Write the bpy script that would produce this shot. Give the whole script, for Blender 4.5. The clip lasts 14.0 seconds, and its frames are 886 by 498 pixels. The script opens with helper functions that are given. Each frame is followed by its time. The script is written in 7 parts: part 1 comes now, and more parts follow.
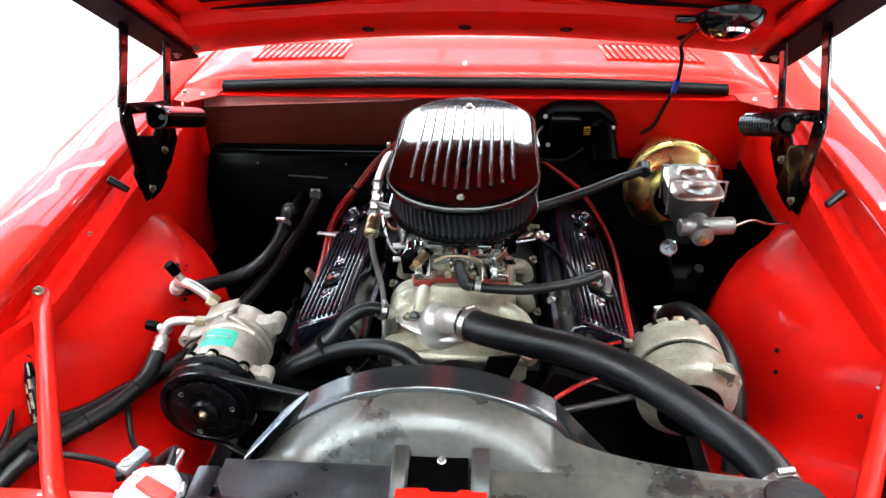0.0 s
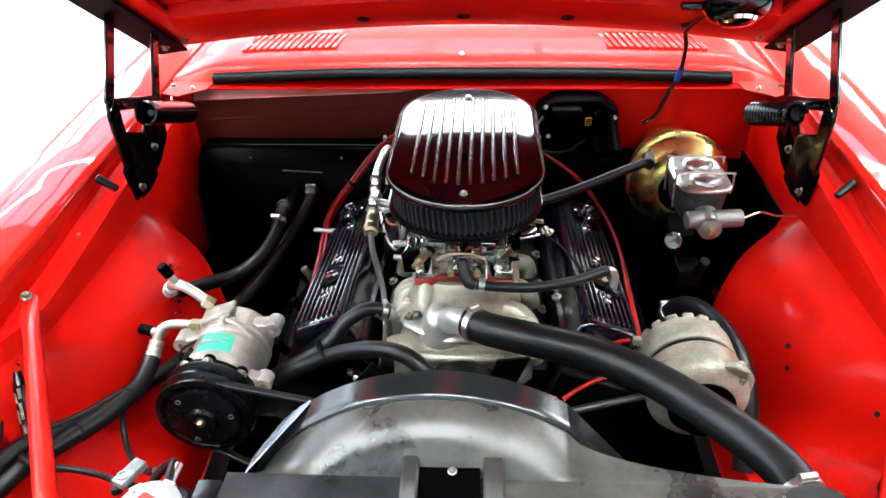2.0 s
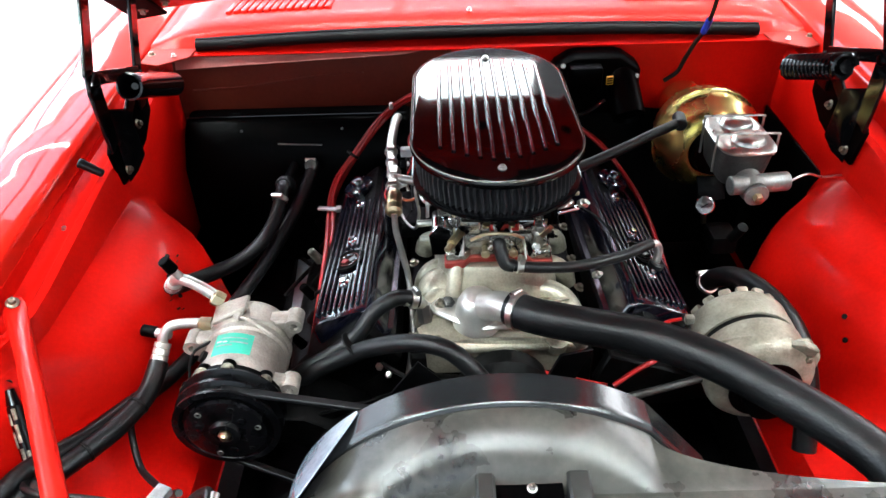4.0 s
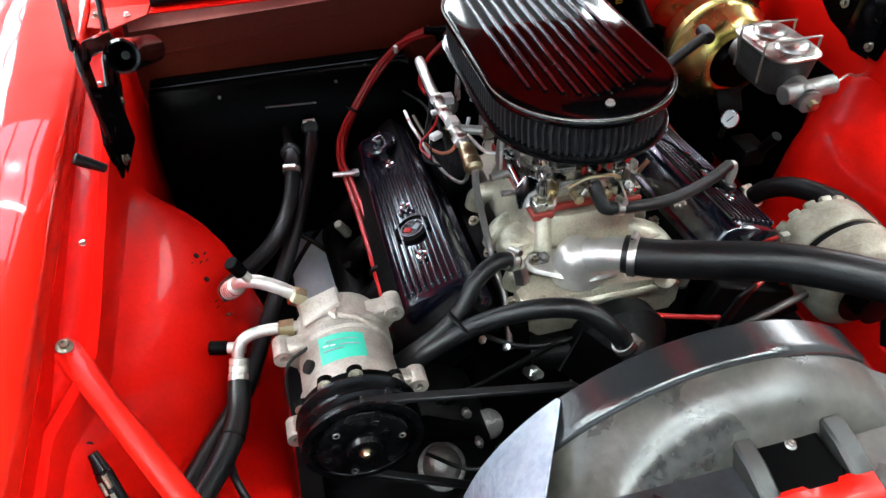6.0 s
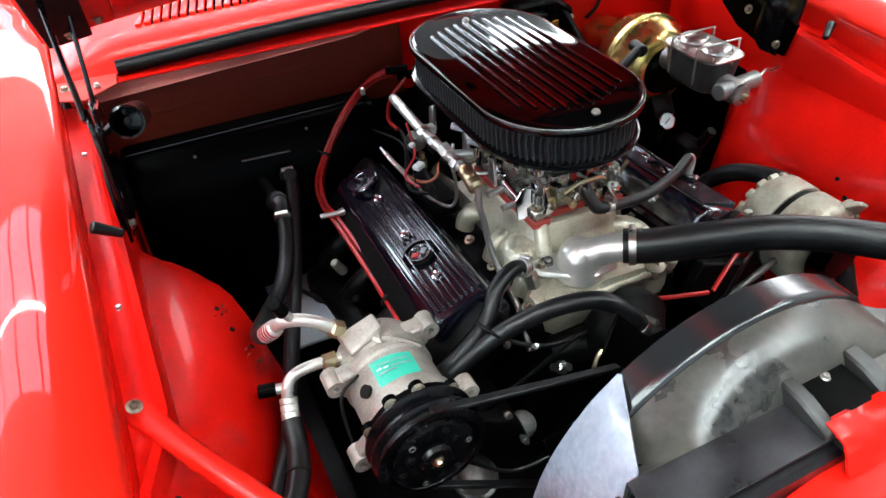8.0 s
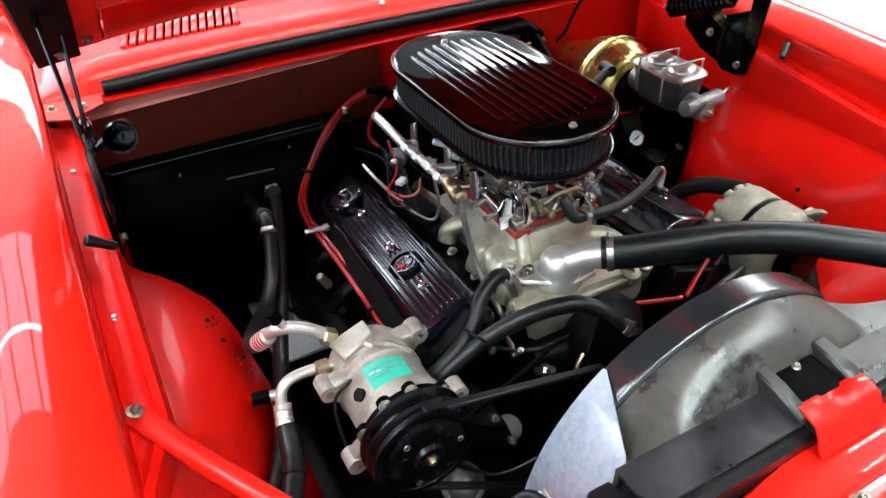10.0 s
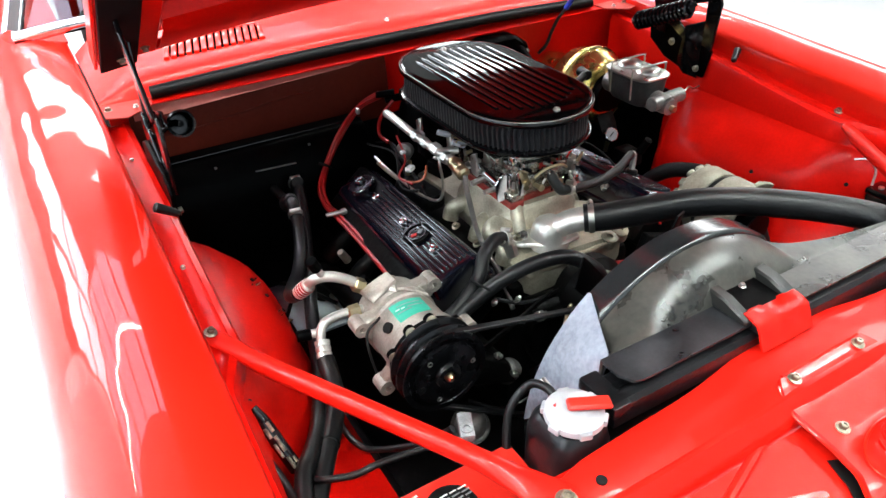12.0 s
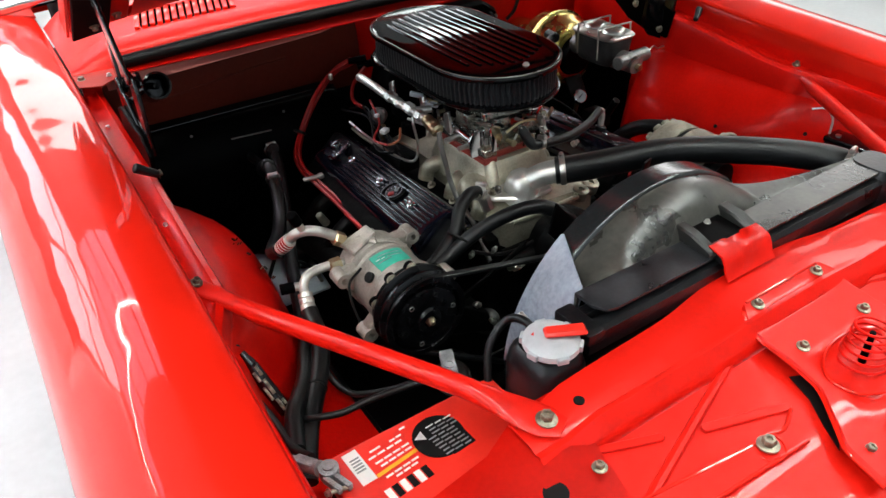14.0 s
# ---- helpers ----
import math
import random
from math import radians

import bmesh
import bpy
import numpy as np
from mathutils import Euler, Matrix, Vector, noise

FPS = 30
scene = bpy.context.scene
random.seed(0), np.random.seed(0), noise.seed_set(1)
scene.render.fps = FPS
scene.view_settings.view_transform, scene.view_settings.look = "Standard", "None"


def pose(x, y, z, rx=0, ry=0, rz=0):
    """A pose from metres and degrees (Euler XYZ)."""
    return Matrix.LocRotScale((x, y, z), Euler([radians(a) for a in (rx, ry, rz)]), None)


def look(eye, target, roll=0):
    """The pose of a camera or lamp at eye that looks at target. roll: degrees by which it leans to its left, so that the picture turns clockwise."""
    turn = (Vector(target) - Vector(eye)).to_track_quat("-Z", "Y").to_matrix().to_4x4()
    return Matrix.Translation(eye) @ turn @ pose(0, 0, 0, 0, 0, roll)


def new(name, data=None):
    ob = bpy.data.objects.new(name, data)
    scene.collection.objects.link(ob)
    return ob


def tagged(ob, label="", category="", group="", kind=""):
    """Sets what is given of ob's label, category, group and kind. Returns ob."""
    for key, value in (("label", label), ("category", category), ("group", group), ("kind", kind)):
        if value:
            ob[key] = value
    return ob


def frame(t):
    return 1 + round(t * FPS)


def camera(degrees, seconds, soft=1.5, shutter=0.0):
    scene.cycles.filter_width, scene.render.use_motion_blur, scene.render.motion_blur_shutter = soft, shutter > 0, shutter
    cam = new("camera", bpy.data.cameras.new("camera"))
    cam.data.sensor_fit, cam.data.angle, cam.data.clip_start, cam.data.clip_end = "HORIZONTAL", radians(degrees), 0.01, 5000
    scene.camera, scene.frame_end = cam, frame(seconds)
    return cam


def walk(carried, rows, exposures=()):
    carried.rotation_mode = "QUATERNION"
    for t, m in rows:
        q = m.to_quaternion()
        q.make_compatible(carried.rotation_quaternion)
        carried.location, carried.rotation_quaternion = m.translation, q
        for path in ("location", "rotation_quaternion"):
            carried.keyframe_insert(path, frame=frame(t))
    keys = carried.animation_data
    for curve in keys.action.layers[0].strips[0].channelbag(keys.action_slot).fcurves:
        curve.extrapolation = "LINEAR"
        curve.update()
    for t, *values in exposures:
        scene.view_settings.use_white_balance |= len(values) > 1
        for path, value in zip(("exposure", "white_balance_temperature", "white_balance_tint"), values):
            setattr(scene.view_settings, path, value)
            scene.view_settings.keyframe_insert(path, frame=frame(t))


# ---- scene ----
cam = camera(63.7, 14.0)
PATH = [
    (0, (0.049, 0.045, 1.576), (-0.081, 1.729, 0.506), -1.0),
    (0.5, (0.049, 0.049, 1.574), (-0.082, 1.734, 0.504), -1.1),
    (1, (0.047, 0.06, 1.573), (-0.081, 1.741, 0.497), -1.2),
    (1.5, (0.044, 0.072, 1.571), (-0.081, 1.746, 0.483), -1.4),
    (2, (0.027, 0.084, 1.57), (-0.077, 1.752, 0.471), -1.3),
    (2.2, (0.013, 0.091, 1.575), (-0.066, 1.748, 0.458), -1.0),
    (4.3, (-0.096, 0.221, 1.537), (-0.095, 1.814, 0.328), -1.5),
    (4.5, (-0.111, 0.244, 1.545), (-0.114, 1.828, 0.325), -0.7),
    (5, (-0.254, 0.298, 1.529), (-0.088, 1.852, 0.28), -1.9),
    (5.5, (-0.353, 0.33, 1.504), (-0.047, 1.8, 0.182), -0.6),
    (6, (-0.411, 0.344, 1.499), (-0.043, 1.788, 0.166), -1.0),
    (6.5, (-0.373, 0.347, 1.503), (-0.049, 1.794, 0.161), -1.3),
    (7, (-0.417, 0.34, 1.509), (0.013, 1.795, 0.206), -1.4),
    (7.2, (-0.474, 0.345, 1.517), (0.027, 1.791, 0.229), -2.1),
    (9.3, (-0.625, 0.315, 1.513), (0.108, 1.728, 0.302), -1.8),
    (9.5, (-0.626, 0.314, 1.513), (0.114, 1.73, 0.311), -1.6),
    (10, (-0.634, 0.308, 1.517), (0.122, 1.727, 0.328), -1.4),
    (10.5, (-0.654, 0.286, 1.517), (0.134, 1.692, 0.333), -1.7),
    (11, (-0.682, 0.25, 1.511), (0.099, 1.659, 0.326), -1.1),
    (11.5, (-0.735, 0.177, 1.526), (0.064, 1.599, 0.369), -1.3),
    (12, (-0.785, 0.127, 1.535), (0.04, 1.573, 0.426), -1.8),
    (12.5, (-0.822, 0.092, 1.524), (0.009, 1.537, 0.419), -2.1),
    (13, (-0.824, 0.086, 1.502), (0.012, 1.493, 0.353), -2.0),
    (13.5, (-0.825, 0.084, 1.499), (0.032, 1.474, 0.344), -1.8),
    (14, (-0.823, 0.076, 1.503), (0.05, 1.469, 0.364), -2.4),
]
EXPOSURES = [(0.0, 0.27, 6500, 10), (4.5, 0.13, 6500, 10), (6.5, -0.02, 6520, 10), (10.5, -0.14, 6550, 10), (12.3, -0.18, 6800, 10), (13.0, -0.60, 6850, 10), (14.0, -1.0, 6900, 10)]
walk(cam, [(t, look(eye, target, roll)) for t, eye, target, roll in PATH], EXPOSURES)

# ---- world and light: a bright white showroom with daylight from a wide opening and tubes on the ceiling ----
world = bpy.data.worlds.new("world")
scene.world = world
world.use_nodes = True
wn = world.node_tree
sky = wn.nodes.new("ShaderNodeTexSky")
sky.sky_type = "NISHITA"
sky.sun_disc = False
sky.sun_elevation, sky.sun_rotation = radians(40), radians(250)
wn.links.new(sky.outputs[0], wn.nodes["Background"].inputs[0])
wn.nodes["Background"].inputs[1].default_value = 0.1


SIDE_W, DOOR_W, FRONT_W, REAR, ROOF_W = 185, 115, 45, 48, 240


def area(name, eye, target, sx, sy, watts, colour=(1, 1, 1)):
    d = bpy.data.lights.new(name, "AREA")
    d.shape, d.size, d.size_y, d.energy, d.color = "RECTANGLE", sx, sy, watts, colour
    ob = new(name, d)
    ob.matrix_world = look(eye, target)
    return ob


area("daylight_opening_side", (-4.95, -0.1, 3.02), (0, -0.1, 3.02), 4.8, 2.45, SIDE_W, (0.68, 0.85, 1.0))
area("daylight_window_east", (4.95, 4.0, 2.9), (0, 4.0, 2.9), 3.2, 1.2, 135, (0.95, 0.97, 1.0))
area("daylight_doorway", (-4.95, 4.22, 2.02), (0, 4.22, 2.02), 3.25, 3.95, DOOR_W, (0.78, 0.88, 0.98))
area("daylight_opening_front", (-0.9, -3.95, 2.75), (-0.9, 0, 2.75), 4.2, 2.7, FRONT_W, (0.80, 0.93, 1.0))
area("daylight_rooflight", (-1.4, 4.875, 4.46), (-1.4, 4.875, 0), 5.8, 1.95, ROOF_W, (0.86, 0.76, 1.0))
for x0, x1, z0, z1, per in ((-4.9, -2.3, 2.2, 4.36, 52), (-1.5, 0.9, 2.4, 3.3, REAR), (2.55, 3.9, 2.66, 3.5, 1.3 * REAR)):
    cx, cz = (x0 + x1) / 2, (z0 + z1) / 2
    area("daylight_window_rear", (cx, 5.95, cz), (cx, 0, cz), x1 - x0, z1 - z0, per * (x1 - x0) * (z1 - z0), (0.74, 0.88, 1.0) if x0 < -3 else (0.88, 0.97, 1.0))


# ---- materials ----
def mat(name, colour, rough=0.5, metal=0.0, vary=0.15, scale=6.0, grain=120.0, bump=0.02, coat=0.0, spec=0.5, dark=None, stain=0.0, rvary=0.12, wave=0.0):
    m = bpy.data.materials.new(name)
    m.use_nodes = True
    nt = m.node_tree
    b = nt.nodes["Principled BSDF"]
    tc = nt.nodes.new("ShaderNodeTexCoord")
    big = nt.nodes.new("ShaderNodeTexNoise")
    big.inputs["Scale"].default_value, big.inputs["Detail"].default_value = scale, 6
    fine = nt.nodes.new("ShaderNodeTexNoise")
    fine.inputs["Scale"].default_value, fine.inputs["Detail"].default_value = grain, 3
    nt.links.new(tc.outputs["Object"], big.inputs["Vector"])
    nt.links.new(tc.outputs["Object"], fine.inputs["Vector"])
    ramp = nt.nodes.new("ShaderNodeValToRGB")
    lo = dark or tuple(c * (1 - vary) for c in colour)
    hi = tuple(min(1, c * (1 + vary)) for c in colour)
    ramp.color_ramp.elements[0].position, ramp.color_ramp.elements[1].position = 0.32 - 0.1 * stain, 0.68 - 0.2 * stain
    ramp.color_ramp.elements[0].color, ramp.color_ramp.elements[1].color = (*lo, 1), (*hi, 1)
    mix = nt.nodes.new("ShaderNodeMath")
    mix.operation = "MULTIPLY_ADD"
    mix.inputs[1].default_value = 0.3
    nt.links.new(fine.outputs[0], mix.inputs[0])
    sub = nt.nodes.new("ShaderNodeMath")
    sub.operation = "MULTIPLY_ADD"
    sub.inputs[1].default_value, sub.inputs[2].default_value = 0.85, -0.075
    nt.links.new(big.outputs[0], sub.inputs[0])
    nt.links.new(sub.outputs[0], mix.inputs[2])
    nt.links.new(mix.outputs[0], ramp.inputs[0])
    nt.links.new(ramp.outputs[0], b.inputs["Base Color"])
    rr = nt.nodes.new("ShaderNodeMapRange")
    rr.inputs["To Min"].default_value, rr.inputs["To Max"].default_value = max(0.02, rough * (1 - rvary * 2)), min(1, rough * (1 + rvary * 2))
    nt.links.new(big.outputs[0], rr.inputs[0])
    nt.links.new(rr.outputs[0], b.inputs["Roughness"])
    b.inputs["Metallic"].default_value = metal
    b.inputs["Specular IOR Level"].default_value = spec
    b.inputs["Coat Weight"].default_value = coat
    b.inputs["Coat Roughness"].default_value = 0.04
    if bump:
        bp = nt.nodes.new("ShaderNodeBump")
        bp.inputs["Strength"].default_value, bp.inputs["Distance"].default_value = bump * 10, 0.002
        nt.links.new(fine.outputs[0], bp.inputs["Height"])
        nt.links.new(bp.outputs[0], b.inputs["Normal"])
    if wave:
        soft = nt.nodes.new("ShaderNodeTexNoise")
        soft.inputs["Scale"].default_value, soft.inputs["Detail"].default_value = 7.0, 0.5
        nt.links.new(tc.outputs["Object"], soft.inputs["Vector"])
        wv = nt.nodes.new("ShaderNodeBump")
        wv.inputs["Strength"].default_value, wv.inputs["Distance"].default_value = 1.0, wave
        nt.links.new(soft.outputs[0], wv.inputs["Height"])
        for target in ("Normal", "Coat Normal"):
            nt.links.new(wv.outputs[0], b.inputs[target])
    return m


def glow(name, colour, strength):
    m = bpy.data.materials.new(name)
    m.use_nodes = True
    b = m.node_tree.nodes["Principled BSDF"]
    b.inputs["Emission Color"].default_value, b.inputs["Emission Strength"].default_value = (*colour, 1), strength
    return m


RED = mat("red_gloss_paint", (0.68, 0.012, 0.005), 0.35, 0, 0.05, 3, 400, 0.0, coat=0.7, spec=0.06, wave=0.004)
RED_SUP = mat("red_support_paint", (0.68, 0.010, 0.005), 0.36, 0, 0.12, 9, 140, 0.006, coat=0.25, spec=0.14)
SEAL = mat("black_seal_rubber", (0.003, 0.003, 0.003), 0.5, 0, 0.4, 14, 220, 0.02, spec=0.15)
RED_IN = mat("red_bay_paint", (0.66, 0.006, 0.003), 0.36, 0, 0.14, 5, 160, 0.008, coat=0.09, spec=0.10)
RED_DULL = mat("dull_red_primer", (0.42, 0.035, 0.025), 0.55, 0, 0.2, 14, 160, 0.01, spec=0.15)
# MAROON: darker and duller than the firewall's red.
MAROON = mat("dull_maroon", (0.085, 0.013, 0.007), 0.5, 0, 0.2, 4, 150, 0.01, coat=0.02, spec=0.08)
BLACK = mat("black_gloss_paint", (0.003, 0.003, 0.0035), 0.14, 0, 0.3, 8, 200, 0.004, coat=0.2, spec=0.35)
SATIN = mat("black_satin_paint", (0.0006, 0.0006, 0.0007), 0.38, 0, 0.4, 8, 160, 0.012, spec=0.03)
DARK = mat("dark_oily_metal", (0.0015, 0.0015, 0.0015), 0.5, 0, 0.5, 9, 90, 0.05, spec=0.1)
RUBBER = mat("black_rubber", (0.0048, 0.0049, 0.0054), 0.38, 0, 0.4, 14, 220, 0.02, spec=0.32)
VC = mat("black_crinkle_paint", (0.0026, 0.0030, 0.0075), 0.18, 0, 0.3, 20, 500, 0.004, coat=0.5, spec=1.0)
SHROUD = mat("aged_black_plastic", (0.024, 0.0242, 0.027), 0.34, 0, 0.3, 22, 180, 0.012, dark=(0.007, 0.007, 0.008), spec=0.5, rvary=0.3)
RINGP = mat("glossy_black_plastic", (0.012, 0.0125, 0.0135), 0.20, 0, 0.3, 12, 160, 0.006, spec=0.85, rvary=0.2)
PULLEY = mat("black_worn_pulley_paint", (0.0025, 0.0025, 0.003), 0.26, 0, 0.4, 24, 200, 0.01, spec=0.28, rvary=0.3)
TANK = mat("black_radiator_plastic", (0.006, 0.006, 0.007), 0.3, 0, 0.4, 12, 140, 0.02, spec=0.4)
ALU = mat("cast_aluminium", (0.47, 0.44, 0.345), 0.36, 0.55, 0.25, 18, 260, 0.05, dark=(0.27, 0.25, 0.19))
ALU_C = mat("stained_cast_aluminium", (0.42, 0.38, 0.335), 0.38, 0.45, 0.25, 26, 260, 0.05, dark=(0.25, 0.22, 0.19))
ALU_D = mat("dull_cast_aluminium", (0.30, 0.285, 0.24), 0.45, 0.5, 0.25, 14, 200, 0.06, dark=(0.15, 0.14, 0.115))
ALT = mat("warm_grey_cast_alloy", (0.34, 0.315, 0.25), 0.45, 0.35, 0.2, 30, 240, 0.05, dark=(0.22, 0.20, 0.155))
BRIGHT = mat("machined_aluminium", (0.66, 0.64, 0.60), 0.33, 0.75, 0.12, 30, 300, 0.02)
RIB = mat("machined_rib_edge", (0.21, 0.21, 0.22), 0.22, 1.0, 0.1, 40, 300, 0.0)
CHROME = mat("chrome_plate", (0.85, 0.85, 0.86), 0.08, 1.0, 0.05, 10, 200, 0.0)
ZINC = mat("zinc_plated_steel", (0.62, 0.61, 0.57), 0.3, 1.0, 0.15, 60, 400, 0.02)
BRASS = mat("brass_fitting", (0.52, 0.43, 0.27), 0.3, 1.0, 0.15, 40, 300, 0.02)
IRON = mat("dark_cast_iron", (0.075, 0.073, 0.070), 0.36, 0.5, 0.3, 18, 220, 0.05)
STEEL = mat("cast_iron_grey", (0.24, 0.23, 0.22), 0.42, 0.7, 0.25, 18, 220, 0.05)
LID = mat("black_anodised_lid", (0.002, 0.0018, 0.002), 0.075, 0.0, 0.2, 10, 300, 0.0, spec=0.42, rvary=0.05)
PLEAT = mat("filter_gauze", (0.012, 0.013, 0.015), 0.45, 0.1, 0.3, 60, 700, 0.06, spec=0.4)
WIRE = mat("red_silicone_wire", (0.34, 0.008, 0.008), 0.35, 0, 0.12, 20, 200, 0.01)
BLUE = mat("blue_tape", (0.02, 0.05, 0.45), 0.5, 0, 0.2, 20, 200, 0.02)
CAPW = mat("translucent_white_plastic", (0.40, 0.40, 0.42), 0.3, 0, 0.1, 30, 200, 0.02, spec=0.6)
WHITE = mat("white_plastic", (0.78, 0.78, 0.76), 0.35, 0, 0.06, 20, 200, 0.01)
GREEN = mat("green_label", (0.03, 0.42, 0.30), 0.4, 0, 0.1, 40, 300, 0.0)
# PINK: pinkish colour stands in for the ceiling reflected along a bent edge.
PINK = mat("painted_ceiling_reflection", (0.34, 0.11, 0.09), 0.5, 0, 0.2, 10, 150, 0.01, spec=0.2)
YELLOW = mat("yellow_ink", (0.75, 0.38, 0.02), 0.5, 0, 0.1, 40, 300, 0.0)
INK = mat("black_ink", (0.004, 0.004, 0.004), 0.5, 0, 0.1, 40, 300, 0.0, spec=0.15)
PHENOLIC = mat("red_brown_spacer", (0.26, 0.022, 0.014), 0.45, 0, 0.2, 20, 200, 0.02)
REDPL = mat("red_plastic", (0.70, 0.022, 0.012), 0.35, 0, 0.08, 20, 200, 0.01)
CARB = mat("carburettor_alloy", (0.42, 0.405, 0.36), 0.25, 0.95, 0.3, 40, 300, 0.06)
STRAP = mat("flat_black_strap", (0.003, 0.003, 0.003), 0.8, 0, 0.3, 9, 200, 0.02, spec=0.05)
DUSTY = mat("dusty_shroud_plastic", (0.058, 0.055, 0.047), 0.29, 0, 0.3, 16, 110, 0.014, dark=(0.011, 0.011, 0.011), spec=0.65, rvary=0.24)
# FLAP: pale bluish base colour stands in for window light on the shroud.
FLAP = mat("plastic_painted_window_sheen", (0.40, 0.44, 0.52), 0.17, 0, 0.12, 5, 120, 0.003, dark=(0.17, 0.19, 0.24), spec=1.0, coat=0.4)
GREY = mat("grey_lead", (0.30, 0.31, 0.32), 0.5, 0.5, 0.3, 50, 300, 0.08)
DIAL = mat("off_white_dial", (0.36, 0.36, 0.35), 0.4, 0, 0.08, 60, 300, 0.0)
PALE = mat("pale_grey_enamel", (0.66, 0.72, 0.80), 0.4, 0, 0.12, 12, 200, 0.02)
FLOOR = mat("polished_concrete", (0.58, 0.58, 0.585), 0.3, 0, 0.10, 1.6, 30, 0.01)
CEIL = mat("grey_ceiling_paint", (0.17, 0.17, 0.175), 0.7, 0, 0.05, 1.0, 60, 0.01)
WALL = mat("grey_wall_paint", (0.20, 0.20, 0.205), 0.6, 0, 0.03, 1.0, 60, 0.01)
WALL_D = mat("dark_grey_wall_paint", (0.06, 0.06, 0.062), 0.6, 0, 0.03, 1.0, 60, 0.01)
TUBE = glow("fluorescent_tube", (0.88, 0.99, 1.0), 112.0)


def gold_mat():
    m = mat("gold_cadmium_plate", (0.72, 0.52, 0.20), 0.27, 1.0, 0.2, 12, 200, 0.01)
    nt = m.node_tree
    lw = [n for n in nt.nodes if n.type == "VALTORGB"][0].color_ramp
    lw.elements[0].color, lw.elements[1].color = (0.66, 0.52, 0.12, 1), (0.80, 0.60, 0.20, 1)
    for pos, c in ((0.45, (0.74, 0.60, 0.17, 1)), (0.55, (0.78, 0.56, 0.22, 1))):
        lw.elements.new(pos).color = c
    return m


GOLD = gold_mat()


def glass_mat():
    m = bpy.data.materials.new("tinted_windscreen_glass")
    m.use_nodes = True
    b = m.node_tree.nodes["Principled BSDF"]
    b.inputs["Base Color"].default_value = (0.36, 0.44, 0.44, 1)
    b.inputs["Roughness"].default_value = 0.02
    b.inputs["Transmission Weight"].default_value = 1.0
    b.inputs["IOR"].default_value = 1.45
    return m


GLASS = glass_mat()


# ---- mesh helpers ----
def finish(name, bm, material, smooth=40):
    bmesh.ops.recalc_face_normals(bm, faces=bm.faces)
    lim = radians(smooth)
    for f in bm.faces:
        f.smooth = True
    for e in bm.edges:
        if len(e.link_faces) != 2 or e.calc_face_angle(0) > lim:
            e.smooth = False
    me = bpy.data.meshes.new(name)
    bm.to_mesh(me)
    bm.free()
    me.materials.append(material)
    return me


def thing(name, at, label, category, group="", kind=""):
    ob = new(name)
    ob.empty_display_size = 0.02
    ob.matrix_basis = Matrix.Translation(at)
    return tagged(ob, label, category, group, kind)


def part(name, bm, material, parent, label="", m=None, smooth=40):
    """bm: a bmesh or a ready mesh; m: its pose in the world."""
    me = bm if isinstance(bm, bpy.types.Mesh) else finish(name, bm, material, smooth)
    ob = new(name, me)
    if parent is not None:
        ob.parent = parent
        ob.matrix_parent_inverse = world_of(parent).inverted()
    if m is not None:
        ob.matrix_basis = m
    if label:
        ob["label"] = label
    return ob


def world_of(ob):
    if ob.parent is None:
        return ob.matrix_basis.copy()
    return world_of(ob.parent) @ ob.matrix_parent_inverse @ ob.matrix_basis


def solid(name, bm, material, label, category, group="", kind="", smooth=40):
    ob = new(name, finish(name, bm, material, smooth))
    return tagged(ob, label, category, group, kind)


def merge(*bms):
    out = bmesh.new()
    for b in bms:
        me = bpy.data.meshes.new("tmp")
        b.to_mesh(me)
        b.free()
        out.from_mesh(me)
        bpy.data.meshes.remove(me)
    return out


def bevel(bm, w, seg=2, lim=30):
    if w > 0:
        es = [e for e in bm.edges if len(e.link_faces) == 2 and e.calc_face_angle(0) > radians(lim)]
        bmesh.ops.bevel(bm, geom=es, offset=w, segments=seg, affect="EDGES", profile=0.5, clamp_overlap=True)
    return bm


def box(c, s, bev=0.003, rot=None, seg=2):
    bm = bmesh.new()
    bmesh.ops.create_cube(bm, size=1)
    bmesh.ops.scale(bm, vec=s, verts=bm.verts)
    bevel(bm, bev, seg)
    m = Matrix.Translation(c) @ (rot.to_4x4() if rot is not None else Matrix.Identity(4))
    bmesh.ops.transform(bm, matrix=m, verts=bm.verts)
    return bm


def rotz(a):
    return Matrix.Rotation(radians(a), 3, "Z")


def rotx(a):
    return Matrix.Rotation(radians(a), 3, "X")


def roty(a):
    return Matrix.Rotation(radians(a), 3, "Y")


def axis_m(p, d):
    """The pose at p whose z axis points along d."""
    return Matrix.Translation(p) @ Vector(d).to_track_quat("Z", "Y").to_matrix().to_4x4()


def lathe(p, d, prof, seg=32):
    """A solid of revolution about the line through p along d; prof: (radius, height) pairs."""
    bm = bmesh.new()
    rings = []
    for r, h in prof:
        if r < 1e-5:
            rings.append([bm.verts.new((0, 0, h))])
        else:
            rings.append([bm.verts.new((r * math.cos(2 * math.pi * k / seg), r * math.sin(2 * math.pi * k / seg), h)) for k in range(seg)])
    for a, b in zip(rings, rings[1:]):
        for k in range(seg):
            v = [a[k % len(a)], a[(k + 1) % seg % len(a)], b[(k + 1) % seg % len(b)], b[k % len(b)]]
            v = list(dict.fromkeys(v))
            if len(v) > 2:
                bm.faces.new(v)
    for ring, flip in ((rings[0], True), (rings[-1], False)):
        if len(ring) > 2:
            bm.faces.new(ring[::-1] if flip else ring)
    bmesh.ops.transform(bm, matrix=axis_m(p, d), verts=bm.verts)
    return bm


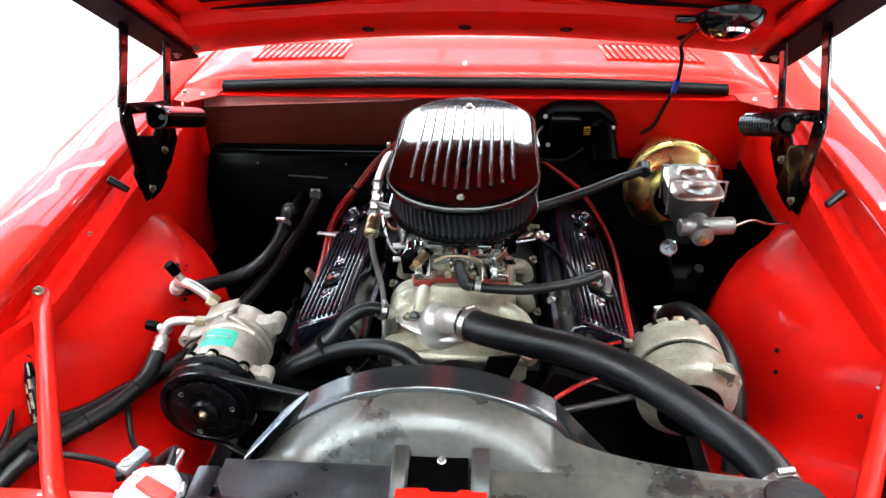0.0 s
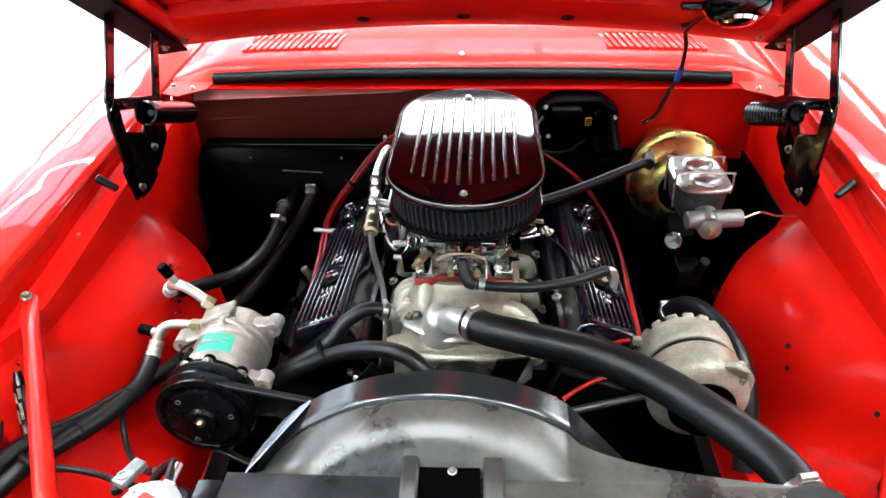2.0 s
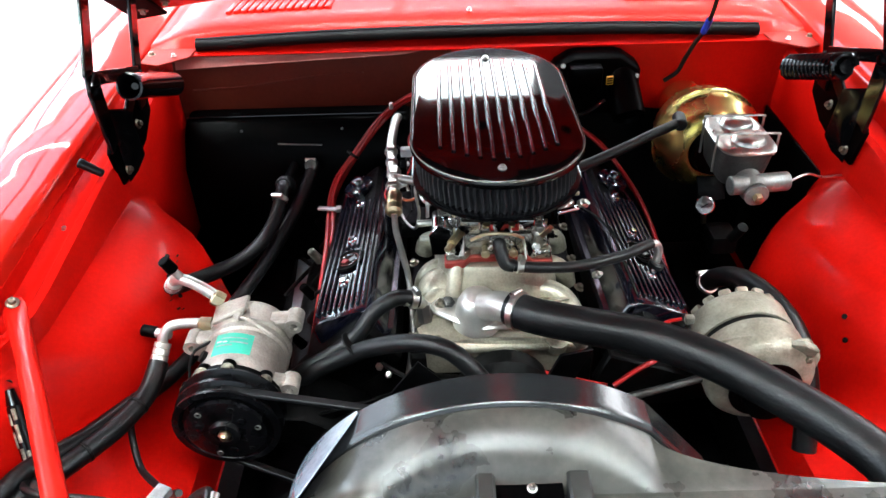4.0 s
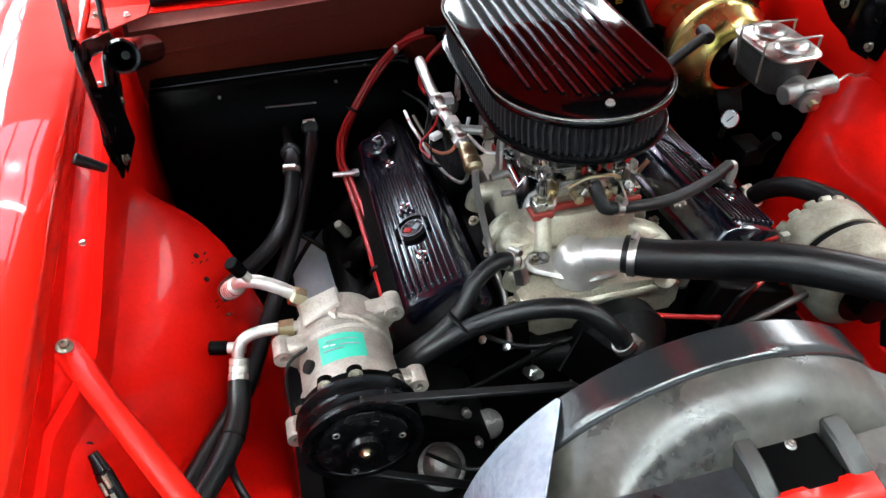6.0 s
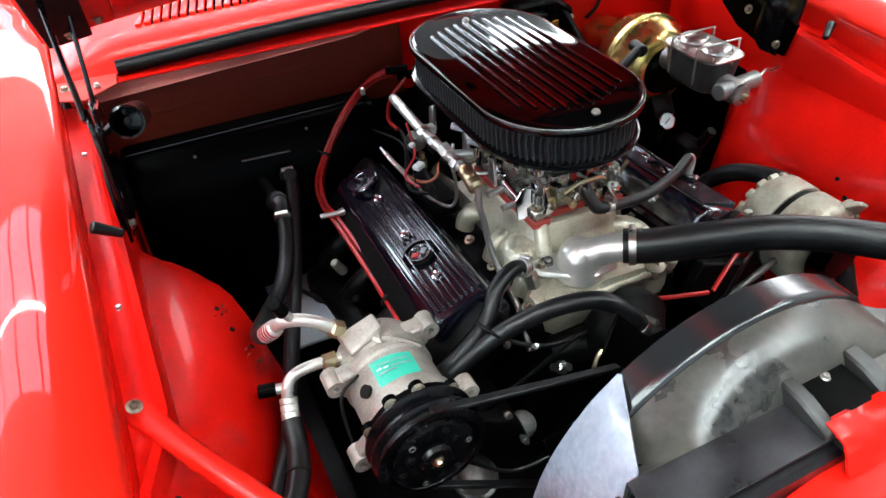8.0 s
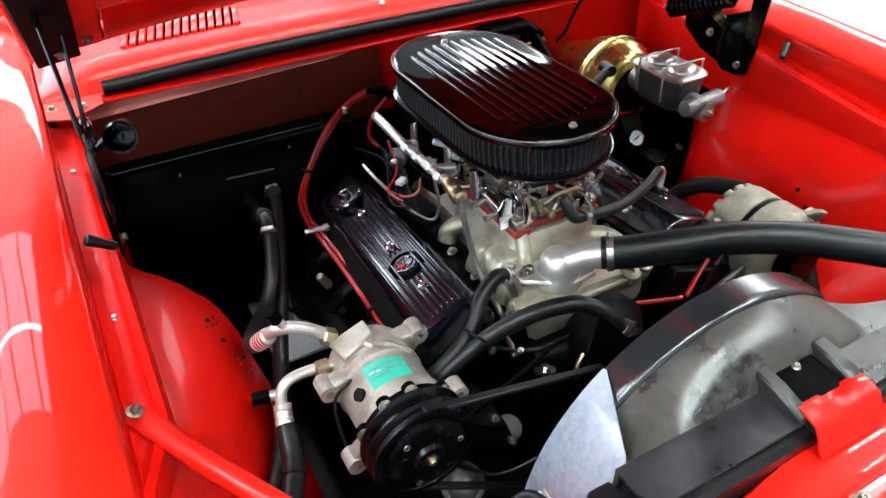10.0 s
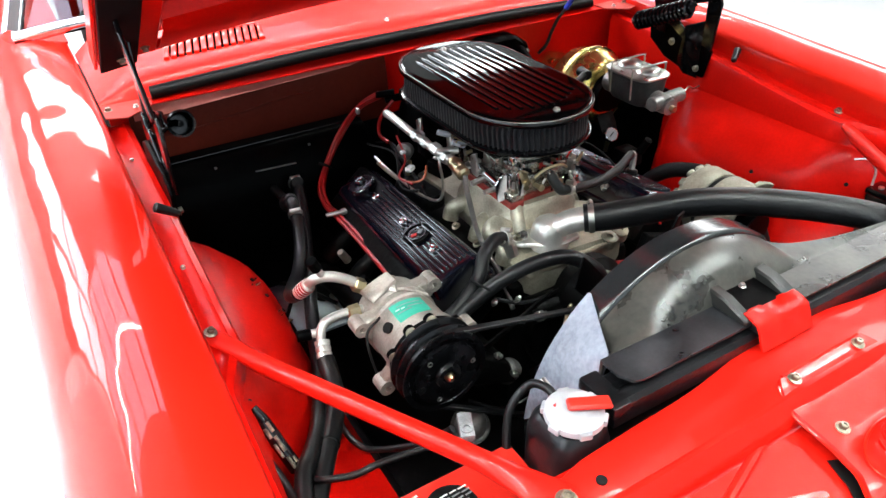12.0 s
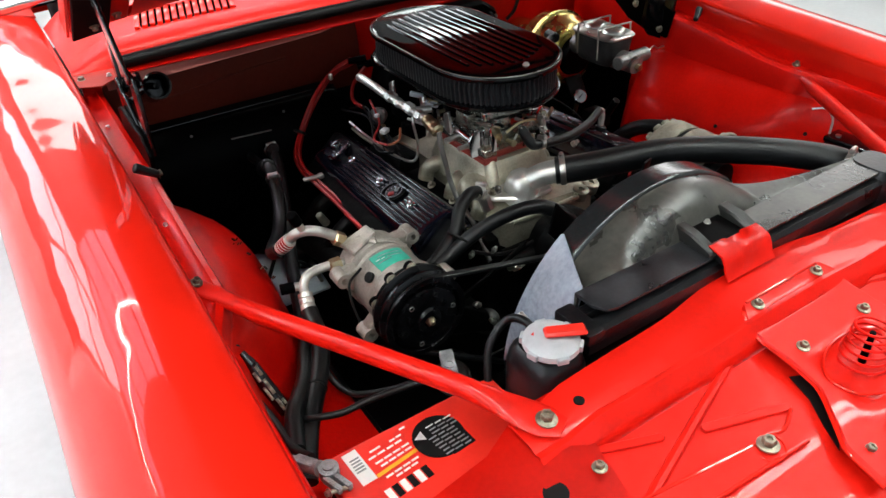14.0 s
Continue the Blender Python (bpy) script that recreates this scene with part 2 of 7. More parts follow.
def cyl(p, q, r, r2=None, seg=24, bev=0.0):
    p, q = Vector(p), Vector(q)
    h = (q - p).length
    r2 = r if r2 is None else r2
    prof = [(r, 0), (r2, h)] if not bev else [(r - bev, 0), (r, bev), (r2, h - bev), (r2 - bev, h)]
    return lathe(p, q - p, prof, seg)


def spline(pts, res=8):
    """A smooth curve through the points."""
    P = [Vector(p) for p in pts]
    if len(P) == 2:
        return P
    P = [2 * P[0] - P[1]] + P + [2 * P[-1] - P[-2]]
    out = []
    for i in range(1, len(P) - 2):
        a, b, c, d = P[i - 1:i + 3]
        for k in range(res):
            t = k / res
            out.append(0.5 * (2 * b + (c - a) * t + (2 * a - 5 * b + 4 * c - d) * t * t + (3 * b - a - 3 * c + d) * t ** 3))
    out.append(P[-2])
    return out


def tube(pts, r, seg=12, res=8, taper=None, wob=0.0):
    c = spline(pts, res)
    bm = bmesh.new()
    t0 = (c[1] - c[0]).normalized()
    up = Vector((0, 0, 1)) if abs(t0.z) < 0.9 else Vector((1, 0, 0))
    n = t0.cross(up).normalized()
    rings = []
    for i, p in enumerate(c):
        t = (c[min(i + 1, len(c) - 1)] - c[max(i - 1, 0)]).normalized()
        n = (n - t * n.dot(t)).normalized()
        b = t.cross(n)
        rr = r if taper is None else r + (taper - r) * i / (len(c) - 1)
        rr *= 1 + wob * math.sin(i * 2.1)
        rings.append([bm.verts.new(p + rr * (math.cos(2 * math.pi * k / seg) * n + math.sin(2 * math.pi * k / seg) * b)) for k in range(seg)])
    for a, b in zip(rings, rings[1:]):
        for k in range(seg):
            bm.faces.new((a[k], a[(k + 1) % seg], b[(k + 1) % seg], b[k]))
    bm.faces.new(rings[0][::-1])
    bm.faces.new(rings[-1])
    return bm


def loft(secs, closed=False, caps=False):
    bm = bmesh.new()
    rows = [[bm.verts.new(p) for p in s] for s in secs]
    n = len(rows[0])
    for a, b in zip(rows, rows[1:]):
        for k in range(n if closed else n - 1):
            bm.faces.new((a[k], a[(k + 1) % n], b[(k + 1) % n], b[k]))
    if caps:
        bm.faces.new(rows[0][::-1])
        bm.faces.new(rows[-1])
    return bm


def sheet(secs, thick, closed=False):
    """A lofted sheet with thickness."""
    bm = loft(secs, closed)
    bmesh.ops.recalc_face_normals(bm, faces=bm.faces)
    bmesh.ops.solidify(bm, geom=bm.faces[:], thickness=thick)
    return bm


def prism(poly, vec, bev=0.0):
    """A flat polygon of 3D points, pushed along vec."""
    bm = bmesh.new()
    v = Vector(vec)
    a = [bm.verts.new(p) for p in poly]
    b = [bm.verts.new(Vector(p) + v) for p in poly]
    n = len(a)
    bm.faces.new(a[::-1])
    bm.faces.new(b)
    for k in range(n):
        bm.faces.new((a[k], a[(k + 1) % n], b[(k + 1) % n], b[k]))
    bmesh.ops.recalc_face_normals(bm, faces=bm.faces)
    return bevel(bm, bev, 1)


def stadium(x, y0, y1, r, n=20):
    """Outline of a long round-ended shape along y, about x."""
    out = []
    for k in range(n + 1):
        a = math.pi + math.pi * k / n
        out.append((x + r * math.cos(a), y0 + r + r * math.sin(a)))
    for k in range(n + 1):
        a = math.pi * k / n
        out.append((x + r * math.cos(a), y1 - r + r * math.sin(a)))
    return out


def hexbolt_mesh(name, r, material, washer=1.5, head=0.8, hole=True):
    prof = [(r * washer, 0), (r * washer, r * 0.25), (r * 1.1, r * 0.45)]
    a = lathe((0, 0, 0), (0, 0, 1), prof, 18)
    h = head * r * 1.4
    b = lathe((0, 0, r * 0.3), (0, 0, 1), [(r, 0), (r, h * 0.85), (r * 0.86, h)] + ([(r * 0.45, h), (r * 0.4, h * 0.7)] if hole else []), 6)
    return finish(name, merge(a, b), material, 30)


OLD_ZINC = mat("yellowed_zinc", (0.34, 0.31, 0.24), 0.36, 0.85, 0.3, 60, 300, 0.03, dark=(0.14, 0.12, 0.09))
BOLT = hexbolt_mesh("bolt", 0.0058, OLD_ZINC, 1.6)
BOLT_BIG = hexbolt_mesh("bolt", 0.0085, OLD_ZINC, 1.6)
BOLT_SMALL = hexbolt_mesh("bolt", 0.004, ZINC, 1.4)
BOLT_CHROME = hexbolt_mesh("bolt", 0.0055, CHROME, 1.5)


def bolt(parent, p, d=(0, 0, 1), mesh=None, label=""):
    return part("bolt", mesh or BOLT, None, parent, label, axis_m(p, d))


def clamp(parent, p, d, r, w=0.011):
    d = Vector(d).normalized()
    p = Vector(p)
    band = lathe(p - d * w / 2, d, [(r, 0), (r + 0.0018, 0.0005), (r + 0.0018, w - 0.0005), (r, w)], 28)
    side = d.cross(Vector((0, 0.3, 1))).normalized()
    top = p + (Vector((0, 0, 1)) - d * d.z).normalized() * (r + 0.004)
    screw = cyl(top - side * 0.011, top + side * 0.011, 0.0048, seg=10)
    return part("hose_clamp", merge(band, screw), ZINC, parent, "steel worm-drive hose clamp")


# ---- room ----
def slab(name, c, s, material, label):
    return solid(name, box(c, s, 0), material, label, "wall" if "wall" in name else name, kind="structure")


slab("floor", (0, 1.0, -0.05), (10.4, 10.4, 0.1), FLOOR, "pale polished concrete showroom floor")
SKY_X, SKY_Y = (-4.3, 1.5), (3.9, 5.85)
solid("ceiling", merge(*[box(((a + b) / 2, (c + d) / 2, 4.5), (b - a, d - c, 0.2), 0) for a, b, c, d in ((-5.2, 5.2, -4.2, SKY_Y[0]), (-5.2, 5.2, SKY_Y[1], 6.2), (-5.2, SKY_X[0], *SKY_Y), (SKY_X[1], 5.2, *SKY_Y))]), CEIL, "grey ceiling with a long rooflight", "ceiling", kind="structure")
for k in range(1, 6):
    x = SKY_X[0] + (SKY_X[1] - SKY_X[0]) * k / 6
    solid("rooflight_bar", box((x, sum(SKY_Y) / 2, 4.43), (0.09, SKY_Y[1] - SKY_Y[0], 0.05), 0.004), SATIN, "dark bar across the rooflight", "rooflight bar", kind="structure")


def wall_with_openings(name, axis, at, lo, hi, holes, label="grey wall with a wide bright opening", material=None):
    """A wall with rectangular openings (from, to, sill, head) in order; axis x: it runs along y at x = at."""
    pieces, left = [], lo
    for o0, o1, z0, z1 in holes:
        pieces += [(left, o0, 0, 4.4), (o0, o1, z1, 4.4), (o0, o1, 0, z0)]
        left = o1
    pieces.append((left, hi, 0, 4.4))
    bms = []
    for a, b, c, d in pieces:
        m, s = ((a + b) / 2, (c + d) / 2), (b - a, d - c)
        bms.append(box((at, m[0], m[1]), (0.2, s[0], s[1]), 0) if axis == "x" else box((m[0], at, m[1]), (s[0], 0.2, s[1]), 0))
    return solid(name, merge(*bms), material or WALL, label, "wall", kind="structure")


wall_with_openings("wall_west", "x", -5.1, -4.0, 6.0, [(-2.5, 2.3, 1.8, 4.25), (2.6, 5.85, 0.05, 4.0)], "white wall with a high window and a wide doorway", WHITE)
wall_with_openings("wall_east", "x", 5.1, -4.0, 6.0, [(2.4, 5.6, 2.3, 3.5)], "grey wall with one bright window")
wall_with_openings("wall_south", "y", -4.1, -5.0, 5.0, [(-3.0, 1.2, 1.4, 4.1)])
wall_with_openings("wall_north", "y", 6.1, -5.0, 5.0, [(-4.9, -2.3, 2.2, 4.36), (-1.5, 0.9, 2.4, 3.3), (2.55, 3.9, 2.66, 3.5)], "dark grey wall with three bright windows", WALL_D)
for y in (-0.9, 0.7):
    solid("window_post", box((-4.90, y, 3.02), (0.06, 0.20, 2.45), 0.005), SATIN, "dark upright post in the wide window", "window post", kind="structure")
for x in (-3.60,):
    solid("window_post", box((x, 5.90, 3.2), (0.12, 0.06, 2.0), 0.005), SATIN, "dark upright post in the wide window", "window post", kind="structure")
solid("window_rail", box((-3.6, 5.89, 3.30), (2.6, 0.05, 0.10), 0.005), SATIN, "dark rail across the corner window", "window rail", kind="structure")
solid("window_rail", box((-4.91, -0.1, 2.9), (0.05, 4.8, 0.10), 0.005), SATIN, "dark rail across the wide window", "window rail", kind="structure")
solid("wall_base", box((0, 5.98, 0.55), (10.0, 0.04, 1.1), 0.005), WHITE, "white painted lower band of the wall", "wall band", kind="structure")
solid("ground", box((0, 0, -0.16), (200, 200, 0.1), 0), FLOOR, "pale concrete yard outside", "ground", kind="structure")


def ceiling_light(x, y, twin=True):
    t = thing("ceiling_light", (x, y, 4.4), "white twin fluorescent batten on the ceiling" if twin else "slim white single fluorescent batten on the ceiling", "ceiling light", "ceiling lights")
    part("housing", box((x, y, 4.375), (2.4, 0.16 if twin else 0.06, 0.05), 0.008), WHITE, t)
    for dx in (-0.045, 0.045) if twin else (0.0,):
        part("tube", cyl((x - 1.16, y + dx, 4.33), (x + 1.16, y + dx, 4.33), 0.02, seg=12), TUBE, t)
    return t


for lx in (-3.0, 0.0, 3.0):
    for ly in (-1.1, -0.2, 0.7, 1.6):
        ceiling_light(lx, ly)
for lx in (-3.6, -1.2, 1.2, 3.6):
    ceiling_light(lx, 4.6, False)

# ---- the car's body ----
car = thing("car", (0, 1.9, 0), "bright red vintage coupe parked with its hood open", "car")


def z_edge(y):
    """Height of the fender's inner edge along the car."""
    return sum(float(np.interp(y + 0.04 * k, (-0.5, 0.0, 0.5, 0.95, 1.4, 1.75, 2.2, 2.7), (0.872, 0.895, 0.918, 0.9445, 0.977, 1.003, 1.012, 1.021))) for k in range(-5, 6)) / 11


FENDER = [(0.703, -0.034), (0.703, -0.006)] + [(p[0], p[1]) for p in spline([(0.706, 0.0, 0), (0.716, 0.0055, 0), (0.735, 0.0110, 0), (0.757, 0.0155, 0), (0.780, 0.0180, 0), (0.803, 0.0175, 0), (0.828, 0.0115, 0), (0.858, -0.0065, 0), (0.884, -0.036, 0), (0.903, -0.075, 0), (0.914, -0.13, 0), (0.921, -0.22, 0), (0.918, -0.38, 0), (0.90, -0.55, 0), (0.885, -0.66, 0)], 4)]


def fender(sx):
    secs = []
    for y in np.linspace(0.02, 2.10, 42):
        z0 = z_edge(y) + (0.012 if sx > 0 else 0)
        low = 0.27
        dy = y - 0.78
        if abs(dy) < 0.37:
            low = max(low, 0.33 + math.sqrt(0.37 ** 2 - dy ** 2))
        nose = max(0.0, (0.35 - y) / 0.33) ** 2
        secs.append([(sx * (x + 0.014 * max(0.0, 1 - y / 0.9) - (0.012 if sx > 0 else 0) - 0.06 * nose * (x - 0.692) / 0.2), y, max(z0 + dz + 0.006 * max(0.0, 1 - ((y - 0.95) / 0.55) ** 2) * max(0.0, 1 - ((x - 0.785) / 0.08) ** 2) - 0.05 * nose, low if dz < -0.05 else 0)) for x, dz in FENDER])
    ob = part("fender", sheet(secs, 0.003), RED, car, "glossy red front fender")
    return ob


fender(-1)
fender(1)


def inner_fender(sx):
    """Gutter under the fender edge, a plain wall and the bulging wheelhouse below it."""
    secs = []
    for y in np.linspace(0.56, 1.64, 46):
        z0 = z_edge(y) + (0.008 if sx > 0 else 0)
        rear = 1 / (1 + math.exp((y - 1.335) / 0.018))
        k = rear * float(np.interp(y, (0.56, 0.70, 0.79, 0.86, 0.93, 1.06, 1.2), (0.10, 0.13, 0.20, 0.36, 0.62, 0.90, 1.0)))
        g = float(np.interp(y, (1.0, 1.25), (0.060, 0.044)))
        xb = float(np.interp(y, (0.84, 0.93), (0.694, 0.657)))
        flare = 0.014 * max(0.0, 1 - y / 0.9)
        sec = [(0.705 + flare, z0 - 0.028), (0.704 + flare, z0 - g + 0.004), (xb + 0.035, z0 - g), (xb + 0.017, z0 - g), (xb + 0.011, z0 - g + 0.004), (xb + 0.004, z0 - g), (xb, z0 - g - 0.012), (xb, 0.848)]
        for x, z in ((0.648, 0.844), (0.632, 0.838), (0.606, 0.821), (0.577, 0.795), (0.553, 0.766), (0.537, 0.735), (0.526, 0.70), (0.518, 0.65), (0.512, 0.57), (0.510, 0.48), (0.494, 0.47), (0.492, 0.44)):
            kk = k + (max(k, float(np.interp(y, (0.68, 0.80), (0.86, 1.10))) * rear) - k) * float(np.interp(z, (0.59, 0.66), (1.0, 0.0)))
            sec.append((xb + 0.001 - (0.658 - x) * kk - (xb - 0.657) * min(1.0, max(0.0, (0.69 - z) / 0.07)), z - 0.03 * (1 - rear)))
        secs.append([(sx * (x - (0.010 if sx > 0 else 0)), y, z) for x, z in sec])
    p = part("inner_fender", sheet(secs, 0.003), RED_IN, car, "red painted inner fender with rounded wheelhouse")
    return p


fend_l, fend_r = inner_fender(-1), inner_fender(1)
for p, d in (((-0.571, 1.19, 0.7955), (1, 0, 1.1)), ((-0.5415, 1.13, 0.755), (1, 0, 0.7)), ((-0.560, 1.15, 0.782), (1, 0, 1.0))):
    part("plug_hole", lathe(p, d, [(0.0042, 0), (0.0042, 0.002), (0.003, 0.002)], 12), INK, fend_l)
for p, d in (((0.544, 1.0, 0.735), (-1, 0, 0.5)), ((0.550, 1.03, 0.758), (-1, 0, 0.7)), ((0.601, 0.84, 0.795), (-1, 0, 0.8))):
    part("plug_hole", lathe(p, d, [(0.0045, 0), (0.0045, 0.002), (0.003, 0.002)], 12), INK, fend_r)
for sx, f in ((-1, fend_l), (1, fend_r)):
    for y in (1.12, 1.48):
        bolt(f, (sx * 0.684, y, z_edge(y) - float(np.interp(y, (1.0, 1.25), (0.059, 0.043)))), (0, 0, 1), BOLT_SMALL)
# black rubber bump stops on the gutter
for p, q in (((-0.690, 1.235, 0.962), (-0.655, 1.235, 0.938)), ((0.685, 1.235, 0.962), (0.652, 1.215, 0.945))):
    t = thing("rubber_bumper", p, "black rubber hood bumper on the fender gutter", "rubber bumper", "hood bumpers")
    part("body", cyl(p, q, 0.0085, 0.0065, 14, 0.002), RUBBER, t)

# firewall, its dull upper panel, ledge and cowl
fw = part("firewall", prism([(-0.69, 1.664, 0.30), (0.69, 1.664, 0.30), (0.69, 1.664, 0.985), (-0.69, 1.664, 0.985)], (0, 0.02, 0)), RED_IN, car, "red painted firewall")
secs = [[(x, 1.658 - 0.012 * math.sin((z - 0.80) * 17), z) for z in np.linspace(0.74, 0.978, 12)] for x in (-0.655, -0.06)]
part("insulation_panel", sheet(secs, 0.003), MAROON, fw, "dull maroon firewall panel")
part("panel_crease", tube([(-0.62, 1.642, 0.905), (-0.50, 1.644, 0.911), (-0.36, 1.644, 0.928), (-0.25, 1.645, 0.934)], 0.0025, 8), MAROON, fw)
# Tapered like the reflection that its pinkish colour imitates.
part("panel_flange", prism([(-0.645, 1.636, 0.954), (-0.645, 1.645, 0.979), (-0.12, 1.645, 0.979), (-0.16, 1.638, 0.974), (-0.36, 1.637, 0.966)], (0, 0.003, 0.001), 0.0005), PINK, fw, "pinkish bent edge with ceiling reflection in its colour")
part("cowl_ledge", prism([(-0.672, 1.612, 0.978), (-0.60, 1.640, 0.980), (0.60, 1.640, 0.980), (0.672, 1.612, 0.978), (0.69, 1.70, 0.986), (-0.69, 1.70, 0.986)], (0, 0, 0.003), 0.001), RED_IN, fw)
for sx in (-1, 1):
    bolt(fw, (sx * 0.688, 1.640, 0.986), (0, 0, 1), BOLT, "zinc hex bolt")
    part("corner_bracket", prism([(sx * 0.66, 1.585, 0.983), (sx * 0.70, 1.60, 0.984), (sx * 0.70, 1.68, 0.986), (sx * 0.60, 1.67, 0.986), (sx * 0.605, 1.625, 0.984)], (0, 0, 0.003), 0.001), RED_DULL, fw)
    bolt(fw, (sx * 0.637, 1.625, 0.989), (0, 0, 1), BOLT_SMALL)


def cowl_z(y):
    return float(np.interp(y, (1.668, 1.676, 1.69, 1.72, 1.80, 1.95, 2.02), (0.994, 1.018, 1.030, 1.041, 1.060, 1.076, 1.074)))


def cowl_h(x, y):
    """Cowl height, rounded down to the fender at both ends."""
    z = sum(cowl_z(max(1.668, y + d)) for d in (-0.010, -0.005, 0.0, 0.005, 0.010)) / 5 - 0.018 * (abs(x) / 0.7) ** 3
    return z - max(0.0, z - z_edge(y) + 0.002) * min(1.0, max(0.0, (abs(x) - 0.585) / 0.115)) ** 2


cowl = part("cowl", sheet([[(x, y, cowl_h(x, y)) for y in np.linspace(1.664, 1.735, 22)] for x in np.linspace(-0.700, 0.700, 60)], 0.003), RED_SUP, car, "red cowl panel with louvred vents")
x_cuts = [-0.700, -0.62, -0.530, -0.315, -0.15, 0, 0.15, 0.315, 0.530, 0.62, 0.700]
for a, b in zip(x_cuts, x_cuts[1:]):
    vent = 0.3 < abs(a + b) / 2 < 0.5
    y0 = 1.812 if vent else 1.735
    part("cowl_skin", sheet([[(x, y, cowl_h(x, y)) for y in np.linspace(y0, 2.0, 8)] for x in np.linspace(a, b, 9)], 0.003), RED_SUP, cowl)
    if vent:
        s = 1 if a > 0 else -1
        part("vent_box", box(((a + b) / 2, 1.7735, 1.0), (0.216, 0.080, 0.05), 0), DARK, cowl)
        n = 13
        for k in range(n + 1):
            xx = a + (b - a) * (k / n)
            zz = cowl_z(1.774) - 0.018 * (abs(xx) / 0.7) ** 3
            part("vent_slat", box((xx, 1.7735, zz - 0.004), (0.0112, 0.080, 0.012), 0.0018, rotx(8) @ rotz(s * 14)), RED, cowl)
bolt(cowl, (-0.02, 1.708, 1.041), (0, -0.3, 1), BOLT_SMALL)

seal = thing("cowl_seal", (0, 1.66, 0.99), "long black rubber weather strip along the cowl edge", "rubber seal")
part("strip", tube([(-0.598, 1.663, 0.996), (-0.3, 1.656, 1.009), (0, 1.654, 1.012), (0.3, 1.655, 1.010), (0.585, 1.660, 0.998)], 0.0115, 12, 10), SEAL, seal)
part("lip", tube([(-0.598, 1.667, 1.006), (-0.3, 1.660, 1.019), (0, 1.658, 1.022), (0.3, 1.659, 1.020), (0.585, 1.664, 1.008)], 0.005, 8, 10), SEAL, seal)

# windscreen, roof, doors and tail, all plain
ws0 = [(x, 1.99 + 0.13 * (x / 0.8) ** 2, 1.074 - 0.040 * (x / 0.8) ** 4) for x in np.linspace(-0.81, 0.81, 19)]
ws1 = [(x * 0.72, 2.52 + 0.10 * (x / 0.8) ** 2, 1.345 - 0.02 * (x / 0.8) ** 2) for x in np.linspace(-0.81, 0.81, 19)]
scr = part("windscreen", sheet([ws0, ws1], 0.005), GLASS, car, "curved glass windscreen")
scr.visible_shadow = False
part("chrome_trim", tube(ws0, 0.016, 10, 2), CHROME, scr, "chrome windscreen moulding")
part("chrome_trim", tube(ws1, 0.011, 10, 2), CHROME, scr, "chrome windscreen moulding")
for sx in (-1, 1):
    part("pillar", tube([(sx * 0.815, 2.13, 1.035), (sx * 0.72, 2.38, 1.20), (sx * 0.59, 2.63, 1.325)], 0.024, 10), CHROME, car, "bright windscreen pillar")
    side = [[(sx * x, y, z) for x, z in ((0.70, 1.008), (0.76, 1.016), (0.83, 1.005), (0.88, 0.965), (0.912, 0.87), (0.92, 0.72), (0.905, 0.45), (0.87, 0.25))] for y in (2.11, 2.7, 3.3)]
    part("door", sheet(side, 0.004), RED, car, "red door panel")
    tail = [[(sx * x, y, z - d) for x, z in ((0.60, 1.03), (0.76, 1.02), (0.85, 0.99), (0.90, 0.93), (0.915, 0.83), (0.91, 0.68), (0.89, 0.45), (0.86, 0.28))] for y, d in ((3.306, 0.0), (3.9, 0.01), (4.5, 0.05), (4.62, 0.10))]
    part("quarter_panel", sheet(tail, 0.004), RED, car, "red rear quarter panel")
roof = [[(x * 0.83, y, z - 0.03 * (x / 0.7) ** 2) for x in np.linspace(-0.69, 0.69, 13)] for y, z in ((2.53, 1.352), (2.8, 1.365), (3.2, 1.36), (3.5, 1.31), (3.85, 1.05))]
part("roof", sheet(roof, 0.006), RED, car, "red roof panel")
part("boot_lid", sheet([[(x, y, 1.03 - 0.02 * (x / 0.6) ** 2 - d) for x in np.linspace(-0.6, 0.6, 9)] for y, d in ((3.86, 0), (4.5, 0.04), (4.62, 0.12), (4.64, 0.6))], 0.004), RED, car, "red boot lid")
part("cabin_floor", box((0, 3.0, 0.28), (1.66, 2.6, 0.06), 0.01), SATIN, car)
part("dashboard", box((0, 2.24, 0.93), (1.30, 0.28, 0.20), 0.04), SATIN, car, "black dashboard")
# Dark fill added to close the bay and stop light bouncing up.
part("underbody", box((0, 0.98, 0.30), (1.36, 1.36, 0.04), 0.01), DARK, car, "dark sheet closing the bay underneath")
# Toe board; its black also holds the deep shade on the lower firewall.
part("toe_board", prism([(-0.66, 1.656, 0.31), (0.66, 1.656, 0.31), (0.66, 1.656, 0.80), (0.36, 1.656, 0.83), (0.33, 1.656, 0.82), (-0.14, 1.656, 0.83), (-0.14, 1.656, 0.72), (-0.30, 1.656, 0.50), (-0.66, 1.656, 0.50)], (0, -0.006, 0), 0.001), DARK, car, "black toe board with the lower firewall's shade in its colour")
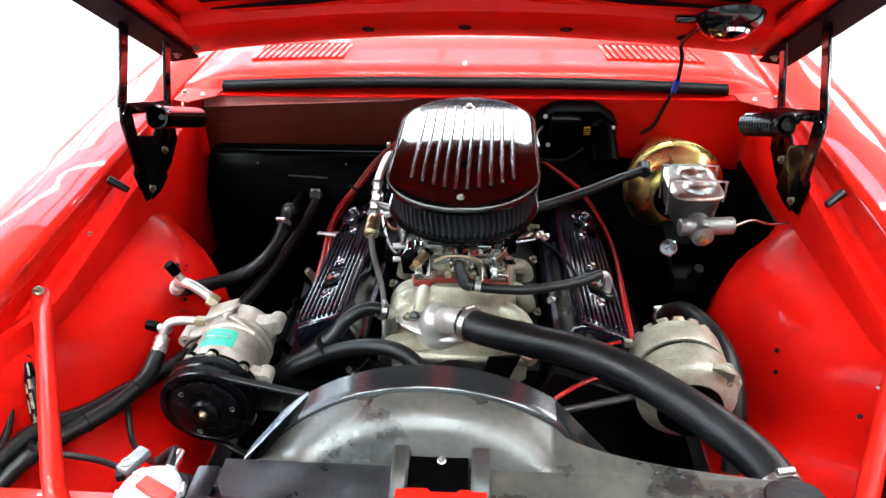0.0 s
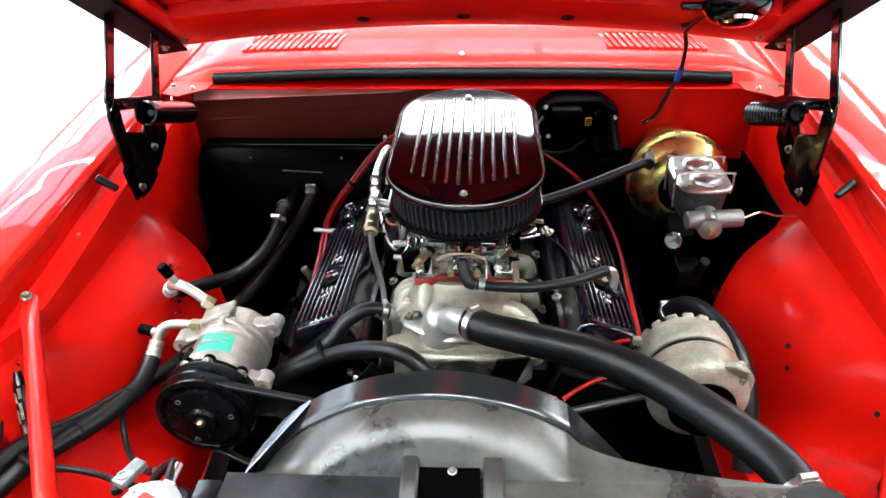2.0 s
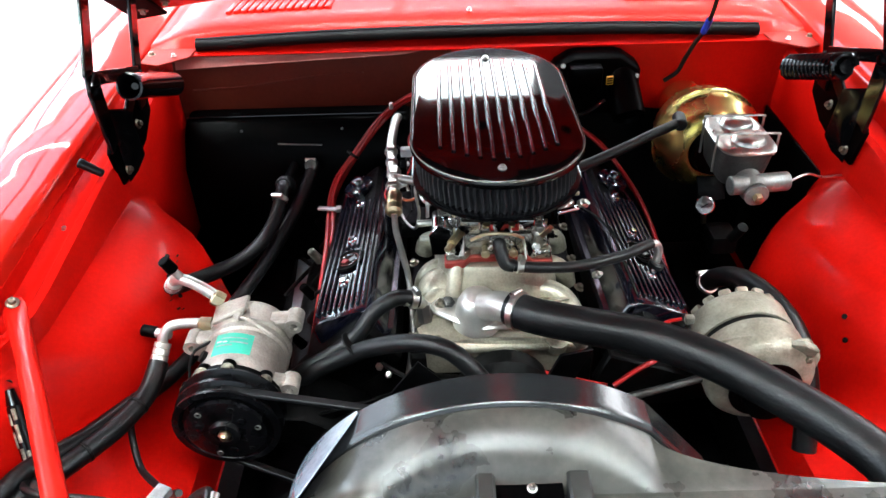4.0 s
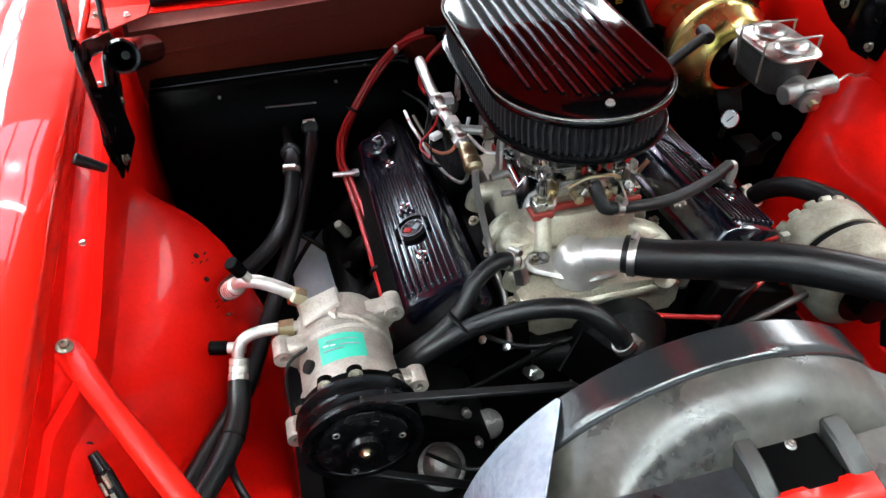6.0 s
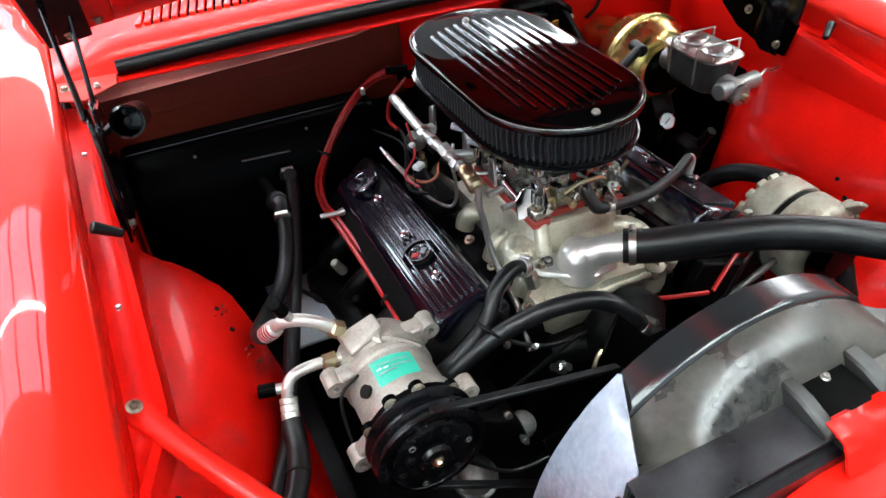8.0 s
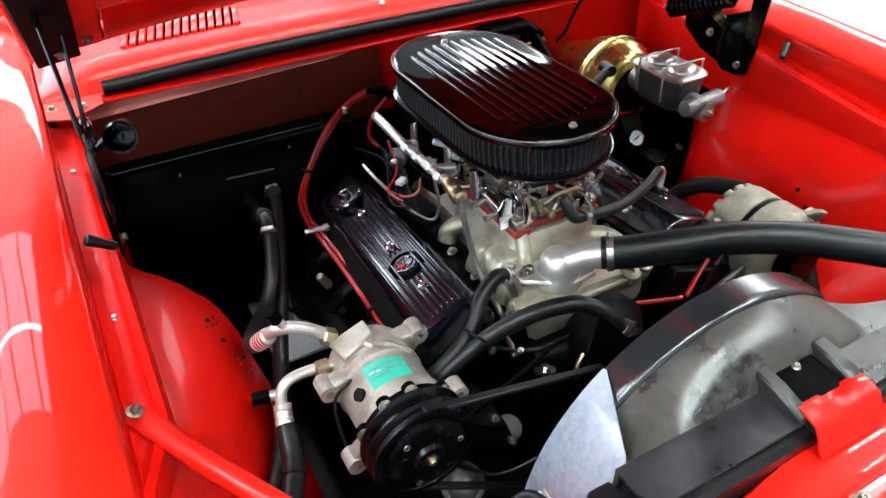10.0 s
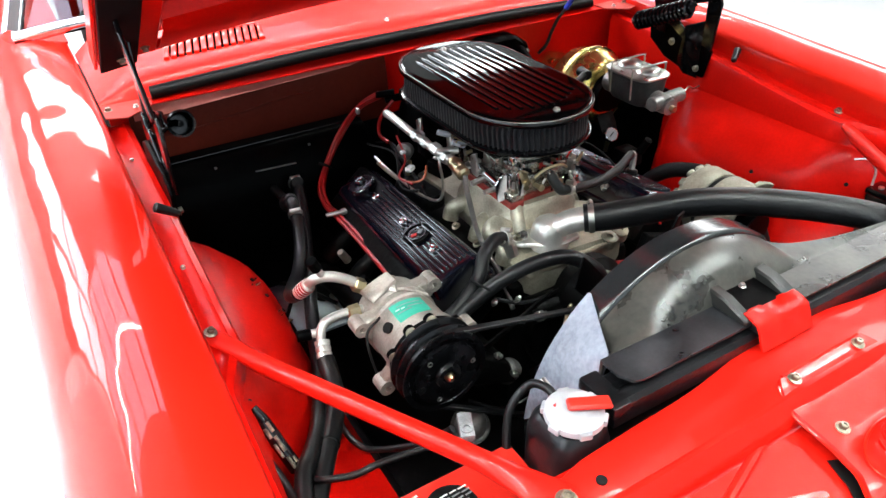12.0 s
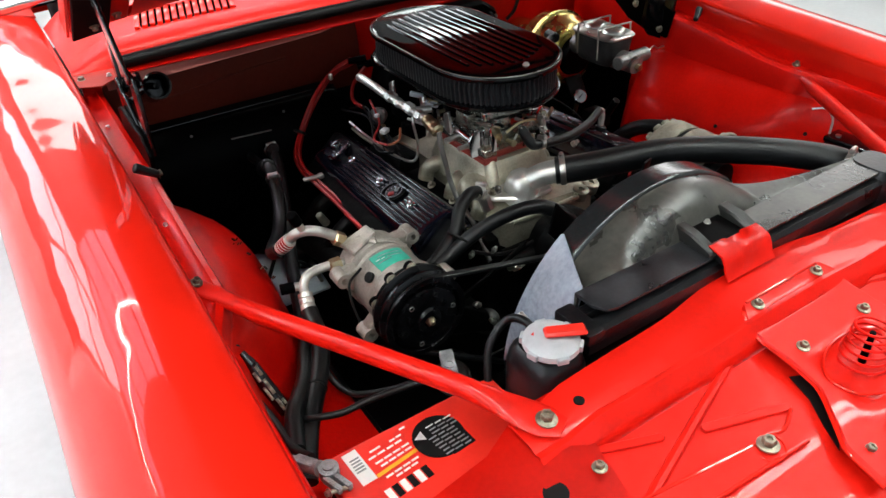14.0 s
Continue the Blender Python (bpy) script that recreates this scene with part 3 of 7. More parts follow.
for sx in (-1, 1):
    hi = 0.83 if sx > 0 else 0.62
    # Black sheet puts the deep shade on the red inner wall into colour.
    part("shade_sheet", prism([(sx * 0.640, 1.352, 0.45), (sx * 0.640, 1.650, 0.45), (sx * 0.640, 1.650, hi), (sx * 0.640, 1.375, hi - 0.01), (sx * 0.640, 1.345, hi - 0.05), (sx * 0.640, 1.350, 0.56)], (sx * 0.004, 0, 0), 0.001), DARK, car, "black sheet standing in for deep shade at the side")
    part("frame_rail", box((sx * 0.50, 1.0, 0.42), (0.10, 1.25, 0.12), 0.012), DARK, car, "black frame rail")
    part("apron", box((sx * 0.60, 1.0, 0.37), (0.16, 1.3, 0.10), 0.01), DARK, car)
for sx in (-1, 1):
    for y in (0.78, 3.72):
        wheel = part("wheel", lathe((sx * 0.72, y, 0.325), (sx, 0, 0), [(0.0, 0.0), (0.20, 0.0), (0.205, 0.10), (0.19, 0.12), (0.08, 0.10), (0.07, 0.12), (0, 0.12)], 32), ALU, car, "alloy wheel")
        part("tyre", lathe((sx * 0.70, y, 0.325), (sx, 0, 0), [(0.20, 0.0), (0.29, 0.005), (0.32, 0.03), (0.325, 0.10), (0.32, 0.16), (0.29, 0.19), (0.205, 0.185)], 40), RUBBER, wheel, "black tyre")

# core support: top bar, side wing, header panel ahead of it
prof = ((0.556, 0.79), (0.556, 0.846), (0.551, 0.854), (0.540, 0.856), (0.510, 0.854), (0.481, 0.8505), (0.477, 0.8530), (0.472, 0.8530), (0.468, 0.848), (0.458, 0.840), (0.452, 0.826), (0.452, 0.76))
secs = []
for x in np.linspace(-0.455, 0.475, 44):
    up = 0.007 * math.exp(-((x - 0.01) / 0.13) ** 4)
    back = 0.012 * math.exp(-((x - 0.02) / 0.16) ** 4) - 0.016 * (abs(x - 0.01) / 0.42) ** 2
    e = min(1.0, max(0.0, (abs(x - 0.01) - 0.375) / 0.055))
    drop = 0.015 * e * e * (3 - 2 * e)
    secs.append([(x, y + (back if y > 0.5 else 0), z + (up if z > 0.8 else 0) - drop) for y, z in prof])
core = part("core_support", sheet(secs, 0.003), RED_SUP, car, "red painted radiator support bar")
for sx in (-1, 1):
    wing = [(sx * 0.385, 0.455, 0.832), (sx * 0.385, 0.540, 0.846), (sx * 0.43, 0.545, 0.838), (sx * 0.50, 0.515, 0.830), (sx * 0.66, 0.50, 0.818), (sx * 0.66, 0.36, 0.812), (sx * 0.40, 0.36, 0.816)]
    bm = bmesh.new()
    vs = [bm.verts.new(p) for p in wing]
    c = bm.verts.new((sx * 0.43, 0.46, 0.833))
    for k in range(len(vs)):
        bm.faces.new((vs[k], vs[(k + 1) % len(vs)], c))
    bmesh.ops.solidify(bm, geom=bm.faces[:], thickness=0.003)
    part("support_wing", bm, RED_SUP, core)
part("bolt_hole", lathe((-0.370, 0.503, 0.8530), (0, 0, 1), [(0.0070, 0), (0.0070, 0.002), (0.0, 0.002)], 16), INK, core)
part("bolt_hole", lathe((-0.466, 0.432, 0.8262), (0, 0, 1), [(0.015, 0), (0.015, 0.003), (0.0, 0.003)], 20), INK, core)
bolt(core, (-0.405, 0.428, 0.832), (0, 0, 1), BOLT)


def head_z(y):
    return float(np.interp(y, (-0.1, 0.05, 0.20, 0.38, 0.449), (0.62, 0.745, 0.790, 0.815, 0.822)))


secs = [[(x, y, head_z(y) + 0.004 * math.exp(-((y - 0.30) / 0.05) ** 2)) for y in (-0.1, -0.02, 0.05, 0.12, 0.2, 0.26, 0.3, 0.34, 0.4, 0.449)] for x in np.linspace(-0.66, 0.68, 24)]
header = part("header_panel", sheet(secs, 0.003), RED_SUP, car, "red pressed header panel with stiffening ribs")


def rib(p, q, r=0.006):
    p, q = Vector(p), Vector(q)
    part("rib", tube([(p.x, p.y, head_z(p.y) - r * 0.2), ((p.x + q.x) / 2, (p.y + q.y) / 2, head_z((p.y + q.y) / 2) + r * 0.35), (q.x, q.y, head_z(q.y) - r * 0.2)], r, 8, 6), RED_SUP, header)


def crease(pts, r=0.0022, lift=0.0):
    """A tight pressed edge that follows the panel."""
    part("pressed_edge", tube([(x, y, head_z(y) + 0.0005 + lift + 0.004 * math.exp(-((y - 0.30) / 0.05) ** 2)) for x, y in pts], r, 8, 6), RED, header)


def pill(p, q, w):
    """A long raised pad with a tight edge all round."""
    p, q = Vector((*p, 0)), Vector((*q, 0))
    d = (q - p).normalized()
    n = Vector((-d.y, d.x, 0))
    loop = [q + n * w * math.cos(a) + d * w * math.sin(a) for a in np.linspace(0, math.pi, 7)] + [p - n * w * math.cos(a) - d * w * math.sin(a) for a in np.linspace(0, math.pi, 7)]
    part("pressed_pad", prism([(v.x, v.y, head_z(v.y) + 0.001) for v in loop], (0, 0, 0.0035), 0.0012), RED_SUP, header)


for sx in (1, -1):
    o = 0.012
    side_x = lambda x: o + sx * (x - o)
    rib((side_x(-0.108), 0.470, 0), (side_x(-0.390), 0.370, 0), 0.0068)
    pill((side_x(-0.382), 0.450), (side_x(-0.309), 0.424), 0.0055)
    pill((side_x(-0.252), 0.404), (side_x(-0.140), 0.370), 0.0060)
    rows = []
    for x in np.linspace(-0.55, -0.143, 22):
        y0 = float(np.interp(x, (-0.55, -0.47, -0.211, -0.180, -0.141), (0.39, 0.385, 0.354, 0.350, 0.364)))
        y1 = float(np.interp(x, (-0.55, -0.45, -0.301, -0.165, -0.141), (0.342, 0.338, 0.331, 0.324, 0.350)))
        rows.append([(side_x(x), y, head_z(y) + 0.0048 + 0.004 * math.exp(-((y - 0.30) / 0.05) ** 2)) for y in np.linspace(y0, y1, 5)])
    part("step_panel", sheet(rows, 0.005), RED_SUP, header)
    crease([(side_x(x), y) for x, y in ((-0.55, 0.39), (-0.47, 0.385), (-0.359, 0.372), (-0.215, 0.3545), (-0.200, 0.356), (-0.180, 0.350), (-0.165, 0.353), (-0.141, 0.364))], 0.0026, 0.0035)
    crease([(side_x(x), y) for x, y in ((-0.55, 0.342), (-0.45, 0.338), (-0.301, 0.331), (-0.165, 0.324))], 0.0026, 0.0035)
    crease([(side_x(-0.213) + 0.021 * math.cos(a), 0.345 + 0.021 * math.sin(a)) for a in np.linspace(radians(200), radians(380), 9)], 0.0016, 0.0045)
# Flat ink patch drawn as the shadow in the gap under the latch plate.
gap_shade = ((-0.098, 0.398), (-0.080, 0.390), (-0.090, 0.345), (-0.105, 0.322), (-0.142, 0.296), (-0.128, 0.326), (-0.107, 0.362))
part("gap_shade", prism([(x, y, head_z(y) + 0.0045) for x, y in gap_shade], (0, 0, 0.001)), INK, header, "dark patch for the shadowed gap beside the latch plate")
bolt(header, (-0.213, 0.345, 0.8195), (0, 0, 1), BOLT_BIG)

latch = thing("hood_latch", (0.015, 0.38, 0.83), "red hood latch plate with a coil spring", "hood latch")
xs = 0.013
half = [(0.088, 0.498), (0.104, 0.476), (0.104, 0.405), (0.112, 0.358), (0.165, 0.288), (0.172, 0.235)]


def plate_z(y):
    return float(np.interp(y, (0.2, 0.34, 0.42, 0.46, 0.478, 0.5), (0.812, 0.829, 0.836, 0.841, 0.852, 0.860)))


secs = []
for t in np.linspace(0, 1, 44):
    y = 0.235 + (0.498 - 0.235) * t
    wdt = float(np.interp(y, [p[1] for p in half[::-1]], [p[0] for p in half[::-1]]))
    secs.append([(xs + wdt * u, y, plate_z(y) + (0.006 if abs(u) < 0.97 else 0) - 0.012 * math.exp(-(((y - 0.350) / 0.040) ** 6 + ((wdt * u + 0.010) / 0.070) ** 6))) for u in np.linspace(-1, 1, 61)])
plate = part("plate", sheet(secs, 0.004), RED_SUP, latch, "red pressed steel plate")
for row in ([q[0] for q in secs], [q[-1] for q in secs], secs[-1][2:-2]):
    part("rolled_edge", tube([Vector(v) + Vector((0, 0, 0.0015)) for v in row[::3]], 0.0022, 8, 3), RED, plate)
part("recess_rim", tube([(0.003 + 0.080 * math.cos(a), 0.350 + 0.046 * math.sin(a), plate_z(0.350 + 0.046 * math.sin(a)) + 0.0055) for a in np.linspace(0, 2 * math.pi, 33)], 0.0020, 8, 2), RED, plate)
for p in ((-0.055, 0.488, 0.863), (0.077, 0.487, 0.863), (-0.056, 0.412, 0.842), (0.080, 0.410, 0.842), (-0.128, 0.272, 0.824), (0.150, 0.272, 0.824)):
    bolt(latch, p, (0, -0.15, 1), BOLT)
coil = []
for k in range(0, 6 * 12 + 1):
    a = 2 * math.pi * k / 12
    r = 0.032 - 0.010 * k / 72
    coil.append((xs - 0.012 + r * math.cos(a), 0.360 + r * math.sin(a), 0.824 + 0.066 * k / 72))
part("coil_spring", tube(coil, 0.0019, 8, 2), RED_IN, latch, "red painted conical coil spring")
part("pin", cyl((xs - 0.012, 0.360, 0.80), (xs - 0.012, 0.360, 0.875), 0.006, 0.004), SATIN, latch)
part("tray", box((xs - 0.008, 0.345, 0.814), (0.085, 0.075, 0.006), 0.002), DARK, latch)


# braces from the support to the fenders
def brace(sx):
    a, b = Vector((sx * 0.419, 0.506, 0.843)), Vector((sx * 0.690, 0.952, 0.890))
    t = thing("fender_brace", a, "red tubular brace from fender to radiator support", "brace", "fender braces")
    d = (b - a).normalized()
    side = d.cross(Vector((0, 0, 1))).normalized()
    up = side.cross(d)
    secs = []
    L = (b - a).length
    for s in (-0.022, 0.0, 0.02, 0.04, 0.06, 0.08, 0.10, 0.12, 0.14, 0.20, 0.30, L - 0.10, L - 0.06, L - 0.03, L, L + 0.016):
        k = min(1, max(0, (min(s + 0.0, L - s) - 0.025) / 0.065))
        w, h = (0.025 if s < L / 2 else 0.015) * (1 - k) + 0.0135 * k, 0.003 + 0.0110 * k
        if s < -0.01 or s > L + 0.01:
            w *= 0.7
        e = min(1.0, max(0.0, (s - 0.008) / 0.11))
        rise = Vector((sx * 0.014, 0, 0.029)) * (1 - s / L) * e * e * (3 - 2 * e)
        c = a + d * s + rise + up * (0.0025 - 1.0 * (h - 0.003)) - side * sx * (0.025 - w) * 0.45 * max(0.0, 1 - s / L)
        secs.append([c + side * w * math.cos(q) + up * h * math.sin(q) for q in np.linspace(0, 2 * math.pi, 17)[:-1]])
    part("bar", loft(secs, True, True), RED_SUP, t)
    bolt(t, a + up * 0.006, up, BOLT_BIG)
    bolt(t, b + up * 0.0095, (-sx * 0.3, -0.2, 1), BOLT)
    return t


brace(-1)
brace(1)

# ---- hood, standing open ----
hood = thing("hood", (0, 1.60, 1.08), "open red hood with pressed inner frame", "hood")
HA = radians(33)


def hood_p(x, s, n=0.0):
    """x across, s along the hood from its rear edge, n above the inner face."""
    k = max(0.0, 1 - (x / 0.69) ** 2)
    s = s + 0.062 * k * max(0.0, 1 - s / 0.6)
    n = n + 0.034 * k
    return (x, 1.605 - s * math.cos(HA) + n * math.sin(HA), 1.083 + s * math.sin(HA) + n * math.cos(HA))


def hw(s):
    return 0.692 - 0.02 * max(0, s - 1.0)


secs = [[hood_p(u * hw(s), s, 0.035 + 0.004 * (1 - u * u)) for u in np.linspace(-1, 1, 21)] for s in np.linspace(0, 1.28, 12)]
part("outer_skin", sheet(secs, 0.003), RED, hood, "glossy red outer skin")
for sx in (-1, 1):
    part("edge_flange", prism([hood_p(sx * 0.692, 0, 0.036), hood_p(sx * 0.692, 1.28, 0.036), hood_p(sx * 0.692, 1.28, 0.0), hood_p(sx * 0.692, 0, 0.0)], (-sx * 0.006, 0, 0), 0.001), RED, hood)
    part("side_rail", prism([hood_p(sx * 0.684, 0.012), hood_p(sx * 0.684, 1.26), hood_p(sx * 0.575, 1.26), hood_p(sx * 0.575, 0.0)], Vector(hood_p(0, 0, 0.012)) - Vector(hood_p(0, 0, 0)), 0.003), RED_IN, hood)
secs = []
for s, n in ((0.0, 0.020), (0.004, 0.0), (0.05, -0.010), (0.15, -0.014), (0.185, -0.004), (0.192, 0.024)):
    secs.append([hood_p(x, s, n) for x in np.linspace(-0.575, 0.575, 21)])
rail = part("rear_rail", sheet(secs, 0.002), RED_IN, hood, "red pressed rear rail")
for x in (-0.205, -0.01, 0.19, 0.42):
    part("drain_hole", lathe(hood_p(x, 0.115, -0.0145), Vector(hood_p(0, 0, -1)) - Vector(hood_p(0, 0, 0)), [(0.013, 0), (0.013, 0.0015), (0, 0.0015)], 14), INK, rail)
part("inner_panel", sheet([[hood_p(x, s, 0.022) for x in np.linspace(-0.575, 0.575, 15)] for s in (0.20, 0.3, 0.6, 0.9, 1.26)], 0.003), RED_IN, hood)
for sx in (-1, 1):
    part("recess_lip", tube([hood_p(sx * 0.46, 0.20, 0.018), hood_p(sx * 0.30, 0.185, 0.018), hood_p(sx * 0.12, 0.20, 0.018), hood_p(sx * 0.10, 0.30, 0.018)], 0.007, 8, 6), RED_IN, hood)
    # Black sheets put the deep shade of the red hood underside into colour.
    part("recess", prism([hood_p(sx * 0.50, 0.22, 0.016), hood_p(sx * 0.30, 0.205, 0.016), hood_p(sx * 0.07, 0.27, 0.016)], Vector(hood_p(0, 0, -0.004)) - Vector(hood_p(0, 0, 0)), 0.001), STRAP, hood, "black sheet for the shaded hood underside")
    part("recess", sheet([[hood_p(sx * x, t, 0.014) for x in np.linspace(0.07, 0.50, 9)] for t in (0.265, 0.5, 0.8, 1.18)], 0.004), STRAP, hood, "black sheet for the shaded hood underside")

lamp = thing("hood_lamp", hood_p(0.47, 0.16), "black underhood lamp with a clear lens", "lamp")
hn = Vector(hood_p(0, 0, -1)) - Vector(hood_p(0, 0, 0))
part("housing", lathe(hood_p(0.475, 0.235, -0.006), hn, [(0.062, 0), (0.058, 0.012), (0.046, 0.026), (0.036, 0.030)], 24), BLACK, lamp)
part("lens", lathe(hood_p(0.475, 0.235, -0.036), hn, [(0.034, 0), (0.030, 0.006), (0.014, 0.010), (0, 0.010)], 20), CHROME, lamp)
part("bracket", box(hood_p(0.405, 0.22, -0.012), (0.05, 0.02, 0.012), 0.003), BLACK, lamp)
part("wire", tube([hood_p(0.43, 0.21, -0.022), (0.424, 1.500, 1.155), (0.436, 1.530, 1.115), (0.444, 1.56, 1.07), (0.449, 1.60, 1.02), (0.446, 1.628, 0.985), (0.436, 1.642, 0.945), (0.425, 1.645, 0.915), (0.40, 1.646, 0.895)], 0.0045, 8), RUBBER, lamp, "black loom")
part("tape", tube([(0.4462, 1.573, 1.053), (0.4482, 1.588, 1.035), (0.4490, 1.601, 1.018)], 0.0068, 10), BLUE, lamp, "blue insulating tape")




def hinge(sx):
    X = lambda x: sx * x - (0.015 if sx > 0 else 0.0)
    D = lambda d: sx * d
    low = [(X(0.650), 1.285, 0.885), (X(0.650), 1.270, 0.955), (X(0.650), 1.300, 0.985), (X(0.650), 1.36, 0.985), (X(0.650), 1.44, 0.990), (X(0.650), 1.480, 0.975), (X(0.650), 1.475, 0.94), (X(0.650), 1.42, 0.905), (X(0.650), 1.34, 0.885)]
    t = part("hood_hinge", prism(low, (D(0.008), 0, 0), 0.002), SATIN, hood, "black scissor hinge with a spring barrel")
    for arm in (((1.268, 0.955), (1.300, 0.965), (1.302, 1.07), (1.290, 1.100), (1.266, 1.094), (1.258, 1.07)), ((1.42, 0.965), (1.452, 0.965), (1.466, 1.015), (1.458, 1.04), (1.436, 1.04), (1.424, 1.015)), ((1.30, 0.950), (1.33, 0.950), (1.43, 1.00), (1.42, 1.025), (1.40, 1.02))):
        part("arm", prism([(X(0.6505), y, z) for y, z in arm], (D(-0.007), 0, 0), 0.002), BLACK, t)
    for y, z in ((1.280, 1.083), (1.446, 1.022)):
        part("pivot", lathe((X(0.641), y, z), (-sx, 0, 0), [(0.011, 0), (0.011, 0.004), (0.007, 0.007), (0, 0.007)], 14), SATIN, t)
    part("flange", prism([(X(0.648), 1.300, 0.880), (X(0.648), 1.345, 0.880), (X(0.633), 1.355, 0.905), (X(0.633), 1.345, 1.00), (X(0.648), 1.30, 1.02)], (0, 0.004, 0.004), 0.001), BLACK, t)
    bolt(t, (X(0.647), 1.306, 0.905), (-sx, 0, 0.2), BOLT)
    bolt(t, (X(0.647), 1.395, 0.95), (-sx, 0, 0.2), BOLT)
    for a, b, w in ((((0.648), 1.281, 1.085), ((0.655), 1.390, 1.235), 0.015), (((0.641), 1.446, 1.02), ((0.630), 1.497, 1.17), 0.014)):
        A, B = Vector((X(a[0]), a[1], a[2])), Vector((X(b[0]), b[1], b[2]))
        d = (B - A).normalized()
        n = Vector((sx, 0, 0)).cross(d).normalized()
        part("link", prism([A + n * w, B + n * w, B - n * w, A - n * w], (D(0.007), 0, 0), 0.002), BLACK, t)
    part("cross_link", prism([(X(0.640), 1.255, 1.085), (X(0.640), 1.28, 1.10), (X(0.640), 1.44, 1.045), (X(0.640), 1.435, 1.022)], (D(-0.006), 0, 0), 0.002), BLACK, t)
    # spring barrel
    p, q = Vector((X(0.605), 1.315, 1.058)), Vector((X(0.590), 1.475, 0.992))
    d = (q - p).normalized()
    if sx < 0:
        part("barrel", lathe(p, d, [(0.0, 0.15), (0.017, 0.15), (0.0185, 0.002), (0.020, 0.0), (0.0235, 0.001), (0.0235, 0.03), (0.022, 0.035), (0.022, 0.165), (0.014, 0.172)], 24), BLACK, t, "black spring barrel")
    else:
        h = []
        side = d.cross(Vector((0, 0, 1))).normalized()
        up = side.cross(d)
        for k in range(0, 13 * 10 + 1):
            a = 2 * math.pi * k / 10
            h.append(p + d * (0.165 * k / 130) + side * 0.019 * math.cos(a) + up * 0.019 * math.sin(a))
        part("coil", tube(h, 0.0055, 7, 1), BLACK, t, "black coil spring")
        part("core", cyl(p - d * 0.004, q, 0.012), BLACK, t)
    part("hook", tube([(X(0.640), 1.40, 1.01), (X(0.615), 1.37, 1.04), p + d * 0.02], 0.006, 8), BLACK, t)
    # strap along the hood's edge
    pr = [hood_p(D(0.684), 0.0, -0.004), hood_p(D(0.684), 0.62, -0.004), hood_p(D(0.615), 0.62, -0.004), hood_p(D(0.615), 0.0, -0.004)]
    part("hood_strap", prism(pr, Vector(hood_p(0, 0, -0.007)) - Vector(hood_p(0, 0, 0)), 0.002), STRAP, t)
    bolt(t, hood_p(X(0.645), 0.05, -0.011), hn, BOLT)
    bolt(t, hood_p(X(0.60), 0.05, -0.002), hn, BOLT)
    return t


hinge(-1)
hinge(1)

# ---- engine ----
block = thing("engine_block", (0, 1.2, 0.3), "black painted cast engine block with heads", "engine")
part("crankcase", merge(box((0, 1.24, 0.56), (0.30, 0.50, 0.34), 0.02), box((0, 1.24, 0.36), (0.24, 0.44, 0.12), 0.03)), DARK, block)
for sx in (-1, 1):
    part("cylinder_head", box((sx * 0.235, 1.24, 0.722), (0.13, 0.50, 0.10), 0.012, roty(sx * 40)), DARK, block)
    part("exhaust_manifold", merge(tube([(sx * 0.335, 1.04, 0.62), (sx * 0.345, 1.24, 0.61), (sx * 0.35, 1.46, 0.56), (sx * 0.33, 1.55, 0.42)], 0.028, 14), *[tube([(sx * 0.27, y, 0.68), (sx * 0.31, y, 0.66), (sx * 0.34, y + 0.01, 0.62)], 0.02, 12) for y in (1.06, 1.18, 1.30, 1.42)]), DARK, block, "dark exhaust manifold")
part("timing_cover", lathe((0, 0.985, 0.60), (0, -1, 0), [(0.115, -0.02), (0.115, 0.015), (0.10, 0.025), (0.04, 0.03)], 28), DARK, block)
part("water_pump", merge(lathe((0, 0.965, 0.70), (0, -1, 0), [(0.07, 0), (0.075, 0.03), (0.05, 0.06), (0.03, 0.10)], 24), tube([(0.03, 0.95, 0.69), (-0.02, 0.915, 0.725), (-0.03, 0.895, 0.755)], 0.020, 14), tube([(-0.04, 0.95, 0.69), (-0.12, 0.97, 0.68)], 0.028, 12)), DARK, block)
part("crank_pulley", lathe((0, 0.93, 0.52), (0, -1, 0), [(0.03, 0), (0.08, 0.0), (0.086, 0.006), (0.072, 0.016), (0.086, 0.026), (0.072, 0.036), (0.086, 0.046), (0.06, 0.05), (0.03, 0.03)], 32), SATIN, block)
part("pump_pulley", lathe((0, 0.885, 0.668), (0, -1, 0), [(0.03, 0), (0.074, 0.0), (0.08, 0.006), (0.066, 0.016), (0.08, 0.026), (0.05, 0.03), (0.03, 0.02)], 32), SATIN, block)
fan = part("fan_hub", cyl((0, 0.86, 0.70), (0, 0.80, 0.70), 0.035), SATIN, block)
for k in range(6):
    a = math.radians(60 * k + 10)
    c = Vector((0.12 * math.cos(a), 0.82, 0.70 + 0.12 * math.sin(a)))
    part("fan_blade", box(c, (0.20, 0.004, 0.055), 0.001, Matrix.Rotation(-a, 3, "Y") @ rotx(28)), SATIN, fan)
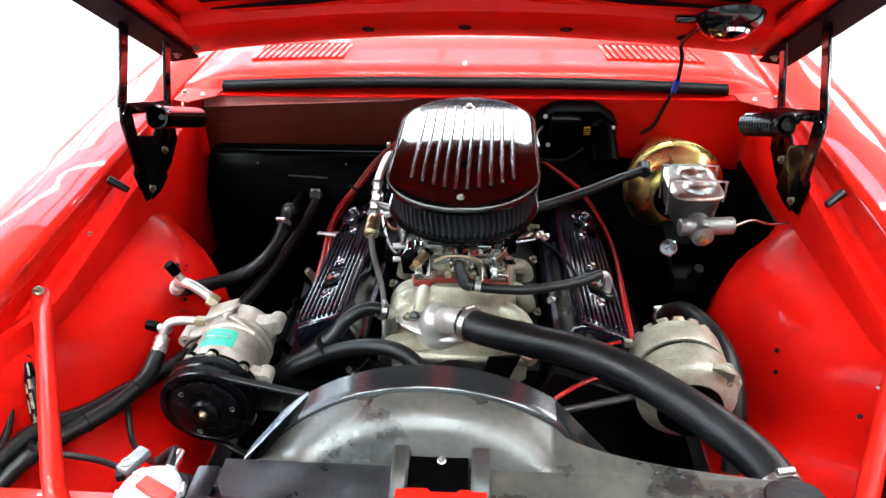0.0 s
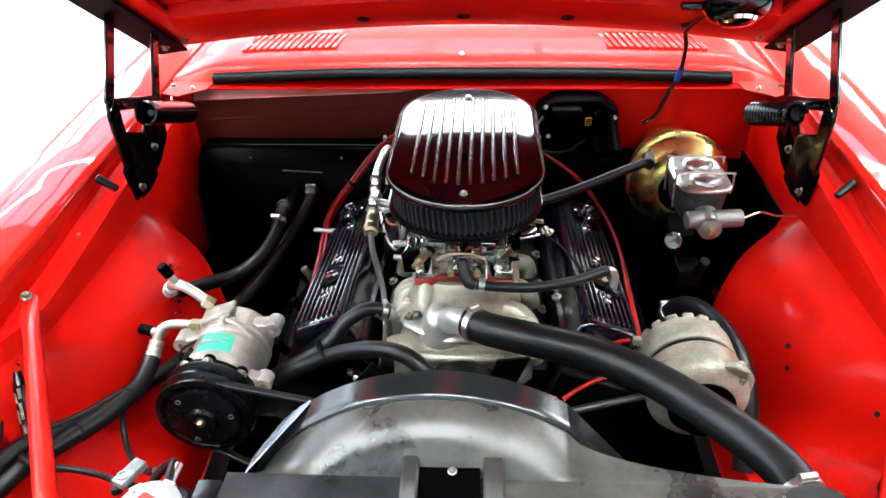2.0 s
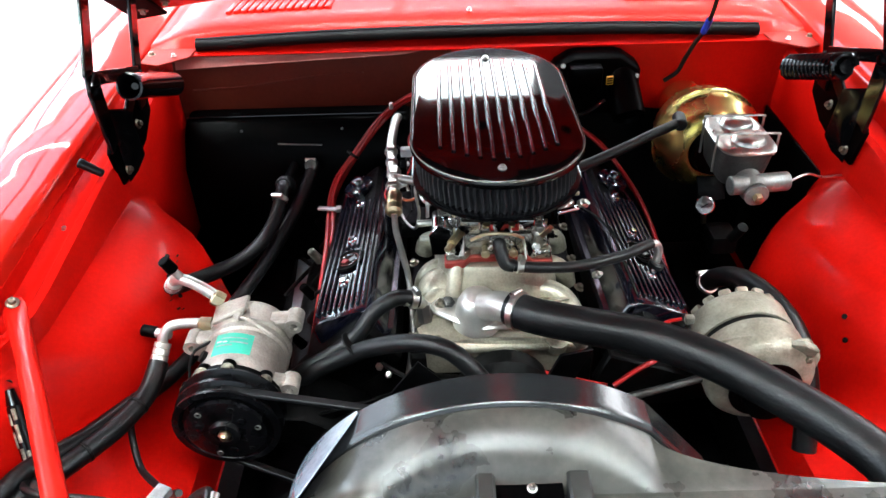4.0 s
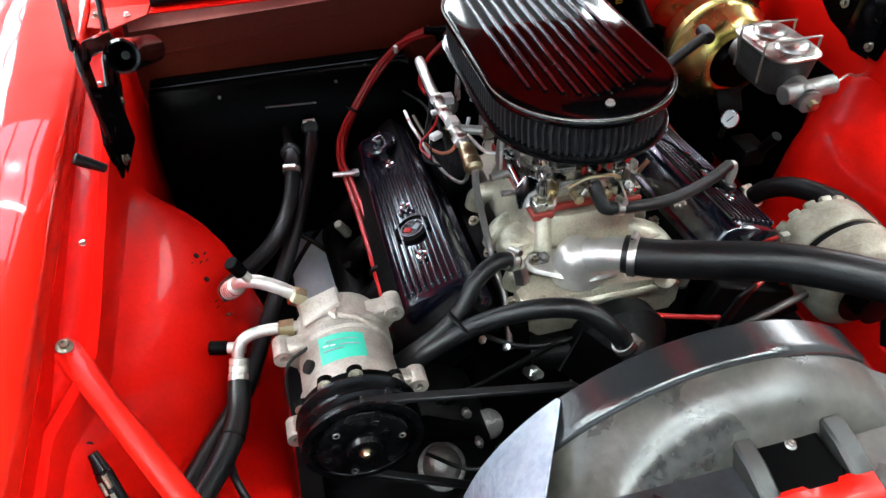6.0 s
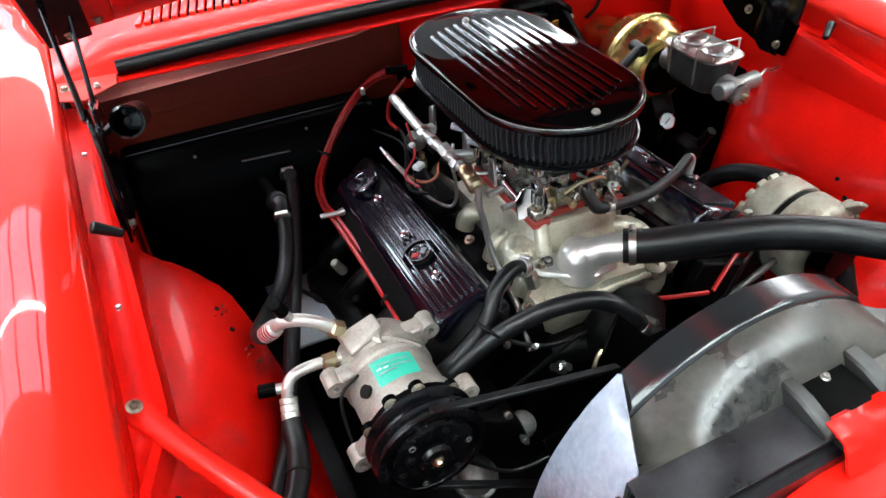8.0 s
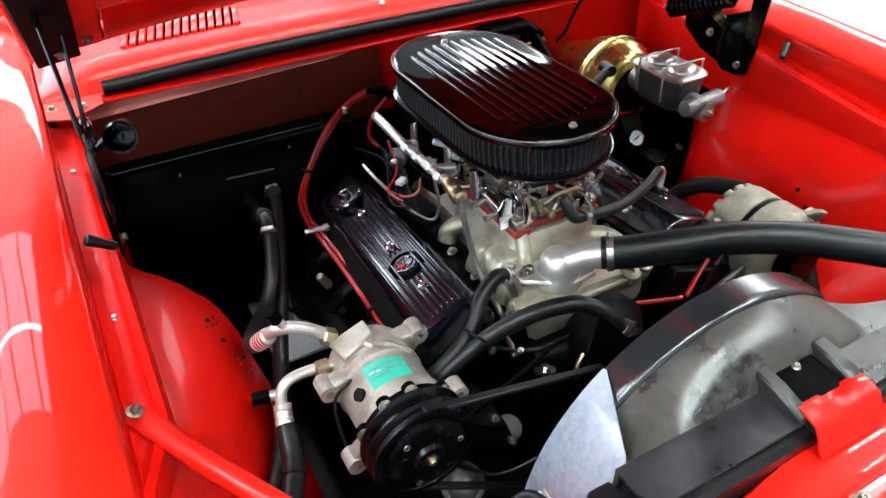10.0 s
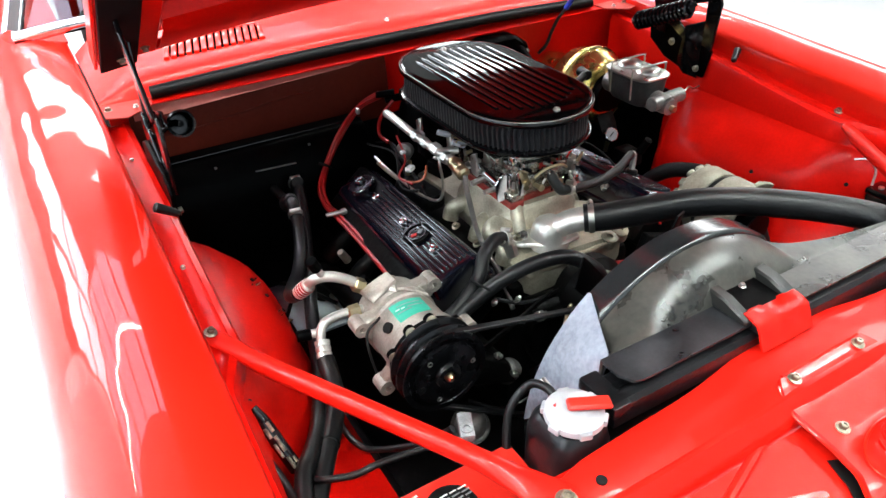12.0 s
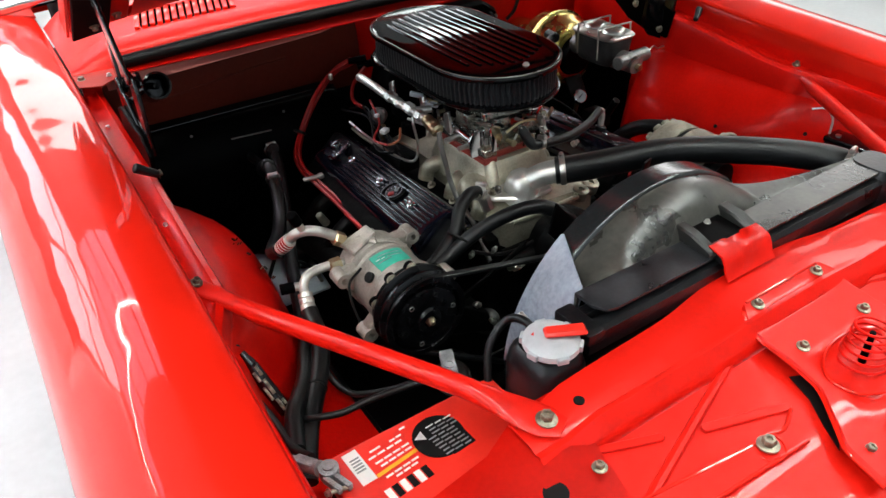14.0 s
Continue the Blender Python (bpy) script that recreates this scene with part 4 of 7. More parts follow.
# small bright studs, senders and brackets on the dark front of the engine
for p, d, r, h in (((-0.146, 0.925, 0.705), (0.2, -0.8, 0.7), 0.010, 0.040), ((-0.241, 0.908, 0.672), (0, -0.8, 0.6), 0.007, 0.026), ((-0.193, 0.985, 0.715), (0, -0.5, 1), 0.006, 0.020), ((-0.235, 0.865, 0.665), (0, -1, 0.3), 0.006, 0.018), ((-0.20, 0.83, 0.60), (0, -1, 0.6), 0.007, 0.02), ((-0.175, 0.94, 0.745), (0.1, -0.6, 1), 0.005, 0.02), ((0.155, 0.83, 0.68), (0, -0.4, 1), 0.006, 0.03), ((0.22, 0.815, 0.68), (0, -0.4, 1), 0.005, 0.026), ((0.26, 1.02, 0.745), (0.1, -0.2, 1), 0.007, 0.03), ((0.285, 1.015, 0.735), (0.6, -0.2, 1), 0.008, 0.03)):
    dd = Vector(d).normalized()
    st = part("stud", merge(cyl(p, Vector(p) + dd * h, r * 0.6, seg=10), lathe(Vector(p) + dd * h * 0.35, dd, [(r, 0), (r, h * 0.35), (r * 0.8, h * 0.4)], 6)), ZINC, block)
part("bracket", prism([(-0.30, 0.90, 0.70), (-0.20, 0.91, 0.725), (-0.10, 0.93, 0.745), (-0.10, 0.935, 0.732), (-0.20, 0.915, 0.71), (-0.29, 0.905, 0.68)], (0, 0.006, 0), 0.001), DARK, block)
part("sensor_cup", lathe((-0.206, 0.925, 0.592), (0.1, -0.5, 1), [(0.014, 0), (0.020, 0.004), (0.022, 0.030), (0.022, 0.034), (0.018, 0.036)], 22), IRON, block, "dull grey sensor cup")
fp = part("fuel_pump", lathe((-0.262, 0.958, 0.455), (-0.1, -0.4, 1), [(0.026, -0.02), (0.030, 0.0), (0.038, 0.004), (0.038, 0.012), (0.032, 0.014), (0.030, 0.030), (0.022, 0.044), (0.010, 0.050), (0, 0.050)], 28), STEEL, block, "dull alloy fuel pump")
part("pump_rim", lathe((-0.2635, 0.9545, 0.463), (-0.1, -0.4, 1), [(0.0385, 0), (0.0395, 0.001), (0.0395, 0.005), (0.0385, 0.006)], 28), IRON, fp)
part("pump_line", tube([(-0.036, 0.928, 0.700), (-0.055, 0.922, 0.705), (-0.072, 0.915, 0.695), (-0.085, 0.905, 0.675)], 0.004, 8), BRASS, block, "small brassy pipe")
part("harness", tube([(-0.19, 0.985, 0.728), (-0.15, 0.965, 0.716), (-0.11, 0.955, 0.714), (-0.06, 0.95, 0.722)], 0.004, 8), RUBBER, block)
part("lower_lead", tube([(-0.30, 0.90, 0.60), (-0.24, 0.88, 0.565), (-0.17, 0.87, 0.575), (-0.11, 0.87, 0.60)], 0.003, 8), RUBBER, block)
part("support_bar", cyl((0.10, 0.90, 0.700), (0.30, 0.93, 0.735), 0.006, seg=10), IRON, block, "dark steel stay")
part("oil_tube", tube([(0.20, 0.83, 0.63), (0.235, 0.825, 0.636), (0.27, 0.82, 0.652)], 0.004, 8), ZINC, block, "bent bright tube")
part("dipstick_tube", tube([(0.30, 1.08, 0.60), (0.31, 1.07, 0.70), (0.292, 1.062, 0.742)], 0.005, 8), ZINC, block)


# ---- valve covers ----
def valve_cover(sx):
    t = thing("valve_cover", (sx * 0.258, 1.25, 0.74), "black ribbed cast valve cover with chrome bolts", "valve cover", "valve covers")
    M = Matrix.Translation((sx * 0.243, 1.245, 0.777)) @ Matrix.Rotation(radians(sx * 20), 4, "Y") @ Matrix.Rotation(radians(-3.2), 4, "X")
    secs = []
    for y, k in ((-0.232, 0.86), (-0.229, 0.95), (-0.222, 1.0), (0.222, 1.0), (0.229, 0.95), (0.232, 0.86)):
        secs.append([M @ Vector((x * k, y, z if z < -0.03 else z * (0.6 + 0.4 * k))) for x, z in ((-0.066, -0.055), (-0.066, -0.045), (-0.058, -0.042), (-0.054, -0.004), (-0.047, 0.008), (-0.036, 0.012), (0.036, 0.012), (0.047, 0.008), (0.054, -0.004), (0.058, -0.042), (0.066, -0.045), (0.066, -0.055))])
    body = part("shell", loft(secs, True, True), VC, t)
    for k in range(9):
        x = -0.040 + 0.010 * k
        stretches = [(-0.215, 0.118)] if k not in (3, 4, 5) else [(-0.215, -0.122), (-0.040, 0.118)]
        for a, b in stretches:
            bm = box((x, (a + b) / 2, 0.0135), (0.0056, b - a, 0.008), 0.0026, None, 4)
            bmesh.ops.transform(bm, matrix=M, verts=bm.verts)
            part("rib", bm, VC, body)
    for y in (-0.150, -0.022, 0.108, 0.208):
        p = M @ Vector((0, y, 0.010))
        d = M.to_3x3() @ Vector((0, 0, 1))
        part("boss", lathe(p, d, [(0.012, 0), (0.011, 0.006), (0.009, 0.008)], 16), VC, body)
        bolt(body, p + d * 0.007, d, BOLT_CHROME, "chrome bolt")
    d = M.to_3x3() @ Vector((0, 0, 1))
    e = part("emblem_pad", lathe(M @ Vector((0, -0.083, 0.009)), d, [(0.030, 0), (0.030, 0.007), (0.027, 0.0090), (0.024, 0.0075), (0, 0.0075)], 30), SATIN, body)
    part("emblem_ring", lathe(M @ Vector((0, -0.083, 0.0165)), d, [(0.0185, 0), (0.0185, 0.0016), (0.0172, 0.0016), (0.0172, 0)], 30), CHROME, e)
    for dx, material in ((-0.0075, WIRE), (0.0075, GREY)):
        bm = box((dx, -0.083, 0.0176), (0.012, 0.009, 0.0014), 0.0005, rotz(35 * (1 if dx > 0 else -1)))
        bmesh.ops.transform(bm, matrix=M, verts=bm.verts)
        part("crossed_flag", bm, material, e)
    cap = part("filler_cap", lathe(M @ Vector((sx * 0.004, 0.165, 0.012)), d, [(0.024, 0), (0.024, 0.008), (0.031, 0.010), (0.031, 0.017), (0.028, 0.020), (0.013, 0.021), (0.012, 0.030), (0.009, 0.033), (0, 0.034)], 24), VC, body, "black oil filler cap")
    return t, M


vc_l, ML = valve_cover(-1)
vc_r, MR = valve_cover(1)

# ---- intake manifold and water neck ----
man = thing("intake_manifold", (0, 1.23, 0.72), "cast aluminium intake manifold", "intake manifold")
secs = []
for y, wd, z in ((0.985, 0.105, 0.752), (0.99, 0.118, 0.760), (1.04, 0.126, 0.770), (1.09, 0.108, 0.772), (1.15, 0.092, 0.766), (1.40, 0.090, 0.758), (1.46, 0.09, 0.750), (1.465, 0.08, 0.742)):
    secs.append([(x * wd, y, z + dz) for x, dz in ((-1, -0.05), (-1, -0.012), (-0.94, 0.0), (-0.5, 0.008), (0, 0.012), (0.5, 0.008), (0.94, 0.0), (1, -0.012), (1, -0.05))])
part("base", loft(secs, True, True), ALU, man)
part("plenum", loft([[(x * w, 1.185 + y * w * 1.15, z) for x, y in [(math.copysign(abs(math.cos(a)) ** 0.5, math.cos(a)), math.copysign(abs(math.sin(a)) ** 0.5, math.sin(a))) for a in np.linspace(0, 2 * math.pi, 33)[:-1]]] for w, z in ((0.104, 0.765), (0.100, 0.790), (0.094, 0.808), (0.090, 0.818), (0.088, 0.828), (0.085, 0.832))], True, True), ALU, man)
for sx in (-1, 1):
    for y0, y1 in ((1.10, 1.055), (1.16, 1.15), (1.23, 1.25)):
        part("runner", tube([(sx * 0.055, y0, 0.785), (sx * 0.10, (y0 + y1) / 2, 0.780), (sx * 0.118, y1, 0.766), (sx * 0.124, y1, 0.745)], 0.017, 14), ALU, man)
    for y in (1.01, 1.12, 1.20, 1.30, 1.42):
        bolt(man, (sx * 0.140, y, 0.757), (sx * 0.5, 0, 1), BOLT)
part("front_flange", prism([(-0.125, 0.992, 0.742), (-0.06, 0.976, 0.752), (0.06, 0.976, 0.752), (0.125, 0.984, 0.746), (0.135, 1.01, 0.756), (0.10, 1.04, 0.768), (-0.10, 1.04, 0.768), (-0.135, 1.02, 0.756)], (0, 0, 0.012), 0.003), ALU, man)
for x, y in ((0.085, 0.992), (0.12, 1.000), (-0.10, 0.998)):
    part("lug", lathe((x, y, 0.748), (0, -0.25, 1), [(0.017, 0), (0.017, 0.020), (0.013, 0.022), (0.006, 0.022), (0.006, 0.017)], 18), ALU, man)
# water neck
neck = part("water_neck", merge(
    lathe((-0.036, 1.028, 0.772), (0, 0, 1), [(0.040, 0), (0.040, 0.010), (0.037, 0.014), (0.035, 0.026), (0.032, 0.040), (0.026, 0.051), (0.015, 0.059), (0, 0.062)], 30),
    prism([(-0.112, 1.050, 0.782), (-0.104, 1.030, 0.782), (-0.07, 1.008, 0.782), (-0.03, 0.990, 0.782), (0.012, 0.992, 0.782), (0.022, 1.008, 0.782), (0.0, 1.050, 0.782), (-0.05, 1.070, 0.782), (-0.10, 1.066, 0.782)], (0, 0, 0.010), 0.004),
    tube([(-0.036, 1.026, 0.805), (-0.022, 1.012, 0.816), (-0.004, 0.996, 0.830), (0.020, 0.975, 0.838)], 0.0230, 20)), BRIGHT, man, "polished aluminium thermostat housing")
bolt(neck, (-0.094, 1.048, 0.792), (0, 0, 1), BOLT)
bolt(neck, (0.004, 1.022, 0.792), (0, 0, 1), BOLT)
part("sender_plug", lathe((-0.082, 1.052, 0.786), (0, -0.4, 1), [(0.011, 0), (0.011, 0.010), (0.007, 0.012), (0.007, 0.018), (0.004, 0.020)], 6), IRON, man)
part("boss_post", tube([(-0.066, 1.098, 0.835), (-0.070, 1.084, 0.815), (-0.074, 1.068, 0.790)], 0.013, 14), ALU, man)
part("shoulder", lathe((-0.092, 1.105, 0.772), (-0.2, -0.3, 1), [(0.040, 0), (0.038, 0.012), (0.031, 0.024), (0.018, 0.032), (0, 0.034)], 26), ALU, man)
part("casting_text_bar", box((0.095, 1.055, 0.7885), (0.035, 0.006, 0.002), 0.0005, rotz(10)), ALU, man)
part("heater_fitting", merge(cyl((-0.118, 1.030, 0.772), (-0.122, 1.040, 0.800), 0.012, seg=6), tube([(-0.122, 1.04, 0.795), (-0.130, 1.035, 0.812), (-0.15, 1.028, 0.820)], 0.010, 12)), ZINC, man, "steel heater hose fitting")
part("rear_sender", lathe((-0.118, 1.44, 0.765), (0, 0, 1), [(0.010, 0), (0.010, 0.02), (0.006, 0.022), (0.006, 0.035)], 12), BRASS, man)

# ---- carburettor ----
carb = thing("carburettor", (0, 1.18, 0.835), "bright four-barrel carburettor on a red-brown spacer", "carburettor")
pts = [(-0.086, 1.085), (-0.055, 1.085), (-0.045, 1.100), (0.045, 1.100), (0.055, 1.085), (0.086, 1.085), (0.086, 1.285), (-0.086, 1.285)]
part("spacer", prism([(x, y, 0.8325) for x, y in pts], (0, 0, 0.013), 0.002), PHENOLIC, carb, "red-brown phenolic spacer")
part("throttle_body", prism([(x * 0.97, 1.185 + (y - 1.185) * 0.97, 0.846) for x, y in pts], (0, 0, 0.016), 0.002), CARB, carb)
for x in (-0.072, 0.072):
    for y in (1.098, 1.272):
        bolt(carb, (x, y, 0.862), (0, 0, 1), BOLT)
        part("stud", cyl((x, y, 0.862), (x, y, 0.884), 0.0035, seg=8), ZINC, carb)
part("main_body", merge(box((0, 1.185, 0.880), (0.125, 0.165, 0.040), 0.006), box((0, 1.108, 0.876), (0.115, 0.026, 0.030), 0.008), box((0, 1.262, 0.876), (0.115, 0.026, 0.030), 0.008), box((-0.058, 1.185, 0.882), (0.03, 0.10, 0.030), 0.006), box((0.058, 1.185, 0.882), (0.03, 0.10, 0.030), 0.006)), CARB, carb)
part("air_horn", loft([[(0.072 * k * math.copysign(abs(math.cos(a)) ** 0.6, math.cos(a)), 1.185 + 0.088 * k * math.copysign(abs(math.sin(a)) ** 0.6, math.sin(a)), z) for a in np.linspace(0, 2 * math.pi, 41)[:-1]] for k, z in ((1, 0.900), (1.0, 0.908), (0.86, 0.912), (0.80, 0.925), (0.80, 0.94))], True, True), CARB, carb)
for x, y, r, h in ((-0.05, 1.102, 0.008, 0.014), (-0.02, 1.098, 0.006, 0.010), (0.02, 1.098, 0.006, 0.010), (0.05, 1.102, 0.008, 0.014), (0.062, 1.14, 0.006, 0.02), (-0.062, 1.14, 0.006, 0.02), (-0.062, 1.22, 0.006, 0.02), (0.062, 1.22, 0.006, 0.02)):
    part("screw", lathe((x, y, 0.905), (0, 0, 1), [(r, 0), (r, h * 0.4), (r * 0.6, h * 0.5)], 10), BRASS if abs(x) < 0.03 else CHROME, carb)
for x in (-0.022, 0.022):
    part("idle_screw", merge(cyl((x, 1.098, 0.866), (x, 1.076, 0.868), 0.005, seg=10), lathe((x, 1.078, 0.868), (0, -1, 0), [(0.007, 0), (0.007, 0.004), (0.004, 0.006)], 12)), BRASS, carb)
for x in (-0.066, 0.07):
    part("lever", prism([(x, 1.10, 0.850), (x, 1.125, 0.848), (x, 1.14, 0.875), (x, 1.125, 0.898), (x, 1.112, 0.890), (x, 1.118, 0.87)], (0.004, 0, 0), 0.001), CHROME, carb)
    part("rod", tube([(x * 1.1, 1.122, 0.892), (x * 1.15, 1.15, 0.886), (x * 1.1, 1.21, 0.898)], 0.0022, 8), BRASS if x > 0 else CHROME, carb)
part("choke_housing", lathe((0.078, 1.165, 0.885), (1, -0.1, 0), [(0.026, 0), (0.026, 0.012), (0.022, 0.016), (0.022, 0.022), (0.010, 0.024)], 22), SATIN, carb)
part("nipple", tube([(-0.09, 1.12, 0.868), (-0.125, 1.118, 0.870)], 0.005, 10), ZINC, carb)
part("nipple", tube([(-0.09, 1.16, 0.874), (-0.13, 1.155, 0.874)], 0.006, 10), ZINC, carb)
part("throttle_rod", tube([(-0.09, 1.20, 0.880), (-0.12, 1.22, 0.878), (-0.13, 1.30, 0.87)], 0.003, 8), ZINC, carb)
part("red_tag", box((0.008, 1.096, 0.9035), (0.045, 0.004, 0.011), 0.001, rotx(-20)), REDPL, carb, "small red name tag")
part("solenoid", cyl((-0.095, 1.112, 0.880), (-0.095, 1.165, 0.886), 0.010, seg=16, bev=0.002), CHROME, carb)
part("bracket", prism([(-0.105, 1.10, 0.850), (-0.075, 1.10, 0.850), (-0.075, 1.105, 0.895), (-0.095, 1.105, 0.905), (-0.110, 1.104, 0.885)], (0, 0.003, 0), 0.0008), CHROME, carb)
for p, q, r, mm in (((0.095, 1.13, 0.905), (0.13, 1.14, 0.907), 0.005, CHROME), ((0.10, 1.15, 0.893), (0.125, 1.17, 0.90), 0.006, ZINC), ((0.11, 1.20, 0.90), (0.14, 1.19, 0.902), 0.004, BRASS), ((-0.085, 1.25, 0.905), (-0.11, 1.26, 0.915), 0.006, PALE), ((-0.09, 1.30, 0.91), (-0.115, 1.31, 0.92), 0.006, PALE)):
    part("linkage_end", cyl(p, q, r, seg=10, bev=0.001), mm, carb)

rc = random.Random(11)
for k in range(60):
    side = k % 3
    if side == 0:
        p = Vector((rc.uniform(-0.07, 0.07), rc.uniform(1.082, 1.096), rc.uniform(0.862, 0.915)))
        d = Vector((rc.uniform(-0.6, 0.6), -1, rc.uniform(-0.3, 0.8)))
    elif side == 1:
        p = Vector((rc.uniform(-0.092, -0.072), rc.uniform(1.10, 1.32), rc.uniform(0.862, 0.918)))
        d = Vector((-1, rc.uniform(-0.8, 0.8), rc.uniform(-0.4, 0.6)))
    else:
        p = Vector((rc.uniform(0.072, 0.092), rc.uniform(1.10, 1.30), rc.uniform(0.862, 0.918)))
        d = Vector((1, rc.uniform(-0.8, 0.8), rc.uniform(-0.4, 0.6)))
    d.normalize()
    material = rc.choice((CHROME, CARB, SATIN, BRASS, ZINC, SATIN))
    r, h = rc.uniform(0.003, 0.007), rc.uniform(0.010, 0.026)
    kind = k % 4
    if kind == 0:
        part("screw", lathe(p, d, [(r, 0), (r, h * 0.4), (r * 0.6, h * 0.45), (r * 0.6, h)], 8), material, carb)
    elif kind == 1:
        part("lever", box(p + d * 0.006, (0.003, 0.010, 0.024), 0.001, d.to_track_quat("X", "Z").to_matrix() @ rotx(rc.uniform(-60, 60))), material, carb)
    elif kind == 2:
        q = p + d * h + Vector((0, rc.uniform(-0.02, 0.02), rc.uniform(-0.02, 0.01)))
        part("rod", tube([p, p + d * h * 0.7, q], 0.0018, 7, 4), material, carb)
    else:
        part("nipple", lathe(p, d, [(r * 0.8, 0), (r * 0.8, h * 0.3), (r, h * 0.35), (r, h * 0.6), (r * 0.5, h * 0.65), (r * 0.5, h)], 8), material, carb)
for x, y, z, sx_, sy_, sz_, mm in ((-0.045, 1.088, 0.915, 0.030, 0.016, 0.022, CARB), (0.040, 1.086, 0.918, 0.026, 0.014, 0.018, CHROME), (0.0, 1.082, 0.895, 0.030, 0.018, 0.020, CARB), (-0.085, 1.15, 0.915, 0.020, 0.040, 0.024, CARB), (-0.082, 1.21, 0.910, 0.018, 0.030, 0.030, SATIN), (0.085, 1.20, 0.915, 0.022, 0.045, 0.026, CARB), (0.080, 1.13, 0.925, 0.016, 0.020, 0.016, CHROME), (-0.07, 1.105, 0.928, 0.014, 0.014, 0.018, CHROME), (0.062, 1.092, 0.890, 0.014, 0.014, 0.040, ZINC)):
    part("casting_block", box((x, y, z), (sx_, sy_, sz_), 0.003, rotz(rc.uniform(-12, 12))), mm, carb)
part("accelerator_arm", tube([(-0.045, 1.070, 0.900), (-0.02, 1.064, 0.915), (0.015, 1.066, 0.912), (0.035, 1.074, 0.898)], 0.0028, 8), BRASS, carb, "brass pump arm")
part("fuel_inlet", merge(cyl((-0.060, 1.085, 0.905), (-0.075, 1.055, 0.905), 0.008, seg=6), cyl((-0.070, 1.065, 0.905), (-0.082, 1.045, 0.900), 0.005, seg=10)), BRASS, carb)
for x0, y0 in ((-0.115, 1.16), (-0.112, 1.255), (-0.120, 1.37)):
    part("pale_bracket", prism([(x0, y0, 0.880), (x0, y0 + 0.022, 0.884), (x0 + 0.006, y0 + 0.034, 0.912), (x0 + 0.006, y0 + 0.016, 0.922), (x0, y0 + 0.004, 0.905)], (0.006, 0, 0.002), 0.001), ZINC, carb, "zinc lever bracket")
part("front_stand", box((-0.062, 1.088, 0.885), (0.016, 0.012, 0.050), 0.003, rotx(-8)), CHROME, carb)

# ---- air cleaner ----
ac = thing("air_cleaner", (0, 1.27, 0.925), "oval black air cleaner with a ribbed aluminium lid", "air cleaner")
AY0, AY1, AR = 1.041, 1.530, 0.133
TILT = Matrix.Translation((0, 1.07, 1.0)) @ Matrix.Rotation(radians(0.5), 4, "X") @ Matrix.Translation((0, -1.07, -1.0))


def tilt(bm):
    bmesh.ops.transform(bm, matrix=TILT, verts=bm.verts)
    return bm


def ring(off, z):
    return [(x, y, z) for x, y in stadium(0, AY0 - off, AY1 + off, AR + off, 28)]


lid = part("lid", tilt(loft([ring(-0.002, 1.006), ring(0.0015, 1.008), ring(0.0022, 1.014), ring(0.0, 1.0195), ring(-0.004, 1.0225), ring(-0.010, 1.0235)], True, True)), LID, ac, "black lid with bright ribs")
part("lid_bead", tilt(loft([ring(0.0004, 1.0200), ring(0.0010, 1.0196), ring(0.0016, 1.0188)], True, False)), ALU_D, lid, "thin bright rim")
for k in range(10):
    x = 0.0195 * (k - 4.5)
    q = abs(k - 4.5) / 4.5
    y0, y1 = 1.092 + 0.040 * q ** 1.6, 1.462 - 0.030 * q ** 2
    part("rib", tilt(prism([(x - 0.0042, y0, 1.0232), (x + 0.0042, y0, 1.0232), (x + 0.0024, y0 + 0.003, 1.0262), (x - 0.0024, y0 + 0.003, 1.0262)], (0, y1 - y0, 0), 0.0006)), LID, lid)
    arc = [(x + 0.0021 * u, 1.0261 + 0.0007 * (1 - u ** 6)) for u in np.linspace(-1, 1, 13)]
    part("rib_edge", tilt(loft([[(u, y, w) for u, w in arc] for y in (y0 + 0.004, y1 - 0.001)], True, True)), RIB, lid, "machined bright rib top", smooth=60)
for y in (1.072, 1.472):
    part("wing_nut", tilt(lathe((0, y, 1.0235), (0, 0, 1), [(0.0065, 0), (0.0065, 0.0015), (0.0048, 0.0025), (0.0048, 0.0045), (0.003, 0.0045), (0.003, 0.003)], 18)), BRIGHT, lid, "small bright fastener")
# pleated gauze: one wavy wall
out = stadium(0, AY0 + 0.006, AY1 - 0.006, AR - 0.006, 10)
path = [Vector((x, y, 0)) for x, y in out] + [Vector((*out[0], 0))]
lens = [0]
for a, b in zip(path, path[1:]):
    lens.append(lens[-1] + (b - a).length)
N = 116
cols = []
for k in range(N * 4):
    s = lens[-1] * k / (N * 4)
    x = float(np.interp(s, lens, [p.x for p in path]))
    y = float(np.interp(s, lens, [p.y for p in path]))
    cy = min(max(y, AY0 + AR), AY1 - AR)
    nrm = Vector((x, y - cy, 0)).normalized()
    ph = (0.0, 1.0, 1.0, 0.0)[k % 4]
    col = []
    for j, z in enumerate(np.linspace(0.958, 1.007, 7)):
        wv = 0.0014 * math.sin(6.28 * j / 6 + 0.7 * math.sin(k * 0.05))
        tang = Vector((-nrm.y, nrm.x, 0))
        col.append(Vector((x, y, z)) + nrm * (-0.0065 * ph) + tang * wv)
    cols.append(col)
cols.append(cols[0])
part("filter_element", tilt(loft(cols)), PLEAT, ac, "dark pleated gauze filter", smooth=20)
part("filter_core", tilt(loft([ring(-0.014, 0.956), ring(-0.014, 1.008)], True, True)), INK, ac)
